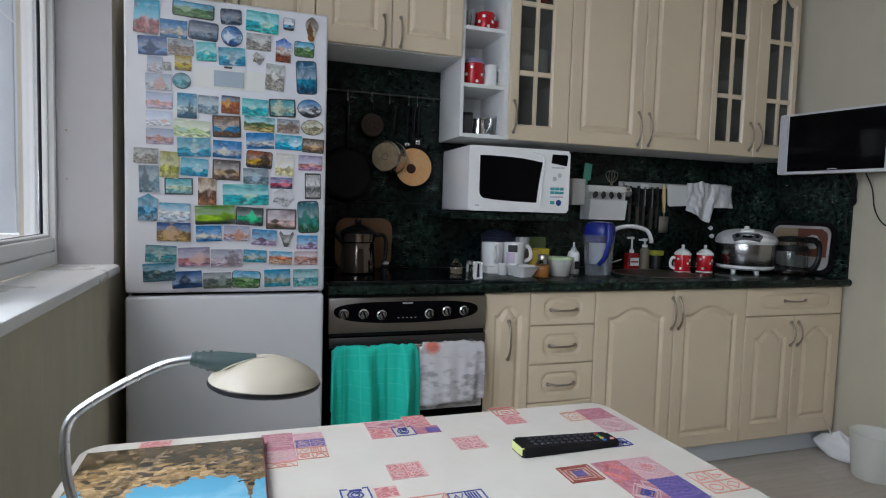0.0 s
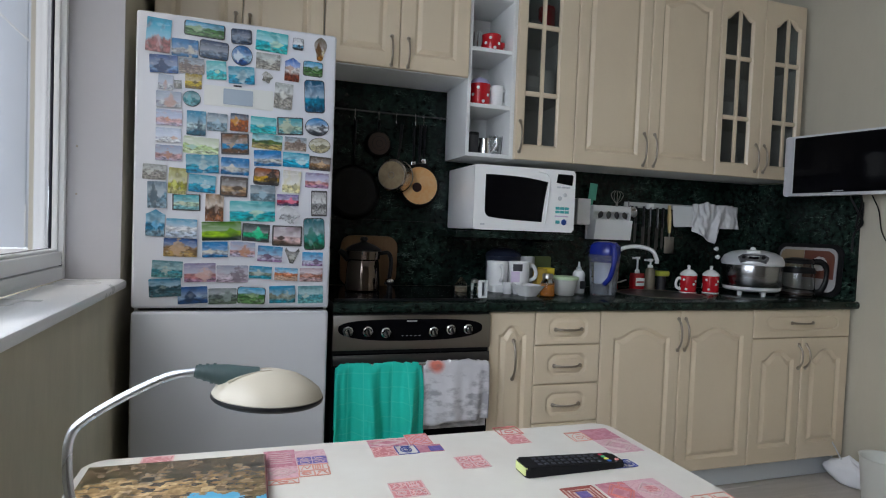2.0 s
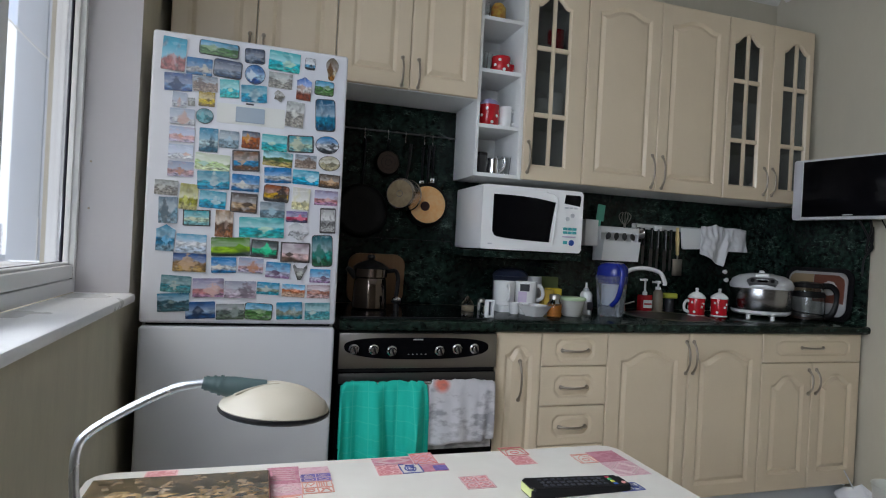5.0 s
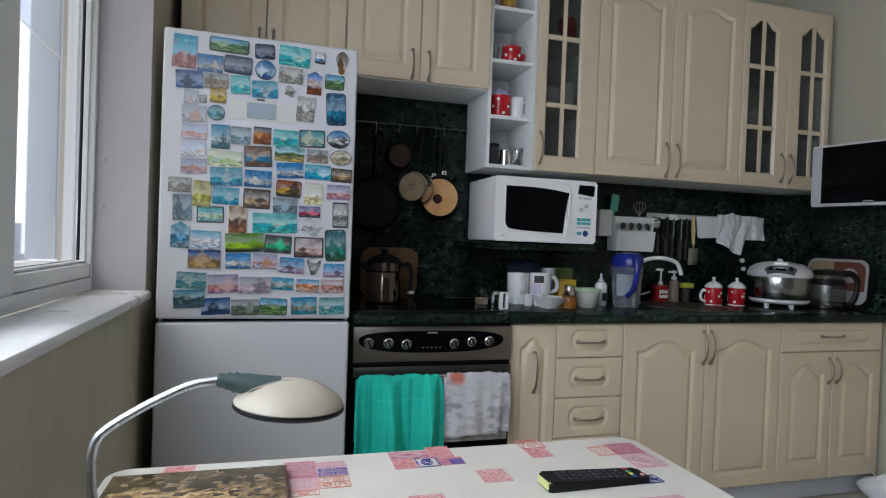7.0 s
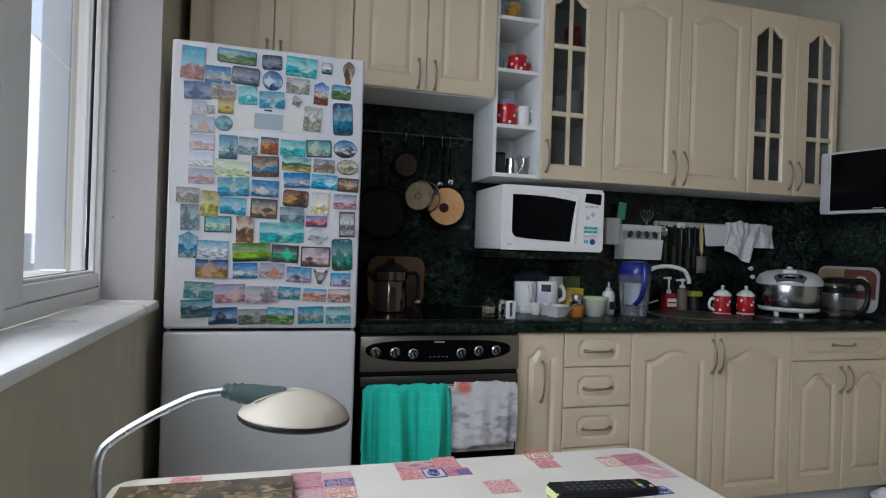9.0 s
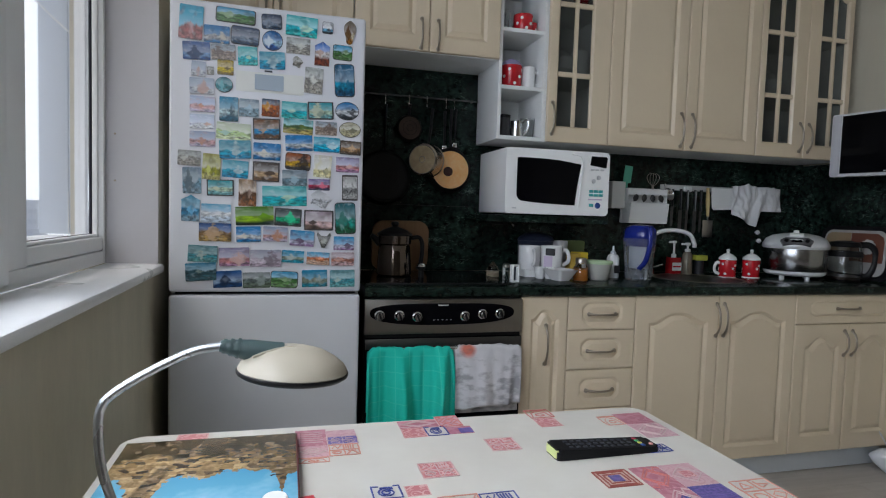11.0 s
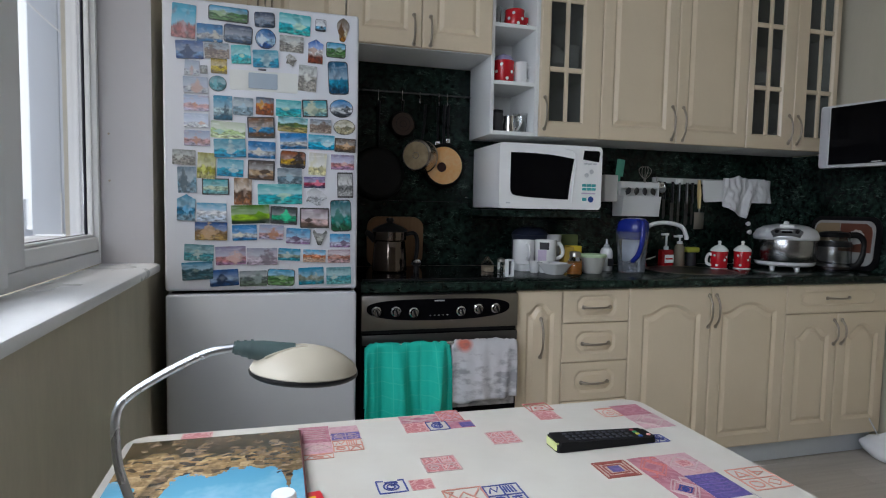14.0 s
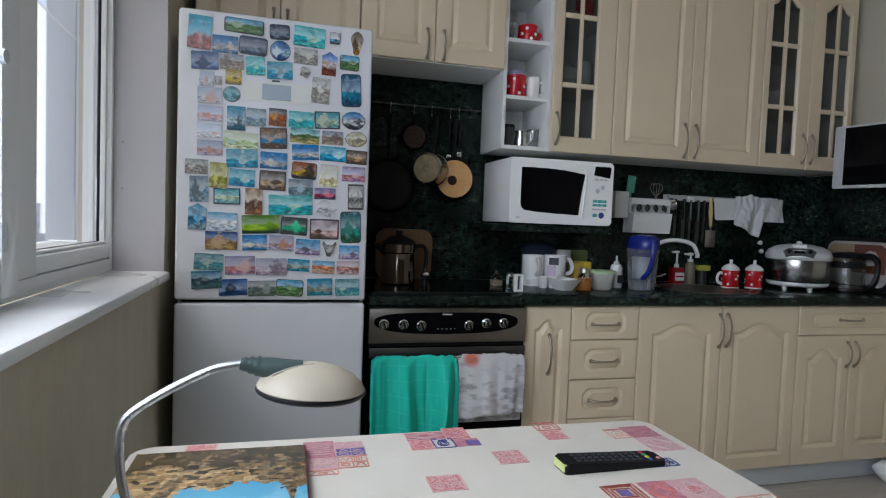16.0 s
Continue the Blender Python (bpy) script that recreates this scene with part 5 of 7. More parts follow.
pl = thing("plastic_board", "thin white plastic cutting board hanging on the strip", "cutting board", (1.905, 0.575, 1.195))
part("sheet", slab([(0.0, 0.008), (0.01, 0.0), (0.25, 0.012), (0.26, 0.115), (-0.012, 0.115)], -0.002, 0.003, "y"), WHITE, pl)

def rag(x0, x1, ztop):
    bm = bmesh.new()
    nx, nz, g = 72, 30, []
    for i in range(nx + 1):
        u = i / nx
        # a long pointed fall, a notch, then a squarer flap
        bottom = 0.150 + 0.065 * u / 0.48 if u < 0.48 else 0.215 - 0.085 * min(1.0, (u - 0.48) / 0.10)
        pleats = 1.0 if u < 0.55 else 0.45
        col = []
        for j in range(nz + 1):
            v = j / nz
            y = 0.556 - 0.011 * pleats * (0.5 * math.sin(u * 21 + v * 4 + 2 * noise.noise((u * 4, v * 2, 5))) + 1.7 * noise.noise((u * 7 + v, v * 1.6, 2.2)) + 0.8 * noise.noise((u * 17, v * 5, 9))) - 0.014 * v
            z = ztop + (0.014 * math.exp(-((u - 0.32) / 0.08) ** 2) + 0.006 * noise.noise((u * 12, 3, 1)) - 0.016 * max(0, u - 0.85) / 0.15) * (1 - v) - bottom * v
            col.append(bm.verts.new((x0 + (x1 - x0) * u + 0.004 * noise.noise((u * 3, v * 4, 7)), min(y, 0.572), z)))
        g.append(col)
    for i in range(nx):
        for j in range(nz):
            bm.faces.new((g[i][j], g[i + 1][j], g[i + 1][j + 1], g[i][j + 1]))
    ob = tagged(part("dish_cloth", bm, CLOTHWHITE, angle=180), "crumpled white dish cloth hung over the strip", "cloth")
    so = ob.modifiers.new("thickness", "SOLIDIFY")
    so.thickness = 0.002
rag(2.01, 2.318, 1.326)

hk = thing("wall_hook", "two small bright metal knobs on the splashback", "hook", (2.214, 0.601, 1.083))
for dx, dz in ((0.0, 0.0), (0.012, -0.046)):
    part("knob", lathe([(0.006, 0.0), (0.006, 0.008), (0.012, 0.012), (0.013, 0.018), (0.008, 0.024), (0, 0.025)], 16), CERAMIC, hk, m=pose(dx, 0, dz, 90, 0, 0))

# ---------------------------------------------------------------- television on the side wall
tv = thing("television", "small flat television with silver speakers on a wall arm", "television", (2.335, -0.025, 1.515), -78)
TW, TH = 0.52, 0.297
part("case", slab(rounded(TW, TH, 0.008), 0.045, 0.008, "y"), SILVER, tv)
part("frame", slab(rounded(TW, TH, 0.008), 0.010, 0.0, "y", edge=0.003), SILVER, tv)
part("screen", box(-TW / 2 + 0.048, TW / 2 - 0.048, -0.0035, 0.003, -TH / 2 + 0.014, TH / 2 - 0.010, 0.001), BLACKGLASS, tv, "black screen switched off")
for s in (-1, 1):
    part("speaker", box(s * (TW / 2 - 0.022) - 0.019, s * (TW / 2 - 0.022) + 0.019, -0.003, 0.003, -TH / 2 + 0.006, TH / 2 - 0.006, 0.002), plain("speaker_cloth", (0.50, 0.50, 0.53), 0.8, 0, 0.5), tv, "grey speaker strip")
part("badge", box(-0.022, 0.022, -0.005, -0.003, -TH / 2 + 0.018, -TH / 2 + 0.022), SILVER, tv)
part("arm", tube([(0.02, 0.04, -0.05), (0.04, 0.09, -0.06), (-0.04, 0.17, -0.06)], 0.014, 12), BLACK, tv)
part("wall_plate", box(-0.07, -0.01, 0.160, 0.176, -0.12, 0.0, 0.003), BLACK, tv)
cord = thing("television_cable", "black television cable looping along the wall", "cable")
part("cable", tube(spline([(2.44, 0.0, 1.37), (2.47, -0.02, 1.30), (2.495, -0.03, 1.24), (2.498, 0.01, 1.19), (2.496, 0.015, 1.10)], 6), 0.005, 7), BLACK, cord)
part("cable", tube(spline([(2.43, -0.06, 1.37), (2.47, -0.04, 1.33), (2.49, -0.01, 1.28), (2.497, 0.0, 1.22), (2.50, -0.02, 1.25), (2.49, -0.03, 1.34)], 6), 0.006, 7), BLACK, cord)
part("cable", tube(spline([(2.45, -0.10, 1.37), (2.50, -0.10, 1.30), (2.515, -0.11, 1.20), (2.515, -0.16, 1.13), (2.515, -0.26, 1.09), (2.515, -0.36, 1.10)], 6), 0.003, 6), BLACK, cord)

# ---------------------------------------------------------------- floor corner
bin_ = thing("waste_bin", "pale plastic waste bin on the floor", "bin", (2.395, -0.275, 0))
part("tub", lathe([(0, 0.0), (0.075, 0), (0.08, 0.005), (0.098, 0.20), (0.102, 0.205), (0.096, 0.203), (0.078, 0.01), (0, 0.008)], 36), plain("bin_plastic", (0.74, 0.75, 0.70), 0.45), bin_)
bagm = bmesh.new()
g = []
for i in range(25):
    a = 2 * math.pi * i / 24
    col = []
    for j in range(11):
        v = j / 10
        r = (0.085 * math.sin(math.pi * min(1, v * 0.9 + 0.12)) ** 0.6) * (1 + 0.25 * noise.noise((math.cos(a) * 2, math.sin(a) * 2, v * 4)))
        col.append(bagm.verts.new((r * math.cos(a) * 0.6, r * math.sin(a) * 1.3, 0.002 + 0.13 * v + 0.02 * v * noise.noise((a, v * 3, 1)))))
    g.append(col)
for i in range(24):
    for j in range(10):
        bagm.faces.new((g[i][j], g[i + 1][j], g[i + 1][j + 1], g[i][j + 1]))
bag = thing("plastic_bag", "crumpled white plastic bag by the skirting", "bag", (2.44, -0.075, 0))
part("sack", bagm, plain("bag_film", (0.88, 0.89, 0.92), 0.35, 0, 0.4), bag, angle=60)
part("loop", tube(spline([(0.01, 0.09, 0.10), (0.0, 0.11, 0.16), (-0.01, 0.08, 0.175), (-0.02, 0.02, 0.11)], 5), 0.008, 6, flat=0.4), plain("bag_loop", (0.80, 0.81, 0.84), 0.35), bag)

# ---------------------------------------------------------------- open shelf and glass cabinets
def tumbler(x, y, z, r, h):
    t = thing("drinking_glass", "clear drinking glass on a shelf", "glass", (x, y, z))
    part("glass", lathe([(0, 0), (r * 0.8, 0), (r, h), (r * 0.95, h), (r * 0.75, 0.006), (0, 0.006)], 20), CLEAR, t)
def spotted(x, y, z, r, h, turn=60):
    g = mug("spotted_mug", "red mug with white dots on the open shelf", x, y, z, r, h, RED, turn, "spotted red crockery")
    for i in range(12):
        a, zz = radians(30 * i - turn), h * (0.2 + 0.28 * (i % 3))
        part("dot", lathe([(0, 0.0016), (r * 0.16, 0.0014), (r * 0.19, -0.003)], 10), DOT, g, m=pose(r * 0.985 * math.cos(a), r * 0.985 * math.sin(a), zz) @ Euler((0, radians(90), a)).to_matrix().to_4x4())
tumbler(0.640, 0.42, 1.9305, 0.030, 0.095)
tumbler(0.660, 0.40, 1.9305, 0.024, 0.085)
spotted(0.722, 0.39, 1.9305, 0.042, 0.075, 100)
spotted(0.770, 0.40, 1.9305, 0.020, 0.05, 60)
can = thing("sugar_bowl", "red spotted sugar bowl with a lilac lid", "sugar bowl", (0.678, 0.40, 1.6885))
part("bowl", lathe([(0, 0), (0.042, 0), (0.047, 0.01), (0.048, 0.098), (0, 0.099)], 26), RED, can)
part("lid", lathe([(0.046, 0.099), (0.044, 0.108), (0.034, 0.120), (0.012, 0.123), (0.010, 0.130), (0, 0.132)], 26), plain("lilac_lid", (0.32, 0.30, 0.46), 0.4), can)
for i in range(12):
    a, zz = radians(30 * i), 0.018 + 0.030 * (i % 3)
    part("dot", lathe([(0, 0.0016), (0.0065, 0.0014), (0.008, -0.003)], 10), DOT, can, m=pose(0.0475 * math.cos(a), 0.0475 * math.sin(a), zz) @ Euler((0, radians(90), a)).to_matrix().to_4x4())
mug("mug", "plain white mug on the open shelf", 0.755, 0.39, 1.6885, 0.030, 0.095, CERAMIC, -10)
jr = thing("storage_jar", "dark jar with a black lid on the shelf", "jar", (0.652, 0.40, 1.4745))
part("jar", lathe([(0, 0), (0.026, 0), (0.028, 0.005), (0.028, 0.085), (0, 0.086)], 22), INK, jr)
part("lid", lathe([(0.029, 0.086), (0.029, 0.098), (0, 0.099)], 22), BLACK, jr)
tumbler(0.765, 0.40, 1.4745, 0.032, 0.09)
jb = thing("jug", "small steel milk jug on the shelf", "jug", (0.712, 0.40, 1.4745))
part("body", lathe([(0, 0), (0.028, 0), (0.032, 0.02), (0.026, 0.06), (0.029, 0.075), (0.026, 0.074), (0.023, 0.06), (0, 0.02)], 22), CHROME, jb)
part("handle", tube(spline([(0.02, -0.02, 0.07), (0.035, -0.04, 0.08), (0.04, -0.04, 0.04), (0.025, -0.02, 0.015)], 5), 0.005, 8), CHROME, jb)
jt = thing("storage_jar", "yellow and brown jar on the top shelf", "jar", (0.70, 0.40, 2.1605))
part("jar", lathe([(0, 0), (0.032, 0), (0.036, 0.01), (0.034, 0.07), (0.02, 0.09), (0, 0.091)], 22), material("tea_tin", (0.50, 0.36, 0.05), 0.4, color2=(0.25, 0.06, 0.02), amount=1.0, scale=30), jt)
tumbler(0.645, 0.42, 2.1605, 0.024, 0.09)
def crockery(x, y, z, kind):
    if kind == 0:
        t = thing("plate_stack", "stack of white plates inside the glass cabinet", "plates", (x, y, z))
        for k in range(6):
            part("plate", lathe([(0, 0), (0.045, 0), (0.075, 0.010), (0.074, 0.012), (0.044, 0.004), (0, 0.004)], 28), CERAMIC, t, m=pose(0, 0, 0.006 * k))
    elif kind == 1:
        t = thing("teapot", "white teapot inside the glass cabinet", "teapot", (x, y, z))
        part("body", lathe([(0, 0), (0.04, 0), (0.075, 0.04), (0.07, 0.09), (0.03, 0.125), (0.012, 0.135), (0.012, 0.15), (0, 0.152)], 26), CERAMIC, t)
        part("spout", tube(spline([(-0.06, 0, 0.04), (-0.10, 0, 0.07), (-0.115, 0, 0.11)], 5), lambda q2: 0.014 - 0.006 * q2, 10), CERAMIC, t)
    else:
        t = thing("tin", "red and white tin inside the glass cabinet", "tin", (x, y, z))
        part("can", lathe([(0, 0), (0.04, 0), (0.04, 0.13), (0.036, 0.135), (0, 0.135)], 24), RED if kind == 2 else CERAMIC, t)
for x, z, kd in ((0.92, 2.0605, 0), (1.02, 2.0605, 2), (0.93, 1.7605, 1), (1.03, 1.7605, 3), (0.92, 1.4745, 0), (2.02, 2.0605, 3), (2.10, 1.7605, 1), (2.25, 2.0605, 0), (2.32, 1.7605, 3), (2.05, 1.4745, 0), (2.30, 1.4745, 1)):
    crockery(x, 0.45, z, kd)

# ---------------------------------------------------------------- desk lamp
LAMPGREEN = plain("dark_green_plastic", (0.035, 0.06, 0.06), 0.4)
LAMPCREAM = material("cream_lacquer", (0.35, 0.315, 0.25), 0.38, amount=0.2, scale=6, bump=0.0)
TT = 0.7465
base_at = Vector((-0.375, -1.60, TT))
dl = thing("desk_lamp", "cream desk lamp on a bent chrome neck", "desk lamp", base_at)
part("base", lathe([(0, 0), (0.048, 0), (0.050, 0.005), (0.042, 0.015), (0.014, 0.022), (0, 0.023)], 32), LAMPCREAM, dl)
neck_pts = [(-0.375, -1.60, 0.766), (-0.380, -1.585, 0.82), (-0.398, -1.57, 0.875), (-0.409, -1.57, 0.915), (-0.4115, -1.57, 0.948), (-0.409, -1.57, 0.965), (-0.401, -1.57, 0.975), (-0.383, -1.57, 0.987), (-0.361, -1.57, 0.999), (-0.340, -1.57, 1.008), (-0.319, -1.57, 1.0115)]
part("neck", tube([p - base_at for p in spline(neck_pts, 6)], 0.0036, 14), plain("satin_chrome", (0.44, 0.45, 0.47), 0.28, 1.0), dl, "bent chrome tube")
col = tube([Vector(p) - base_at for p in ((-0.321, -1.57, 1.0115), (-0.310, -1.57, 1.0095), (-0.297, -1.57, 1.0070), (-0.284, -1.57, 1.006), (-0.270, -1.57, 1.006))], lambda t: 0.0050 + 0.0085 * min(t, 0.55) - 0.006 * max(0, t - 0.55), 16)
for k in range(3):
    tube([Vector((-0.319 + 0.0055 * k, -1.57, 1.0112 - 0.001 * k)) - base_at, Vector((-0.3165 + 0.0055 * k, -1.57, 1.0108 - 0.001 * k)) - base_at], 0.0062 + 0.0012 * k, 16, col)
part("collar", col, LAMPGREEN, dl, "ribbed dark green collar")
head_m = Matrix.Translation(Vector((-0.2625, -1.57, 0.988)) - base_at) @ pose(0, 0, 0, 0, 4, 0) @ Matrix.Scale(0.58, 4)
part("shade", lathe([(0.077, 0.0), (0.079, 0.004), (0.074, 0.013), (0.062, 0.022), (0.045, 0.031), (0.022, 0.037), (0, 0.039)], 44, squash=0.92), LAMPCREAM, dl, "smooth cream lacquered shade", m=head_m)
for s_ in (-1, 1):
    part("ridge", tube(spline([(-0.058 + 0.012 * k, s_ * (0.024 - 0.004 * k), 0.0245 + 0.0135 * (1 - (1 - k / 5) ** 2)) for k in range(6)], 4), 0.0016, 7), LAMPCREAM, dl, m=head_m)
part("rim", lathe([(0.070, -0.006), (0.075, -0.006), (0.0795, -0.003), (0.0805, 0.000), (0.0795, 0.003), (0.076, 0.002)], 44, squash=0.92), BLACK, dl, "dark rim", m=head_m)
part("diffuser", lathe([(0.0725, -0.0055), (0.06, -0.007), (0.03, -0.008), (0, -0.008)], 40, squash=0.92), WHITE, dl, m=head_m)

# ---------------------------------------------------------------- on the table
rm = thing("remote_control", "black remote control with coloured buttons", "remote control", (0.236, -1.238, TT), 1)
RT, RB = pose(0, 0, 0.0), pose(0, 0, -0.0019, 0, 2.5, 0)
RBODY = material("remote_plastic", (0.008, 0.008, 0.009), 0.55, amount=0.3, bump=0.03, spec=0.15)
bm = slab(rounded(0.184, 0.044, 0.006), 0.0, 0.0138, "z", edge=0.004)
for v in bm.verts:
    v.co.z *= 1.0 - 3.1 * v.co.x
part("body", bm, RBODY, rm, m=RT)
part("end_cap", slab([(x - 0.0905, y) for x, y in rounded(0.006, 0.036, 0.0025)], 0.003, 0.0150, "z"), plain("lime_cap", (0.50, 0.54, 0.22), 0.4), rm, "lime green end cap", m=RT)
RUB = plain("rubber_button", (0.030, 0.032, 0.042), 0.6)
for i in range(10):
    for j in range(3):
        part("button", box(-0.068 + 0.0125 * i, -0.061 + 0.0125 * i, -0.015 + 0.0115 * j, -0.009 + 0.0115 * j, 0.0150, 0.0172, 0.001), RUB, rm, m=RB)
for k, c in enumerate((plain("blue_button", (0.02, 0.08, 0.30)), plain("yellow_button", (0.55, 0.50, 0.08)), plain("green_button", (0.03, 0.28, 0.10)), plain("dark_red_button", (0.35, 0.02, 0.05)))):
    part("button", box(0.062, 0.069, -0.0165 + 0.009 * k, -0.0105 + 0.009 * k, 0.0150, 0.0174, 0.001), c, rm, "coloured button", m=RB)
part("power_button", lathe([(0, 0), (0.004, 0), (0.0035, 0.002), (0, 0.002)], 12), plain("pale_red_button", (0.55, 0.22, 0.20)), rm, m=RB @ pose(0.083, -0.010, 0.0153))

def book_cover():
    """A printed photo of a hill town: blue sky below a stepped edge of walls and towers, trees along the far side."""
    m = bpy.data.materials.new("photo_cover")
    m.use_nodes = True
    n, l = m.node_tree.nodes, m.node_tree.links
    b = n["Principled BSDF"]
    def calc(op, x, y=0.0, z=0.0):
        k = n.new("ShaderNodeMath"); k.operation = op
        for i, v in enumerate((x, y, z)):
            if isinstance(v, (int, float)):
                k.inputs[i].default_value = v
            else:
                l.new(v, k.inputs[i])
        return k.outputs[0]
    def span(v, lo, hi, t0=0.0, t1=1.0):
        k = n.new("ShaderNodeMapRange")
        for name, q in (("From Min", lo), ("From Max", hi), ("To Min", t0), ("To Max", t1)):
            k.inputs[name].default_value = q
        l.new(v, k.inputs["Value"])
        return k.outputs[0]
    def tones(v, stops, hard=False):
        k = n.new("ShaderNodeValToRGB")
        e = k.color_ramp.elements
        if hard:
            k.color_ramp.interpolation = "CONSTANT"
        e[0].position, e[0].color = stops[0][0], (*stops[0][1], 1)
        e[1].position, e[1].color = stops[-1][0], (*stops[-1][1], 1)
        for p, c in stops[1:-1]:
            e.new(p).color = (*c, 1)
        l.new(v, k.inputs["Fac"])
        return k.outputs[0]
    def blend(f, x, y, how="MIX"):
        k = n.new("ShaderNodeMix"); k.data_type, k.blend_type = "RGBA", how
        for side, v in (("Factor", f), ("A", x), ("B", y)):
            if isinstance(v, (int, float)):
                k.inputs[side].default_value = v
            else:
                l.new(v, k.inputs[side])
        return k.outputs["Result"]
    def grain(scale, detail):
        t = n.new("ShaderNodeTexNoise")
        t.inputs["Scale"].default_value, t.inputs["Detail"].default_value, t.inputs["Roughness"].default_value = scale, detail, 0.65
        l.new(co.outputs["Object"], t.inputs["Vector"])
        return t.outputs["Fac"]
    co, sep = n.new("ShaderNodeTexCoord"), n.new("ShaderNodeSeparateXYZ")
    l.new(co.outputs["Object"], sep.inputs[0])
    u, y = span(sep.outputs["X"], -0.126, 0.126), sep.outputs["Y"]
    # how far the town reaches into the sky across the cover
    reach = ((0.0, 0.03), (0.06, 0.02), (0.14, 0.10), (0.20, 0.32), (0.27, 0.28), (0.31, 0.06), (0.40, 0.02), (0.52, 0.03), (0.62, 0.0), (0.74, 0.01), (0.84, 0.05), (0.885, 0.08), (0.92, 0.24), (0.95, 0.07), (1.0, 0.05))
    edge = tones(u, [(p, (q + 0.05,) * 3) for p, q in reach])
    rough_edge = calc("ADD", edge, span(grain(55, 5), 0.3, 0.7, -0.05, 0.05))
    line = calc("MULTIPLY_ADD", rough_edge, -0.34, 0.052)
    land = span(calc("SUBTRACT", y, line), -0.0012, 0.0012)
    sky = tones(span(y, -0.17, 0.05), [(0.0, (0.40, 0.60, 0.70)), (0.5, (0.14, 0.42, 0.58)), (1.0, (0.08, 0.32, 0.50))])
    sky = blend(span(grain(9, 4), 0.5, 0.75, 0.0, 0.5), sky, tones(u, [(0.0, (0.55, 0.72, 0.80)), (1.0, (0.40, 0.62, 0.76))]))
    cells = n.new("ShaderNodeTexVoronoi"); cells.distance = "CHEBYCHEV"; cells.inputs["Scale"].default_value = 100
    tilt = n.new("ShaderNodeMapping"); tilt.inputs["Rotation"].default_value, tilt.inputs["Scale"].default_value = (0, 0, radians(8)), (0.75, 1.2, 1)
    l.new(co.outputs["Object"], tilt.inputs["Vector"]); l.new(tilt.outputs[0], cells.inputs["Vector"])
    pick = n.new("ShaderNodeSeparateColor"); l.new(cells.outputs["Color"], pick.inputs[0])
    walls = tones(pick.outputs[0], [(0.0, (0.09, 0.06, 0.035)), (0.14, (0.34, 0.22, 0.10)), (0.38, (0.58, 0.40, 0.20)), (0.68, (0.46, 0.30, 0.14)), (0.9, (0.15, 0.10, 0.055)), (1.0, (0.2, 0.2, 0.2))], True)
    woods = tones(calc("MULTIPLY_ADD", pick.outputs[1], 0.35, calc("MULTIPLY", grain(60, 7), 0.65)), [(0.30, (0.025, 0.022, 0.012)), (0.48, (0.10, 0.075, 0.035)), (0.60, (0.20, 0.13, 0.07)), (0.72, (0.36, 0.27, 0.18))])
    town = blend(span(calc("ADD", y, span(grain(14, 4), 0.3, 0.7, -0.03, 0.03)), 0.084, 0.104), walls, woods)
    shade = calc("MULTIPLY", span(calc("ABSOLUTE", calc("SUBTRACT", u, calc("MULTIPLY_ADD", y, 0.9, 0.235))), 0.05, 0.03), span(y, 0.08, 0.06))
    right = span(u, 0.70, 0.80, 0.0, 0.7)
    town = blend(calc("MAXIMUM", calc("MULTIPLY", shade, 0.75), right), town, woods)
    town = blend(0.6, town, tones(span(grain(90, 6), 0.36, 0.64), [(0.0, (0.18, 0.17, 0.15)), (1.0, (1.0, 1.0, 1.0))]), "MULTIPLY")
    l.new(blend(land, sky, town), b.inputs["Base Color"])
    b.inputs["Roughness"].default_value = 0.25
    return m
bk = thing("book", "closed book with a photo of a town under blue sky", "book", (-0.376, -1.264, TT), 0)
part("pages", box(-0.122, 0.122, -0.166, 0.162, 0.001, 0.009), plain("paper_edge", (0.62, 0.58, 0.50), 0.9), bk)
part("cover", box(-0.126, 0.126, -0.168, 0.165, 0.009, 0.0115, 0.0006), book_cover(), bk, "glossy photographic cover")
part("spine", box(0.124, 0.1285, -0.168, 0.165, 0.0, 0.0112, 0.001), plain("dark_red_spine", (0.10, 0.02, 0.02), 0.4), bk, "dark red spine")
pk = thing("packet", "red and yellow paper packet beside the book", "packet", (-0.232, -1.392, TT), 9)
part("packet", box(-0.010, 0.016, -0.09, 0.085, 0, 0.004, 0.001), plain("red_packet", (0.62, 0.02, 0.03), 0.35), pk)
part("stripe", box(-0.009, 0.006, 0.035, 0.07, 0.0038, 0.0048), plain("yellow_stripe", (0.80, 0.58, 0.03), 0.4), pk)
part("print", box(-0.006, 0.012, -0.03, 0.015, 0.0038, 0.0048), WHITE, pk)
vb = thing("pill_bottle", "small bottle with a white cap on the book", "bottle", (-0.278, -1.392, TT + 0.0115))
part("bottle", lathe([(0, 0), (0.013, 0), (0.0135, 0.003), (0.0135, 0.012), (0, 0.0125)], 24), plain("bottle_body", (0.55, 0.56, 0.58), 0.35), vb)
part("cap", lathe([(0.0142, 0.011), (0.0146, 0.013), (0.0146, 0.034), (0.013, 0.0365), (0, 0.037)], 28), WHITE, vb, "smooth white cap")

# ---------------------------------------------------------------- printed oilcloth
cloth = thing("tablecloth", "white oilcloth with red and blue stamp prints", "tablecloth", (-0.045, -1.42, 0.7422))
part("sheet", slab(rounded(0.948, 0.758, 0.03), 0.0, 0.0038, "z", edge=0.002), CLOTH, cloth)

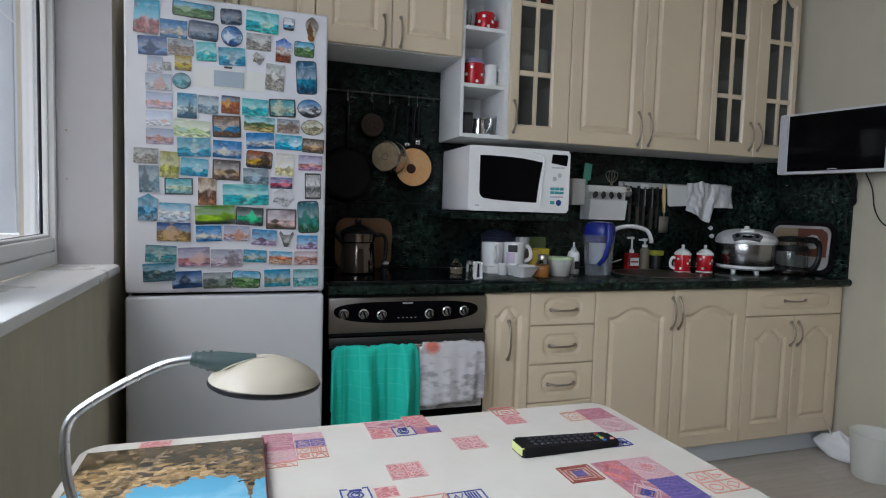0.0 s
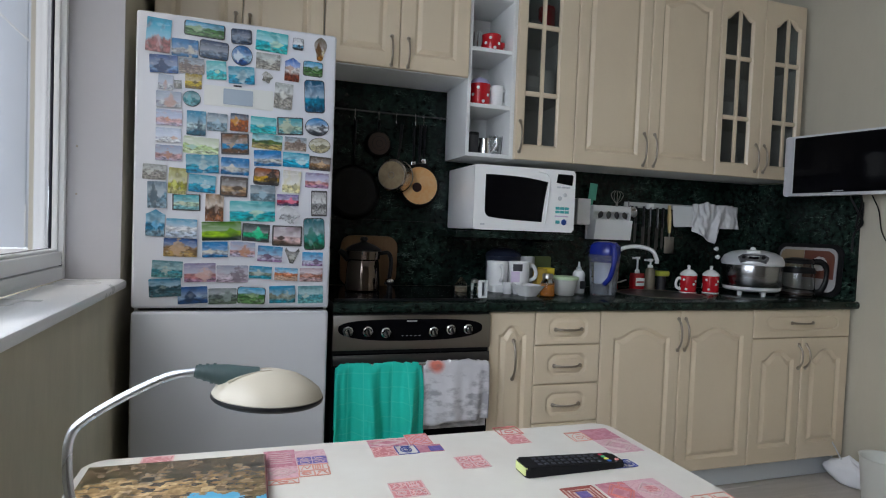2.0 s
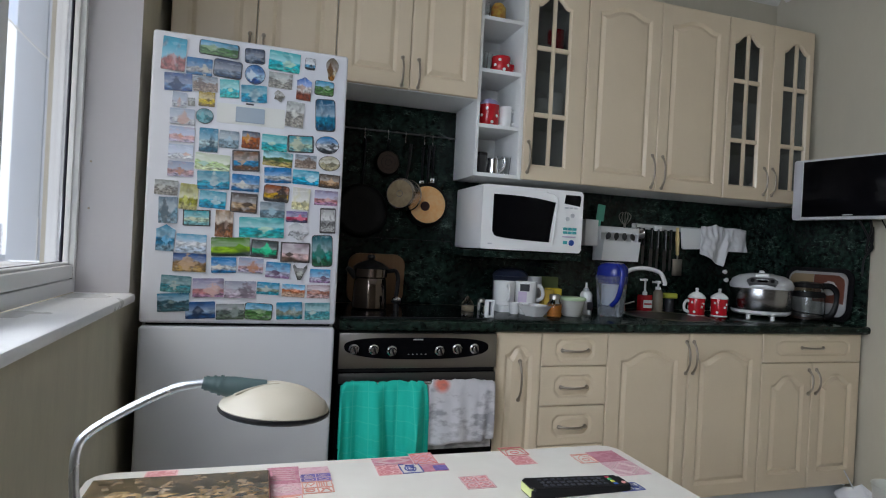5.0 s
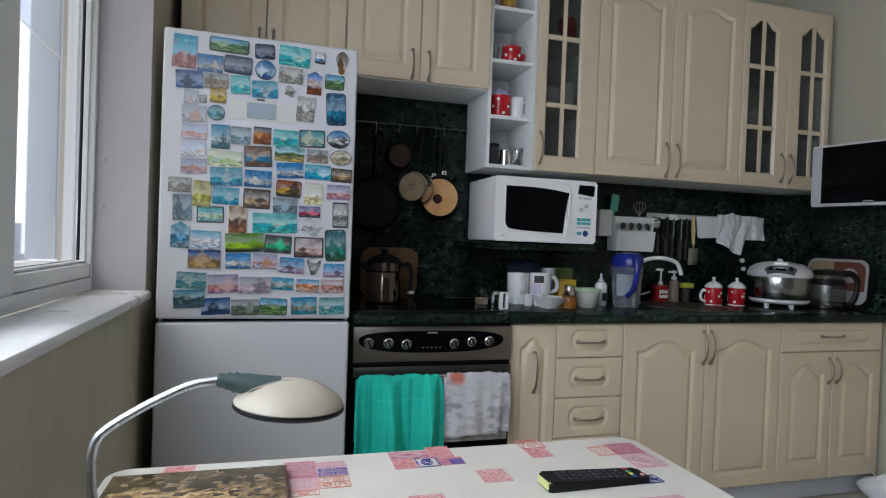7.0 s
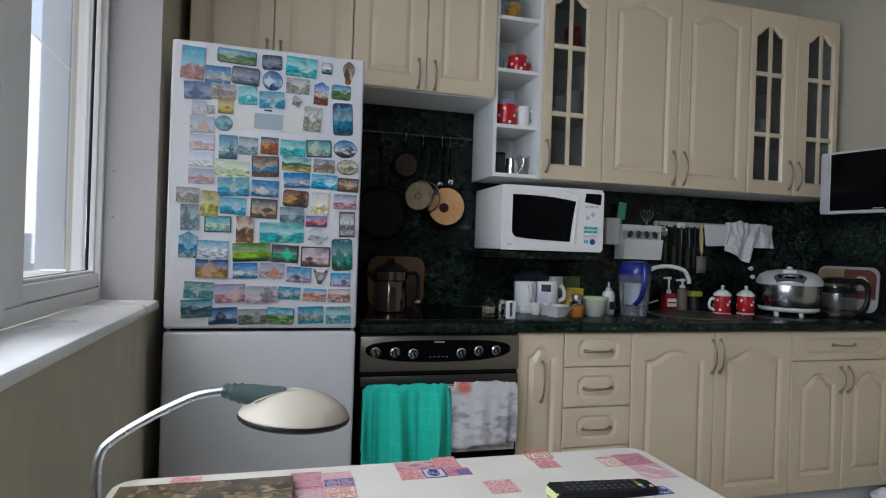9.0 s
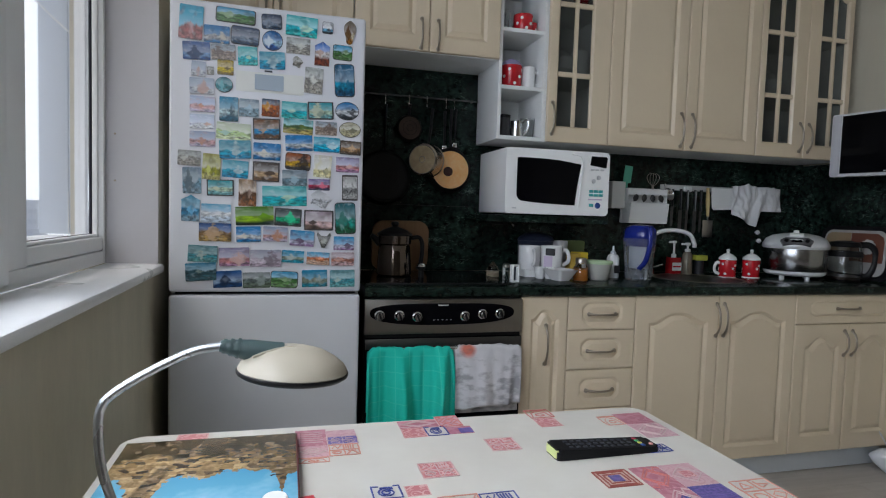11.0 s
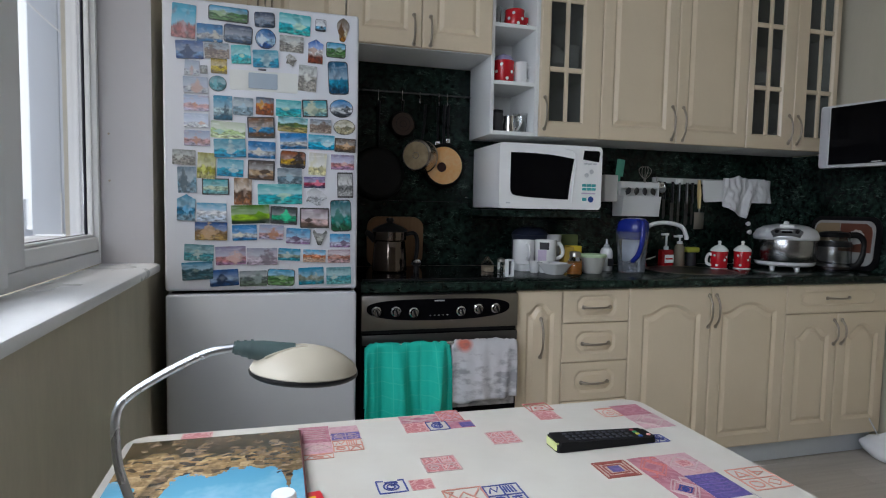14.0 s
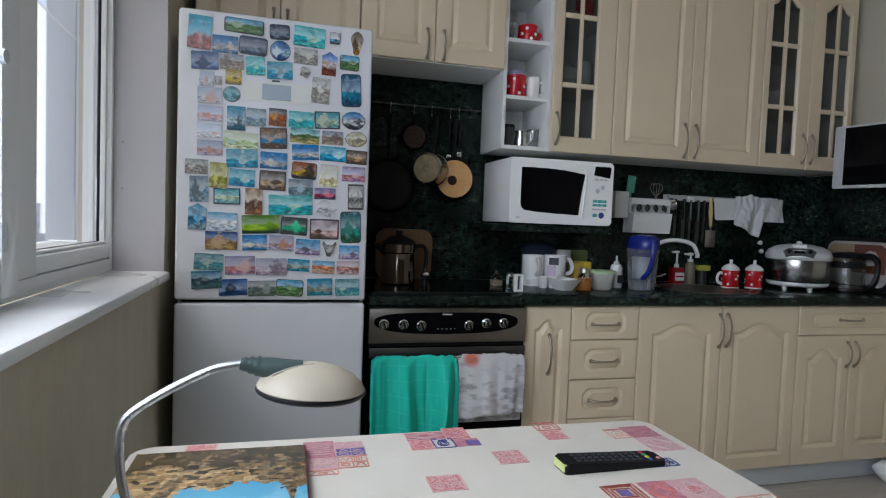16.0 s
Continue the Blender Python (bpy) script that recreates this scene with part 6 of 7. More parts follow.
def stamp(name, ground, line, scale, seed, border=True, depth=0.25, rings=0.0):
    """A block print: wobbly lines and rings over a ground colour, worn unevenly."""
    m = bpy.data.materials.new(name)
    m.use_nodes = True
    n, l = m.node_tree.nodes, m.node_tree.links
    b = n["Principled BSDF"]
    co = n.new("ShaderNodeTexCoord")
    mp = n.new("ShaderNodeMapping"); mp.inputs["Location"].default_value = (seed, seed * 0.7, 0)
    l.new(co.outputs["Object"], mp.inputs["Vector"])
    vo = n.new("ShaderNodeTexVoronoi"); vo.feature, vo.distance = "F1", "MINKOWSKI"; vo.inputs["Exponent"].default_value = 1.6; vo.inputs["Scale"].default_value = scale
    wz = n.new("ShaderNodeTexNoise"); wz.inputs["Scale"].default_value = 60
    l.new(mp.outputs[0], wz.inputs["Vector"])
    wa = n.new("ShaderNodeVectorMath"); wa.operation = "MULTIPLY_ADD"; wa.inputs[1].default_value = (0.014, 0.014, 0.014)
    l.new(wz.outputs["Color"], wa.inputs[0]); l.new(mp.outputs[0], wa.inputs[2]); l.new(wa.outputs[0], vo.inputs["Vector"])
    sn = n.new("ShaderNodeMath"); sn.operation = "MULTIPLY"; sn.inputs[1].default_value = 17.0
    l.new(vo.outputs["Distance"], sn.inputs[0])
    si = n.new("ShaderNodeMath"); si.operation = "SINE"
    l.new(sn.outputs[0], si.inputs[0])
    gt = n.new("ShaderNodeMath"); gt.operation = "GREATER_THAN"; gt.inputs[1].default_value = 0.35
    l.new(si.outputs[0], gt.inputs[0])
    if rings:
        ctr = n.new("ShaderNodeVectorMath"); ctr.operation = "MULTIPLY_ADD"
        ctr.inputs[1].default_value, ctr.inputs[2].default_value = (1, 1, 0), (-0.57, -0.57, 0)
        wg = n.new("ShaderNodeVectorMath"); wg.operation = "MULTIPLY_ADD"; wg.inputs[1].default_value = (0.14, 0.14, 0)
        l.new(wz.outputs["Color"], wg.inputs[0]); l.new(co.outputs["Generated"], wg.inputs[2]); l.new(wg.outputs[0], ctr.inputs[0])
        ab = n.new("ShaderNodeVectorMath"); ab.operation = "ABSOLUTE"; l.new(ctr.outputs[0], ab.inputs[0])
        sp = n.new("ShaderNodeSeparateXYZ"); l.new(ab.outputs[0], sp.inputs[0])
        sm = n.new("ShaderNodeMath"); sm.operation = "ADD"; l.new(sp.outputs[0], sm.inputs[0]); l.new(sp.outputs[1], sm.inputs[1])
        ln = n.new("ShaderNodeVectorMath"); ln.operation = "LENGTH"; l.new(ctr.outputs[0], ln.inputs[0])
        inf = n.new("ShaderNodeObjectInfo")
        mxd = n.new("ShaderNodeMix"); l.new(inf.outputs["Random"], mxd.inputs["Factor"]); l.new(ln.outputs["Value"], mxd.inputs["A"]); l.new(sm.outputs[0], mxd.inputs["B"])
        l.new(mxd.outputs["Result"], sn.inputs[0]); sn.inputs[1].default_value = rings
    sep = n.new("ShaderNodeSeparateXYZ"); l.new(co.outputs["Generated"], sep.inputs[0])
    ds = []
    for ax in ("X", "Y"):
        a = n.new("ShaderNodeMath"); a.operation = "PINGPONG"; a.inputs[1].default_value = 0.5
        l.new(sep.outputs[ax], a.inputs[0]); ds.append(a)
    mn = n.new("ShaderNodeMath"); mn.operation = "MINIMUM"
    l.new(ds[0].outputs[0], mn.inputs[0]); l.new(ds[1].outputs[0], mn.inputs[1])
    ed = n.new("ShaderNodeMath"); ed.operation = "LESS_THAN"; ed.inputs[1].default_value = 0.055 if border else 0.0
    l.new(mn.outputs[0], ed.inputs[0])
    mx = n.new("ShaderNodeMath"); mx.operation = "MAXIMUM"
    l.new(gt.outputs[0], mx.inputs[0]); l.new(ed.outputs[0], mx.inputs[1])
    we = n.new("ShaderNodeTexNoise"); we.inputs["Scale"].default_value = 55
    l.new(co.outputs["Object"], we.inputs["Vector"])
    wr_ = n.new("ShaderNodeMapRange"); wr_.inputs["From Min"].default_value, wr_.inputs["From Max"].default_value = 0.3, 0.6
    wr_.inputs["To Min"].default_value = depth
    l.new(we.outputs["Fac"], wr_.inputs["Value"])
    ml = n.new("ShaderNodeMath"); ml.operation = "MULTIPLY"
    l.new(mx.outputs[0], ml.inputs[0]); l.new(wr_.outputs[0], ml.inputs[1])
    mix = n.new("ShaderNodeMix"); mix.data_type = "RGBA"
    mix.inputs["A"].default_value, mix.inputs["B"].default_value = (*ground, 1), (*line, 1)
    l.new(ml.outputs[0], mix.inputs["Factor"]); l.new(mix.outputs["Result"], b.inputs["Base Color"])
    b.inputs["Roughness"].default_value = 0.42
    return m

BASE = (0.55, 0.53, 0.48)
STAMPS = {
    "red_fill": stamp("red_fill_print", (0.44, 0.15, 0.16), (0.60, 0.36, 0.34), 55, 1.1),
    "rose": stamp("rose_print", (0.36, 0.13, 0.17), (0.44, 0.20, 0.24), 30, 2.3, False),
    "pink": stamp("pink_print", (0.50, 0.31, 0.33), (0.44, 0.24, 0.27), 42, 3.1, False),
    "blue_fill": stamp("blue_fill_print", (0.085, 0.07, 0.24), (0.15, 0.11, 0.30), 50, 4.2, False),
    "brown": stamp("brown_line_print", (0.50, 0.38, 0.32), (0.42, 0.25, 0.20), 45, 5.0, False),
}
def print_patch(x0, x1, y0, y1, style, lift=0.0042):
    """One block print on the cloth, in metres of the room."""
    bm = bmesh.new()
    cx, cy = (x0 + x1) / 2, (y0 + y1) / 2
    pts = [(x - cx + 0.0012 * noise.noise((x * 90, y * 90, 1)), y - cy + 0.0012 * noise.noise((x * 70, y * 70, 5))) for x, y in ((x0, y0), (cx, y0), (x1, y0), (x1, cy), (x1, y1), (cx, y1), (x0, y1), (x0, cy))]
    slab(pts, lift - 0.0006, lift, "z", bm)
    part("print", bm, STAMPS[style], cloth, m=pose(cx + 0.045, cy + 1.42, 0))

INKS = {
    "red": plain("red_line_ink", (0.50, 0.15, 0.13), 0.45), "orange": plain("orange_line_ink", (0.56, 0.25, 0.19), 0.45),
    "blue": plain("blue_line_ink", (0.035, 0.055, 0.24), 0.45), "brown": plain("brown_line_ink", (0.27, 0.06, 0.045), 0.45),
    "violet": plain("violet_line_ink", (0.17, 0.12, 0.32), 0.45), "pale": plain("pale_line_ink", (0.50, 0.37, 0.36), 0.45),
}
FRAME = [[(0, 0), (1, 0.01), (1, 1), (0.01, 0.99), (0, 0)]]
def loop(cx, cy, rx, ry, n=14, a0=0.0, turns=1.0, shrink=0.0):
    return [(cx + rx * (1 - shrink * k / n) * math.cos(a0 + turns * 2 * math.pi * k / n), cy + ry * (1 - shrink * k / n) * math.sin(a0 + turns * 2 * math.pi * k / n)) for k in range(n + 1)]
DRAWN = {
    "cross_diamond": FRAME + [loop(0.5, 0.5, 0.42, 0.38, 4), loop(0.5, 0.5, 0.22, 0.20, 4), [(0.04, 0.04), (0.30, 0.30)], [(0.96, 0.96), (0.70, 0.70)], [(0.04, 0.96), (0.30, 0.70)], [(0.96, 0.04), (0.70, 0.30)], [(0.06, 0.7), (0.16, 0.84), (0.26, 0.9), (0.06, 0.92)]],
    "letters": FRAME + [[(0.5, 0), (0.5, 1)], [(0, 0.5), (1, 0.5)], loop(0.25, 0.27, 0.18, 0.16, 16, 0.5, 1.7, 0.6), [(0.1, 0.62), (0.2, 0.9), (0.3, 0.66), (0.42, 0.9)], [(0.58, 0.60), (0.58, 0.92)], [(0.66, 0.60), (0.66, 0.92)], [(0.74, 0.60), (0.74, 0.92)], [(0.83, 0.60), (0.83, 0.92)], [(0.58, 0.08), (0.75, 0.42), (0.92, 0.10)], [(0.62, 0.36), (0.90, 0.38)]],
    "spiral": [[(0.25, 0.98), (0, 1), (0.01, 0), (1, 0.02), (0.98, 1), (0.78, 0.97)], loop(0.5, 0.48, 0.34, 0.36, 26, 0.8, 2.2, 0.8), [(0.3, 0.86), (0.72, 0.88), (0.6, 0.6)]],
    "four": FRAME + [[(0.5, 0), (0.5, 1)], [(0, 0.5), (1, 0.5)], loop(0.25, 0.25, 0.15, 0.14), loop(0.75, 0.26, 0.17, 0.15, 4), [(0.1, 0.62), (0.24, 0.90), (0.40, 0.66), (0.1, 0.62)], [(0.6, 0.9), (0.62, 0.62), (0.88, 0.74), (0.64, 0.80)]],
    "nested": FRAME + [[(0.12, 0.12), (0.88, 0.12), (0.88, 0.88), (0.12, 0.88), (0.12, 0.12)], [(0.22, 0.24), (0.78, 0.24), (0.78, 0.76), (0.22, 0.76), (0.22, 0.24)], [(0.06, 0.06), (0.94, 0.06)], [(0.06, 0.94), (0.94, 0.94)]],
    "eye": [loop(0.5, 0.5, 0.44, 0.34, 4), loop(0.5, 0.5, 0.17, 0.15, 14), loop(0.5, 0.5, 0.10, 0.09, 12)],
    "rug": [loop(0.5, 0.5, 0.46, 0.42, 4), loop(0.5, 0.5, 0.36, 0.30, 4), [(0.03, 0.1), (0.2, 0.05), (0.3, 0.2)], [(0.97, 0.88), (0.8, 0.95), (0.7, 0.8)]],
    "rows": [[(0.05, 0.15 + 0.14 * k), (0.35, 0.17 + 0.14 * k), (0.62, 0.13 + 0.14 * k), (0.95, 0.16 + 0.14 * k)] for k in range(6)],
    "arch": FRAME + [[(0.1, 0.05), (0.2, 0.6), (0.5, 0.85), (0.8, 0.6), (0.9, 0.05)], loop(0.5, 0.35, 0.16, 0.15), [(0.05, 0.9), (0.95, 0.92)]],
}
def drawn(x0, x1, y0, y1, design, ink, width=0.0022, lift=0.0050):
    """Hand-drawn lines of one block print, each a thin wobbling stroke on the cloth."""
    bm = bmesh.new()
    cx, cy = (x0 + x1) / 2, (y0 + y1) / 2
    for line in DRAWN[design]:
        pts = [Vector((x0 + (x1 - x0) * a - cx, y0 + (y1 - y0) * b - cy, 0)) for a, b in line]
        fine = []
        for p, q in zip(pts, pts[1:]):
            k = max(1, int((q - p).length / 0.008))
            fine += [p.lerp(q, i / k) for i in range(k)]
        fine.append(pts[-1])
        fine = [p + Vector((noise.noise((p.x * 120 + x0 * 9, p.y * 120, 2)), noise.noise((p.x * 120, p.y * 120 + y0 * 9, 6)), 0)) * 0.0012 for p in fine]
        rows = []
        for i, p in enumerate(fine):
            d = (fine[min(i + 1, len(fine) - 1)] - fine[max(i - 1, 0)])
            side = Vector((-d.y, d.x, 0)).normalized() * width * (0.5 + 0.22 * noise.noise((p.x * 200, p.y * 200, 1)))
            rows.append([bm.verts.new((p.x + side.x, p.y + side.y, lift)), bm.verts.new((p.x - side.x, p.y - side.y, lift)),
                         bm.verts.new((p.x - side.x, p.y - side.y, lift - 0.0008)), bm.verts.new((p.x + side.x, p.y + side.y, lift - 0.0008))])
        for a, b in zip(rows, rows[1:]):
            bridge(bm, a, b)
        bm.faces.new(rows[0])
        bm.faces.new(rows[-1])
    part("print", bm, INKS[ink], cloth, m=pose(cx + 0.045, cy + 1.42, 0))

# far edge
print_patch(-0.071, 0.0, -1.080, -1.045, "rose"); print_patch(-0.071, -0.03, -1.124, -1.081, "red_fill"); drawn(-0.029, 0.008, -1.122, -1.082, "spiral", "blue")
drawn(-0.071, 0.0, -1.080, -1.045, "rug", "pale", 0.0018)
print_patch(0.001, 0.045, -1.085, -1.030, "pink"); drawn(0.003, 0.043, -1.083, -1.032, "cross_diamond", "red", 0.0016)
print_patch(0.009, 0.055, -1.120, -1.086, "rose"); print_patch(0.030, 0.054, -1.118, -1.096, "blue_fill", 0.0047)
drawn(0.183, 0.231, -1.070, -1.028, "arch", "red"); print_patch(0.183, 0.227, -1.117, -1.072, "red_fill")
print_patch(-0.438, -0.390, -1.075, -1.044, "red_fill")
# beside the book
print_patch(-0.250, -0.200, -1.130, -1.060, "rose"); drawn(-0.246, -0.204, -1.126, -1.064, "rows", "pale", 0.0014)
print_patch(-0.199, -0.150, -1.097, -1.068, "pink"); print_patch(-0.199, -0.150, -1.130, -1.098, "blue_fill"); drawn(-0.199, -0.150, -1.130, -1.098, "four", "pale", 0.001, 0.0049)
print_patch(-0.247, -0.200, -1.176, -1.131, "pink"); drawn(-0.247, -0.200, -1.176, -1.131, "eye", "pale")
drawn(-0.199, -0.152, -1.176, -1.133, "letters", "orange"); drawn(-0.247, -0.201, -1.196, -1.178, "arch", "orange", 0.0016)
# middle of the cloth
print_patch(0.059, 0.109, -1.204, -1.153, "red_fill"); drawn(0.059, 0.109, -1.204, -1.153, "four", "pale", 0.0012)
print_patch(-0.074, -0.020, -1.280, -1.229, "red_fill"); drawn(-0.074, -0.020, -1.280, -1.229, "letters", "pale", 0.0012)
drawn(-0.152, -0.113, -1.328, -1.292, "spiral", "blue"); print_patch(-0.107, -0.074, -1.328, -1.297, "red_fill")
drawn(-0.069, -0.014, -1.425, -1.338, "cross_diamond", "orange"); drawn(-0.012, 0.039, -1.398, -1.340, "letters", "blue")
# block by the edge
print_patch(0.177, 0.232, -1.358, -1.307, "brown"); drawn(0.177, 0.232, -1.358, -1.307, "nested", "brown"); print_patch(0.195, 0.214, -1.342, -1.323, "blue_fill", 0.0052)
print_patch(0.240, 0.290, -1.375, -1.304, "rose"); drawn(0.240, 0.290, -1.375, -1.304, "rug", "red")
print_patch(0.291, 0.348, -1.375, -1.304, "pink"); drawn(0.291, 0.348, -1.375, -1.304, "eye", "pale"); print_patch(0.309, 0.329, -1.350, -1.330, "red_fill", 0.0055)
print_patch(0.240, 0.290, -1.447, -1.376, "rose"); drawn(0.240, 0.290, -1.447, -1.376, "rug", "pale"); drawn(0.252, 0.278, -1.430, -1.395, "eye", "blue", 0.0022, 0.0054)
print_patch(0.291, 0.348, -1.447, -1.376, "blue_fill"); drawn(0.293, 0.346, -1.445, -1.378, "rows", "violet", 0.0012)
drawn(0.361, 0.425, -1.440, -1.375, "four", "orange"); print_patch(0.350, 0.410, -1.130, -1.075, "rose")
print_patch(0.348, 0.412, -1.198, -1.131, "pink"); drawn(0.348, 0.412, -1.198, -1.131, "rug", "pale"); drawn(0.310, 0.347, -1.130, -1.085, "arch", "orange", 0.0016)
drawn(0.310, 0.355, -1.258, -1.228, "letters", "blue", 0.0018)
# near side
drawn(0.106, 0.203, -1.530, -1.448, "nested", "red"); drawn(0.122, 0.187, -1.516, -1.462, "eye", "blue", 0.003); drawn(-0.20, -0.12, -1.60, -1.53, "cross_diamond", "orange")
drawn(0.30, 0.38, -1.62, -1.54, "letters", "blue"); print_patch(0.01, 0.07, -1.66, -1.60, "rose")
# crease shown only by a thin dark strip; the sheet stays flat
part("crease", box(0.395, 0.396, -0.12, -0.02, 0.0037, 0.0042), plain("grey_crease_strip", (0.30, 0.29, 0.33), 0.6), cloth)

# ---------------------------------------------------------------- fridge panel and souvenir magnets
FY = -0.106
part("panel_field", slab([(x + 0.296, z + 1.5235) for x, z in rounded(0.206, 0.062, 0.004)], -0.0015, 0.002, "y"), plain("panel_cream", (0.62, 0.625, 0.585), 0.35), fr, "cream control strip")
part("display", slab([(x + 0.293, z + 1.524) for x, z in rounded(0.088, 0.048, 0.003)], -0.004, 0.0, "y"), plain("grey_display", (0.32, 0.38, 0.44), 0.25), fr, "grey display window")
part("badge", box(0.278, 0.302, -0.003, 0.0, 1.557, 1.562, 0.001), INK, fr)

def picture(name, top, mid, low, horizon=0.5, rough=0.3, busy=5.0, jag=0.35, accent=None):
    """A small printed landscape: a sky that pales downwards, a ridge, a foreground, one motif."""
    m = bpy.data.materials.new(name)
    m.use_nodes = True
    n, l = m.node_tree.nodes, m.node_tree.links
    b = n["Principled BSDF"]
    def calc(op, x, y=0.0, z=None):
        k = n.new("ShaderNodeMath"); k.operation = op
        for i, v in enumerate((x, y, z)):
            if v is None:
                continue
            if isinstance(v, (int, float)):
                k.inputs[i].default_value = v
            else:
                l.new(v, k.inputs[i])
        return k.outputs[0]
    def ramp(v, lo, hi, t0=0.0, t1=1.0):
        k = n.new("ShaderNodeMapRange")
        k.inputs["From Min"].default_value, k.inputs["From Max"].default_value = lo, hi
        k.inputs["To Min"].default_value, k.inputs["To Max"].default_value = t0, t1
        l.new(v, k.inputs["Value"])
        return k.outputs[0]
    def blend(f, x, y, how="MIX"):
        k = n.new("ShaderNodeMix"); k.data_type, k.blend_type = "RGBA", how
        for s, v in (("Factor", f), ("A", x), ("B", y)):
            if isinstance(v, tuple):
                k.inputs[s].default_value = (*v, 1)
            elif isinstance(v, (int, float)):
                k.inputs[s].default_value = v
            else:
                l.new(v, k.inputs[s])
        return k.outputs["Result"]
    co, info = n.new("ShaderNodeTexCoord"), n.new("ShaderNodeObjectInfo")
    sep = n.new("ShaderNodeSeparateXYZ"); l.new(co.outputs["Generated"], sep.inputs[0])
    rnd, u, v = info.outputs["Random"], sep.outputs["X"], sep.outputs["Z"]
    seed = calc("MULTIPLY", rnd, 53.0)
    # half of the prints show a skyline of blocks, the others a soft ridge
    blocks = calc("DIVIDE", calc("FLOOR", calc("MULTIPLY", u, 13.0)), 13.0)
    town = calc("GREATER_THAN", calc("FRACT", calc("MULTIPLY", rnd, 43.0)), 0.5)
    skyline = calc("ADD", u, calc("MULTIPLY", town, calc("SUBTRACT", blocks, u)))
    def field(scale, detail, sx, sz, shift, stepped=False):
        c = n.new("ShaderNodeCombineXYZ")
        l.new(calc("MULTIPLY_ADD", skyline if stepped else u, sx, seed), c.inputs["X"])
        l.new(calc("MULTIPLY_ADD", v, sz, shift), c.inputs["Z"])
        t = n.new("ShaderNodeTexNoise"); t.inputs["Scale"].default_value = scale; t.inputs["Detail"].default_value = detail
        l.new(c.outputs[0], t.inputs["Vector"])
        return t.outputs["Fac"]
    ridge = calc("MULTIPLY_ADD", calc("SUBTRACT", field(busy * 0.5, 3.0, 1.0, 0.0, 0.0, True), 0.5), calc("MULTIPLY", calc("FRACT", calc("MULTIPLY", rnd, 29.0)), jag * 2.6), horizon)
    front = calc("MULTIPLY_ADD", calc("SUBTRACT", field(busy * 0.4, 2.0, 1.0, 0.0, 7.0), 0.5), jag * 1.5, horizon - 0.26)
    pale = tuple(min(0.85, c * 0.55 + 0.32) for c in top)
    deep = tuple(c * 0.62 for c in top)
    sky = blend(ramp(v, horizon, 0.95), pale, deep)
    sky = blend(ramp(field(busy * 0.6, 3.0, 0.8, 2.2, 3.0), 0.54, 0.68, 0.0, 0.65), sky, pale)
    texture = field(busy * 1.1, 2.0, 1.0, 1.4, 11.0)
    land = blend(ramp(texture, 0.34, 0.66), tuple(c * 0.38 for c in mid), tuple(min(0.9, c * 1.3) for c in mid))
    fore = blend(ramp(texture, 0.36, 0.64), tuple(c * 0.25 for c in low), tuple(min(0.9, c * 1.2) for c in low))
    col = blend(ramp(calc("SUBTRACT", ridge, v), -0.04, 0.05), sky, land)
    col = blend(ramp(calc("SUBTRACT", front, v), -0.07, 0.08), col, fore)
    # the motif: one lopsided light or dark shape on the ridge
    ac = accent or (tuple(min(0.9, c * 1.6 + 0.15) for c in mid) if sum(mid) < 0.9 else tuple(c * 0.3 for c in low))
    cx = calc("MULTIPLY_ADD", calc("FRACT", calc("MULTIPLY", rnd, 17.0)), 0.5, 0.25)
    du = calc("ABSOLUTE", calc("SUBTRACT", u, cx))
    dv = calc("ABSOLUTE", calc("SUBTRACT", v, calc("SUBTRACT", horizon, 0.08)))
    wob = calc("SUBTRACT", field(busy, 2.0, 1.0, 1.0, 21.0), 0.5)
    shape = calc("ADD", calc("ADD", calc("MULTIPLY", du, 1.0), calc("MULTIPLY", dv, calc("MULTIPLY_ADD", rnd, 1.2, 0.35))), calc("MULTIPLY", wob, 0.5))
    col = blend(ramp(calc("SUBTRACT", shape, calc("MULTIPLY", calc("FRACT", calc("MULTIPLY", rnd, 71.0)), 0.16)), 0.16, 0.08, 0.0, 0.9), col, ac)
    # darker vignette corner and a light patch of print
    col = blend(ramp(field(busy * 0.55, 1.0, 1.0, 1.0, 33.0), 0.50, 0.66, 0.0, 0.5), col, tuple((0.85 if sum(low) > 1.8 else 0.30) * min(c, e) + 0.008 for c, e in zip(low, mid)))
    col = blend(ramp(field(busy * 0.75, 1.0, 1.3, 1.0, 41.0), 0.58, 0.72, 0.0, 0.22), col, (0.78, 0.80, 0.82))
    hs = n.new("ShaderNodeHueSaturation")
    hs.inputs["Saturation"].default_value = 1.35
    l.new(ramp(rnd, 0.0, 1.0, 0.66, 1.0), hs.inputs["Value"])
    l.new(col, hs.inputs["Color"]); l.new(hs.outputs[0], b.inputs["Base Color"])
    b.inputs["Roughness"].default_value = rough
    return m

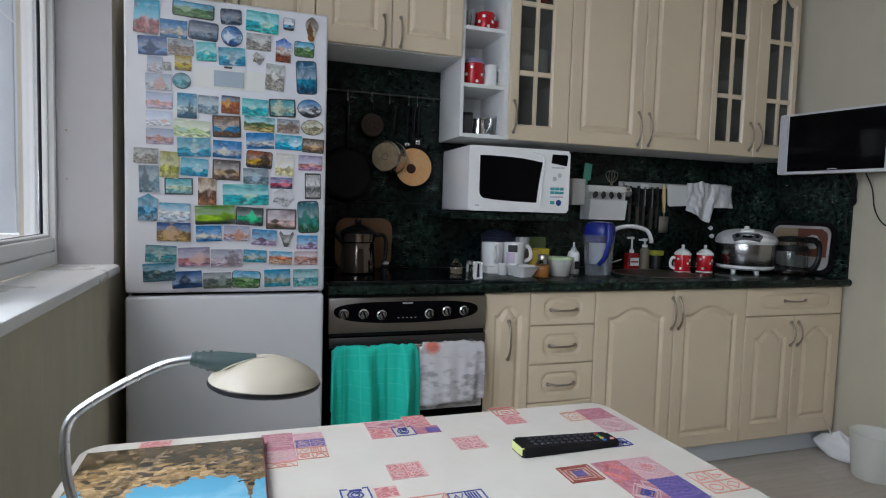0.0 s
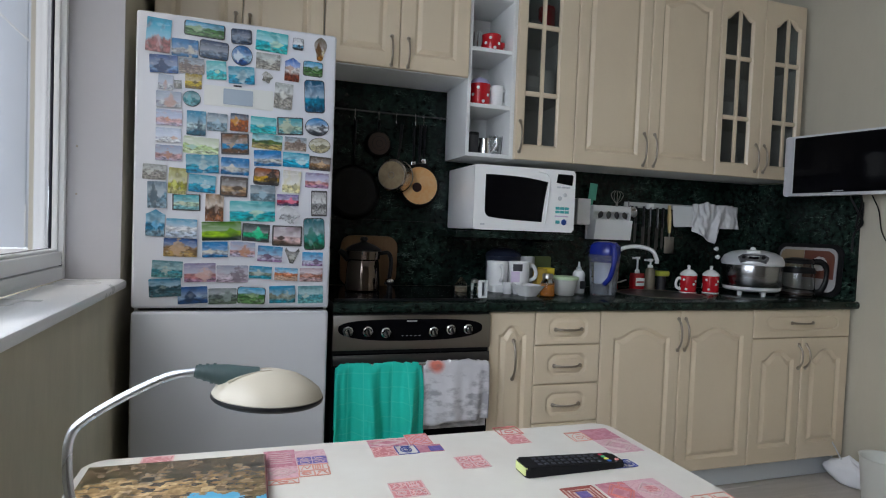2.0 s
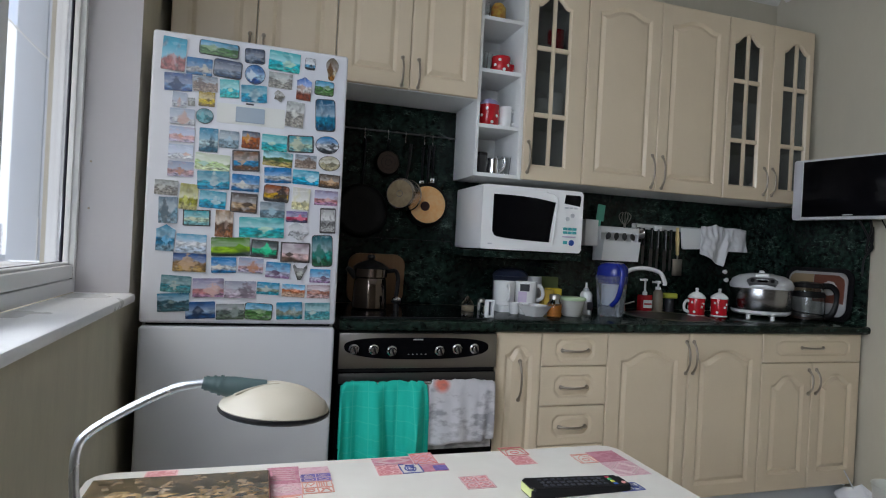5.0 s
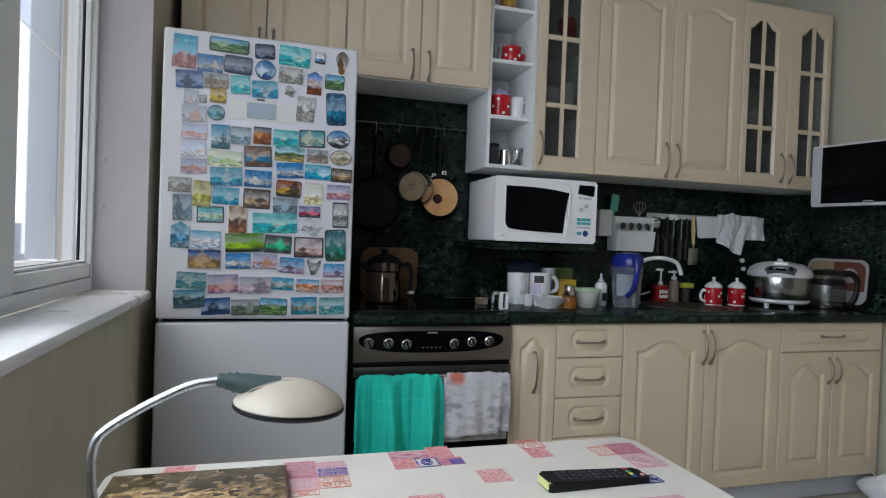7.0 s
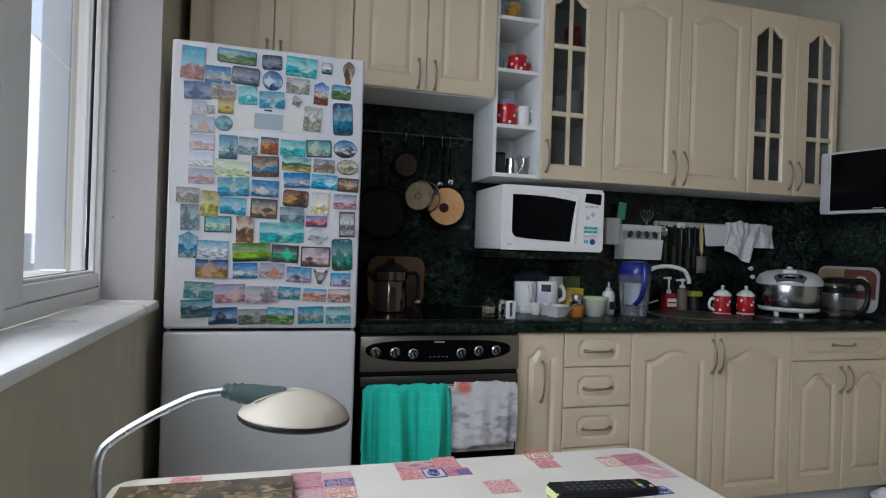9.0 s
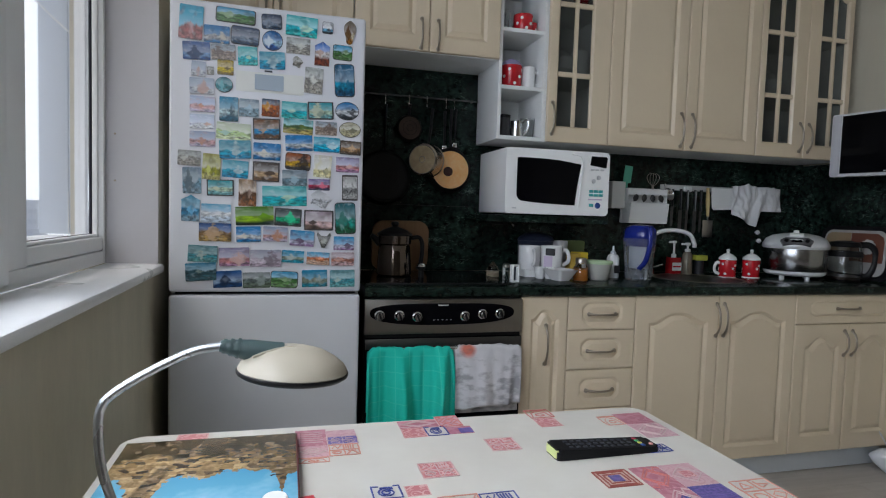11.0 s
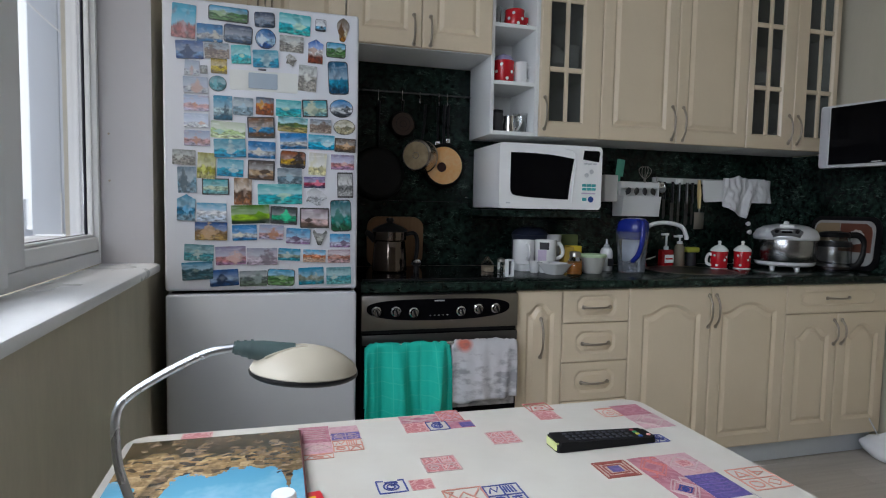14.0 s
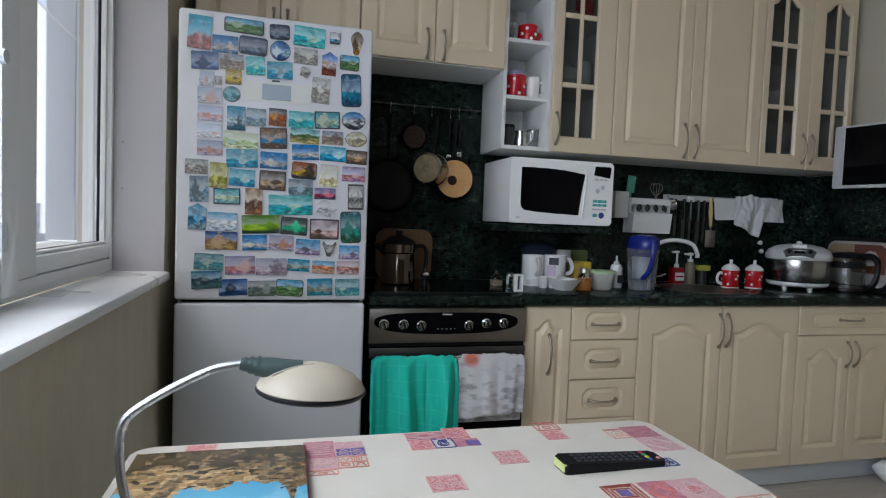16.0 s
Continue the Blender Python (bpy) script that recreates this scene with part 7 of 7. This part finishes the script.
SEA, SKY, DEEP = (0.06, 0.42, 0.58), (0.22, 0.52, 0.75), (0.02, 0.10, 0.32)
W, DK, SAND, LEAF = (0.75, 0.76, 0.78), (0.03, 0.03, 0.035), (0.55, 0.42, 0.25), (0.07, 0.16, 0.06)
KINDS = {
    # style: (picture colours..., shape, label words)
    "redcity": (picture("pic_redcity", (0.08, 0.50, 0.72), (0.36, 0.17, 0.16), (0.46, 0.24, 0.23), 0.42, accent=(0.50, 0.30, 0.30)), "r", "tall red town magnet under blue sky"),
    "greenhill": (picture("pic_greenhill", SKY, LEAF, (0.16, 0.26, 0.13), 0.6, accent=(0.35, 0.45, 0.30)), "s", "magnet with green hills and water"),
    "night": (picture("pic_night", (0.06, 0.09, 0.16), (0.20, 0.24, 0.30), (0.03, 0.06, 0.11), 0.45, accent=(0.30, 0.34, 0.40)), "s", "dark blue night landscape magnet"),
    "turq": (picture("pic_turq", (0.22, 0.60, 0.62), (0.06, 0.45, 0.52), (0.16, 0.50, 0.48), 0.5, accent=(0.55, 0.68, 0.55)), "r", "turquoise sea magnet"),
    "white_dark": (picture("pic_framewhite", W, (0.25, 0.45, 0.60), DK, 0.4), "s", "small white and dark souvenir magnet"),
    "penguin": (picture("pic_brownbottle", (0.20, 0.16, 0.12), (0.60, 0.55, 0.45), (0.35, 0.16, 0.05), 0.5), "o", "brown and cream figure-shaped magnet"),
    "bluetown": (picture("pic_bluetown", (0.05, 0.28, 0.62), (0.50, 0.50, 0.50), (0.06, 0.20, 0.40), 0.45, accent=(0.70, 0.66, 0.58)), "r", "magnet of a blue seaside town"),
    "disc": (picture("pic_disc", (0.08, 0.25, 0.55), (0.45, 0.60, 0.75), (0.03, 0.10, 0.32), 0.5, accent=(0.70, 0.76, 0.80)), "c", "round blue plate magnet"),
    "navy": (picture("pic_navy", (0.10, 0.18, 0.42), (0.30, 0.42, 0.62), (0.08, 0.14, 0.34), 0.4), "r", "navy blue sea magnet"),
    "town": (picture("pic_town", (0.45, 0.52, 0.58), (0.35, 0.28, 0.24), (0.50, 0.42, 0.36), 0.6, busy=8, accent=(0.18, 0.14, 0.12)), "r", "magnet with a brown old town"),
    "seablue": (picture("pic_seablue", (0.25, 0.60, 0.75), (0.10, 0.46, 0.62), (0.05, 0.35, 0.58), 0.5, accent=(0.62, 0.74, 0.76)), "r", "bright blue seascape magnet"),
    "greyold": (picture("pic_greyold", (0.50, 0.52, 0.50), (0.28, 0.27, 0.25), (0.42, 0.40, 0.36), 0.6, busy=7, accent=(0.62, 0.62, 0.58)), "r", "grey magnet with an old town view"),
    "metal": (picture("pic_metal", (0.45, 0.44, 0.40), (0.16, 0.15, 0.13), (0.35, 0.34, 0.30), 0.5, busy=9), "k", "grey metal figure magnet"),
    "redshape": (picture("pic_redshape", (0.12, 0.25, 0.60), (0.62, 0.60, 0.58), (0.22, 0.09, 0.07), 0.6, accent=(0.46, 0.36, 0.32)), "h", "red and blue shaped souvenir magnet"),
    "pale": (picture("pic_pale", (0.68, 0.76, 0.90), (0.66, 0.68, 0.82), (0.74, 0.78, 0.88), 0.4, accent=(0.62, 0.46, 0.40)), "r", "pale faded souvenir magnet"),
    "palepink": (picture("pic_palepink", (0.62, 0.70, 0.90), (0.66, 0.46, 0.46), (0.66, 0.62, 0.78), 0.45, accent=(0.60, 0.36, 0.26)), "r", "pale pink faded souvenir magnet"),
    "gold": (picture("pic_gold", (0.45, 0.32, 0.06), (0.62, 0.48, 0.10), (0.22, 0.15, 0.04), 0.5, busy=8), "r", "golden souvenir magnet"),
    "discsea": (picture("pic_discsea", (0.16, 0.42, 0.48), (0.08, 0.25, 0.28), (0.30, 0.52, 0.55), 0.5), "c", "round teal sea magnet"),
    "deepblue": (picture("pic_deepblue", (0.02, 0.13, 0.24), (0.04, 0.24, 0.36), (0.03, 0.08, 0.14), 0.45, accent=(0.05, 0.15, 0.22)), "s", "dark blue tall magnet"),
    "falls": (picture("pic_falls", (0.10, 0.36, 0.55), (0.55, 0.68, 0.72), (0.03, 0.12, 0.18), 0.5, accent=(0.02, 0.05, 0.07)), "r", "magnet with a blue waterfall"),
    "greysea": (picture("pic_greysea", (0.38, 0.46, 0.52), (0.20, 0.28, 0.33), (0.30, 0.38, 0.42), 0.5), "r", "grey-blue landscape magnet"),
    "brick": (picture("pic_brick", (0.06, 0.10, 0.16), (0.42, 0.14, 0.06), (0.30, 0.12, 0.07), 0.65, accent=(0.60, 0.36, 0.18)), "r", "magnet of a red brick tower"),
    "framed": (picture("pic_framed", (0.20, 0.60, 0.66), (0.55, 0.66, 0.52), (0.30, 0.56, 0.58), 0.5, accent=(0.68, 0.70, 0.55)), "f", "dark-framed pale beach magnet"),
    "ovalmt": (picture("pic_ovalmt", (0.14, 0.34, 0.62), (0.72, 0.74, 0.76), (0.04, 0.05, 0.06), 0.55), "c", "oval magnet of a snowy mountain"),
    "map": (picture("pic_map", (0.70, 0.76, 0.62), (0.50, 0.62, 0.36), (0.66, 0.72, 0.52), 0.5, accent=(0.40, 0.55, 0.50)), "r", "pale green map magnet"),
    "bowlblue": (picture("pic_bowlblue", (0.20, 0.10, 0.05), (0.03, 0.26, 0.50), (0.14, 0.08, 0.05), 0.5, jag=0.25, accent=(0.45, 0.34, 0.25)), "f", "brown magnet with a blue bowl motif"),
    "palm": (picture("pic_palm", (0.25, 0.55, 0.60), (0.06, 0.12, 0.05), (0.45, 0.38, 0.20), 0.6, accent=(0.10, 0.14, 0.05)), "r", "magnet with palms on a beach"),
    "ovalgold": (picture("pic_ovalgold", (0.50, 0.47, 0.36), (0.36, 0.34, 0.24), (0.46, 0.42, 0.30), 0.5, busy=8), "c", "oval dull gold relief magnet"),
    "browntown": (picture("pic_browntown", (0.16, 0.12, 0.09), (0.36, 0.24, 0.15), (0.10, 0.07, 0.05), 0.5, busy=8), "f", "dark brown old town magnet"),
    "yellow": (picture("pic_yellow", (0.62, 0.60, 0.28), (0.35, 0.36, 0.10), (0.66, 0.62, 0.34), 0.45), "r", "yellow landscape magnet"),
    "brownframe": (picture("pic_brownframe", (0.10, 0.08, 0.07), (0.48, 0.36, 0.25), (0.14, 0.09, 0.06), 0.5, busy=4), "f", "brown framed magnet with a dome"),
    "sunset": (picture("pic_sunset", (0.45, 0.16, 0.08), (0.70, 0.46, 0.12), (0.05, 0.05, 0.06), 0.5), "s", "sunset magnet with a dark jetty"),
    "paleyellow": (picture("pic_paleyellow", (0.74, 0.73, 0.68), (0.66, 0.62, 0.40), (0.70, 0.70, 0.52), 0.35), "r", "pale yellow figure magnet"),
    "pinkdusk": (picture("pic_pinkdusk", (0.50, 0.48, 0.66), (0.62, 0.34, 0.34), (0.48, 0.32, 0.45), 0.45, accent=(0.70, 0.52, 0.48)), "r", "pink dusk skyline magnet"),
    "paleblue": (picture("pic_paleblue", (0.50, 0.62, 0.72), (0.30, 0.46, 0.56), (0.44, 0.56, 0.64), 0.5), "r", "pale blue tall magnet"),
    "palmdark": (picture("pic_palmdark", (0.48, 0.36, 0.26), (0.09, 0.05, 0.03), (0.28, 0.15, 0.10), 0.55), "r", "brown magnet with a dark palm"),
    "dusk": (picture("pic_dusk", (0.34, 0.30, 0.52), (0.42, 0.12, 0.16), (0.10, 0.10, 0.16), 0.5), "r", "purple dusk magnet"),
    "greyframe": (picture("pic_greyframe", (0.55, 0.55, 0.54), (0.12, 0.12, 0.12), (0.40, 0.40, 0.39), 0.5, busy=7), "f", "grey framed tower magnet"),
    "tower": (picture("pic_tower", (0.20, 0.45, 0.62), (0.08, 0.22, 0.34), (0.26, 0.36, 0.42), 0.5), "h", "blue pointed tower magnet"),
    "snow": (picture("pic_snow", (0.25, 0.52, 0.72), (0.74, 0.76, 0.80), (0.55, 0.62, 0.70), 0.6, accent=(0.80, 0.80, 0.82)), "r", "magnet of a snowy white town"),
    "silver": (picture("pic_silver", (0.72, 0.73, 0.75), (0.50, 0.51, 0.53), (0.68, 0.69, 0.70), 0.5, busy=7), "k", "silvery relief figure magnet"),
    "aurora": (picture("pic_aurora", (0.12, 0.30, 0.04), (0.36, 0.62, 0.05), (0.01, 0.03, 0.02), 0.5, busy=3, accent=(0.20, 0.42, 0.04)), "r", "green northern lights magnet"),
    "auroradark": (picture("pic_auroradark", (0.06, 0.09, 0.09), (0.05, 0.42, 0.22), (0.08, 0.08, 0.09), 0.5, busy=4), "f", "dark northern lights magnet"),
    "mtfuji": (picture("pic_mtfuji", (0.52, 0.44, 0.48), (0.60, 0.46, 0.45), (0.14, 0.10, 0.08), 0.45, busy=3), "f", "lilac magnet of a lone mountain"),
    "nightgreen": (picture("pic_nightgreen", (0.04, 0.20, 0.24), (0.08, 0.30, 0.26), (0.04, 0.12, 0.07), 0.5, accent=(0.08, 0.20, 0.17)), "s", "dark green tall magnet with a red sun"),
    "desert": (picture("pic_desert", (0.06, 0.16, 0.42), (0.30, 0.20, 0.12), (0.58, 0.42, 0.22), 0.55), "r", "magnet of a sandy town at dusk"),
    "seacity": (picture("pic_seacity", (0.20, 0.48, 0.76), (0.58, 0.56, 0.66), (0.34, 0.22, 0.36), 0.4), "r", "magnet of a harbour under blue sky"),
    "bull": (picture("pic_bull", (0.12, 0.12, 0.11), (0.22, 0.22, 0.20), (0.09, 0.09, 0.08), 0.5, busy=9), "v", "dark metal head-shaped magnet"),
    "teal": (picture("pic_teal", (0.28, 0.50, 0.54), (0.12, 0.32, 0.36), (0.22, 0.44, 0.44), 0.5, busy=7, accent=(0.55, 0.60, 0.56)), "r", "teal coast magnet"),
    "snowpink": (picture("pic_snowpink", (0.60, 0.62, 0.74), (0.70, 0.64, 0.70), (0.66, 0.56, 0.64), 0.5), "r", "pale lilac snow magnet"),
    "bluecoast": (picture("pic_bluecoast", (0.12, 0.44, 0.68), (0.30, 0.30, 0.24), (0.10, 0.36, 0.46), 0.5, accent=(0.52, 0.54, 0.50)), "r", "magnet of a blue bay"),
    "redtown": (picture("pic_redtown", (0.24, 0.52, 0.74), (0.46, 0.22, 0.15), (0.58, 0.44, 0.36), 0.6, busy=7), "r", "magnet with red roofs"),
    "pinktown": (picture("pic_pinktown", (0.62, 0.52, 0.56), (0.30, 0.16, 0.13), (0.56, 0.42, 0.42), 0.55), "r", "pink-brown landscape magnet"),
    "darkcoast": (picture("pic_darkcoast", (0.14, 0.34, 0.48), (0.04, 0.09, 0.11), (0.09, 0.16, 0.18), 0.6, accent=(0.22, 0.26, 0.24)), "r", "dark coast magnet"),
    "bluemount": (picture("pic_bluemount", (0.08, 0.20, 0.48), (0.44, 0.54, 0.68), (0.04, 0.09, 0.22), 0.5, busy=3), "r", "magnet of a blue mountain"),
    "greymount": (picture("pic_greymount", (0.50, 0.54, 0.56), (0.13, 0.16, 0.15), (0.16, 0.20, 0.15), 0.6), "r", "grey mountain valley magnet"),
}
DARKRIM = plain("dark_magnet_rim", (0.05, 0.045, 0.045), 0.45)
LIGHTRIM = plain("pale_magnet_rim", (0.62, 0.62, 0.62), 0.5)

def magnet(x, z, w, h, style):
    mat, shape, words = KINDS[style]
    r = min(w, h)
    if shape == "c":
        out = [(w / 2 * math.cos(2 * math.pi * k / 28), h / 2 * math.sin(2 * math.pi * k / 28)) for k in range(28)]
    elif shape == "o":
        out = [(w / 2 * math.cos(a) * (0.8 + 0.2 * math.sin(3 * a)), h / 2 * math.sin(a)) for a in (2 * math.pi * k / 28 for k in range(28))]
    elif shape == "k":
        out = [(w / 2 * math.cos(a) * (0.82 + 0.18 * math.cos(5 * a)), h / 2 * math.sin(a) * (0.85 + 0.15 * math.sin(4 * a))) for a in (2 * math.pi * k / 30 for k in range(30))]
    elif shape == "h":
        out = [(-w * 0.46, -h / 2), (w * 0.46, -h / 2), (w * 0.46, h * 0.22), (w * 0.5, h * 0.3), (w * 0.15, h * 0.42), (0, h / 2), (-w * 0.15, h * 0.42), (-w * 0.5, h * 0.3), (-w * 0.46, h * 0.22)]
    elif shape == "v":
        out = [(-w * 0.12, -h / 2), (w * 0.12, -h / 2), (w * 0.30, -h * 0.1), (w * 0.5, h * 0.3), (w * 0.42, h / 2), (w * 0.2, h * 0.25), (-w * 0.2, h * 0.25), (-w * 0.42, h / 2), (-w * 0.5, h * 0.3), (-w * 0.30, -h * 0.1)]
    else:
        out = rounded(w, h, r * (0.16 if shape == "s" else 0.05), 3)
    thick = 0.0035 + 0.002 * ((x * 37 + z * 61) % 1)
    g = thing("fridge_magnet", words + " on the fridge door", "magnet", (-0.622 + x, FY - 0.0002, z), group="souvenir magnets on the fridge")
    g.rotation_euler = (0, radians(3 * math.sin(x * 91 + z * 57)), 0)
    if shape == "f":
        part("frame", slab([(a, b) for a, b in rounded(w, h, r * 0.05, 3)], 0.0, -thick, "y", edge=0.0008), DARKRIM, g, "dark frame")
        part("picture", slab([(a * 0.90, b * 0.86) for a, b in out], -thick * 0.5, -thick - 0.0008, "y"), mat, g)
    else:
        part("body", slab([(a * 1.0, b * 1.0) for a, b in out], 0.0, -thick * 0.7, "y"), DARKRIM if shape in "sc" else LIGHTRIM, g)
        k = 0.94 if shape in "sc" else 0.985
        part("picture", slab([(a * k, b * k) for a, b in out], -thick * 0.6, -thick, "y", edge=0.0004), mat, g)
    return g

magnet(0.062, 1.687, 0.069, 0.103, "redcity")
magnet(0.191, 1.720, 0.118, 0.044, "greenhill")
magnet(0.298, 1.714, 0.062, 0.047, "night")
magnet(0.390, 1.709, 0.099, 0.064, "turq")
magnet(0.471, 1.714, 0.034, 0.037, "white_dark")
magnet(0.542, 1.706, 0.046, 0.078, "penguin")
magnet(0.136, 1.658, 0.076, 0.054, "bluetown")
magnet(0.219, 1.662, 0.085, 0.056, "night")
magnet(0.301, 1.656, 0.063, 0.063, "disc")
magnet(0.078, 1.603, 0.080, 0.055, "navy")
magnet(0.156, 1.606, 0.072, 0.047, "town")
magnet(0.227, 1.601, 0.059, 0.058, "turq")
magnet(0.301, 1.594, 0.079, 0.055, "seablue")
magnet(0.380, 1.647, 0.075, 0.051, "greyold")
magnet(0.378, 1.597, 0.037, 0.041, "metal")
magnet(0.455, 1.631, 0.051, 0.078, "redshape")
magnet(0.520, 1.640, 0.063, 0.048, "greenhill")
magnet(0.084, 1.549, 0.042, 0.046, "pale")
magnet(0.118, 1.546, 0.021, 0.025, "greyold")
magnet(0.162, 1.560, 0.048, 0.046, "gold")
magnet(0.094, 1.498, 0.072, 0.049, "pale")
magnet(0.158, 1.507, 0.052, 0.048, "discsea")
magnet(0.430, 1.543, 0.058, 0.083, "greyold")
magnet(0.528, 1.552, 0.065, 0.106, "deepblue")
magnet(0.096, 1.443, 0.074, 0.048, "palepink")
magnet(0.173, 1.433, 0.056, 0.076, "falls")
magnet(0.233, 1.441, 0.060, 0.056, "greysea")
magnet(0.298, 1.446, 0.055, 0.056, "brick")
magnet(0.371, 1.444, 0.080, 0.053, "turq")
magnet(0.454, 1.449, 0.081, 0.056, "framed")
magnet(0.539, 1.454, 0.077, 0.059, "ovalmt")
magnet(0.095, 1.390, 0.072, 0.044, "pale")
magnet(0.188, 1.365, 0.104, 0.053, "map")
magnet(0.287, 1.379, 0.083, 0.066, "bowlblue")
magnet(0.384, 1.393, 0.094, 0.048, "palm")
magnet(0.472, 1.393, 0.070, 0.044, "town")
magnet(0.549, 1.394, 0.071, 0.050, "ovalgold")
magnet(0.097, 1.336, 0.076, 0.048, "palepink")
magnet(0.193, 1.309, 0.096, 0.058, "seablue")
magnet(0.289, 1.308, 0.085, 0.054, "bluetown")
magnet(0.387, 1.341, 0.086, 0.051, "bluetown")
magnet(0.475, 1.341, 0.085, 0.048, "seablue")
magnet(0.552, 1.335, 0.069, 0.045, "browntown")
magnet(0.059, 1.276, 0.067, 0.047, "greyold")
magnet(0.124, 1.252, 0.054, 0.081, "yellow")
magnet(0.194, 1.248, 0.079, 0.055, "seablue")
magnet(0.287, 1.244, 0.082, 0.063, "brownframe")
magnet(0.385, 1.281, 0.080, 0.055, "sunset")
magnet(0.463, 1.270, 0.057, 0.073, "paleyellow")
magnet(0.544, 1.279, 0.077, 0.050, "pinkdusk")
magnet(0.067, 1.207, 0.055, 0.082, "paleblue")
magnet(0.150, 1.188, 0.080, 0.051, "framed")
magnet(0.231, 1.175, 0.054, 0.086, "palmdark")
magnet(0.375, 1.228, 0.078, 0.052, "greysea")
magnet(0.453, 1.210, 0.069, 0.037, "dusk")
magnet(0.553, 1.204, 0.051, 0.084, "greyframe")
magnet(0.064, 1.122, 0.058, 0.084, "tower")
magnet(0.138, 1.108, 0.089, 0.058, "snow")
magnet(0.345, 1.169, 0.140, 0.066, "turq")
magnet(0.458, 1.163, 0.075, 0.064, "silver")
magnet(0.254, 1.103, 0.118, 0.060, "aurora")
magnet(0.357, 1.101, 0.084, 0.057, "auroradark")
magnet(0.454, 1.094, 0.094, 0.066, "mtfuji")
magnet(0.540, 1.103, 0.068, 0.105, "nightgreen")
magnet(0.136, 1.048, 0.097, 0.058, "desert")
magnet(0.236, 1.044, 0.076, 0.050, "bluetown")
magnet(0.318, 1.046, 0.077, 0.048, "palepink")
magnet(0.402, 1.034, 0.078, 0.051, "seacity")
magnet(0.471, 1.030, 0.048, 0.052, "bull")
magnet(0.537, 1.020, 0.068, 0.046, "seacity")
magnet(0.100, 0.980, 0.088, 0.053, "teal")
magnet(0.194, 0.971, 0.093, 0.060, "pinkdusk")
magnet(0.289, 0.968, 0.096, 0.055, "snowpink")
magnet(0.374, 0.974, 0.071, 0.040, "bluecoast")
magnet(0.454, 0.969, 0.074, 0.042, "redtown")
magnet(0.534, 0.968, 0.075, 0.045, "pinktown")
magnet(0.095, 0.923, 0.092, 0.057, "darkcoast")
magnet(0.174, 0.900, 0.088, 0.054, "bluemount")
magnet(0.262, 0.897, 0.085, 0.051, "greymount")
magnet(0.348, 0.899, 0.087, 0.054, "greenhill")
magnet(0.444, 0.903, 0.083, 0.057, "bluecoast")
magnet(0.534, 0.903, 0.083, 0.058, "teal")

# ---------------------------------------------------------------- floor boards
board_mesh = smooth(mesh_of(box(0.0, 1.0, -0.0635, 0.0635, -0.010, 0.0, 0.0008, seg=1), "floor_board"))
board_mesh.materials.append(FLOOR)
for r in range(33):
    y, start = -3.63 + 0.128 * r, WX + 0.002
    cuts = [start] + [start + 0.45 + 0.4 * (r % 3) + 1.2 * k for k in range(3)]
    cuts = [c for c in cuts if c < EX - 0.05] + [EX - 0.002]
    for a, b in zip(cuts, cuts[1:]):
        ob = new("floor_board", board_mesh)
        ob.parent = floor
        ob.location, ob.scale = (a, y, -0.0015), (b - a - 0.0015, 1, 1)
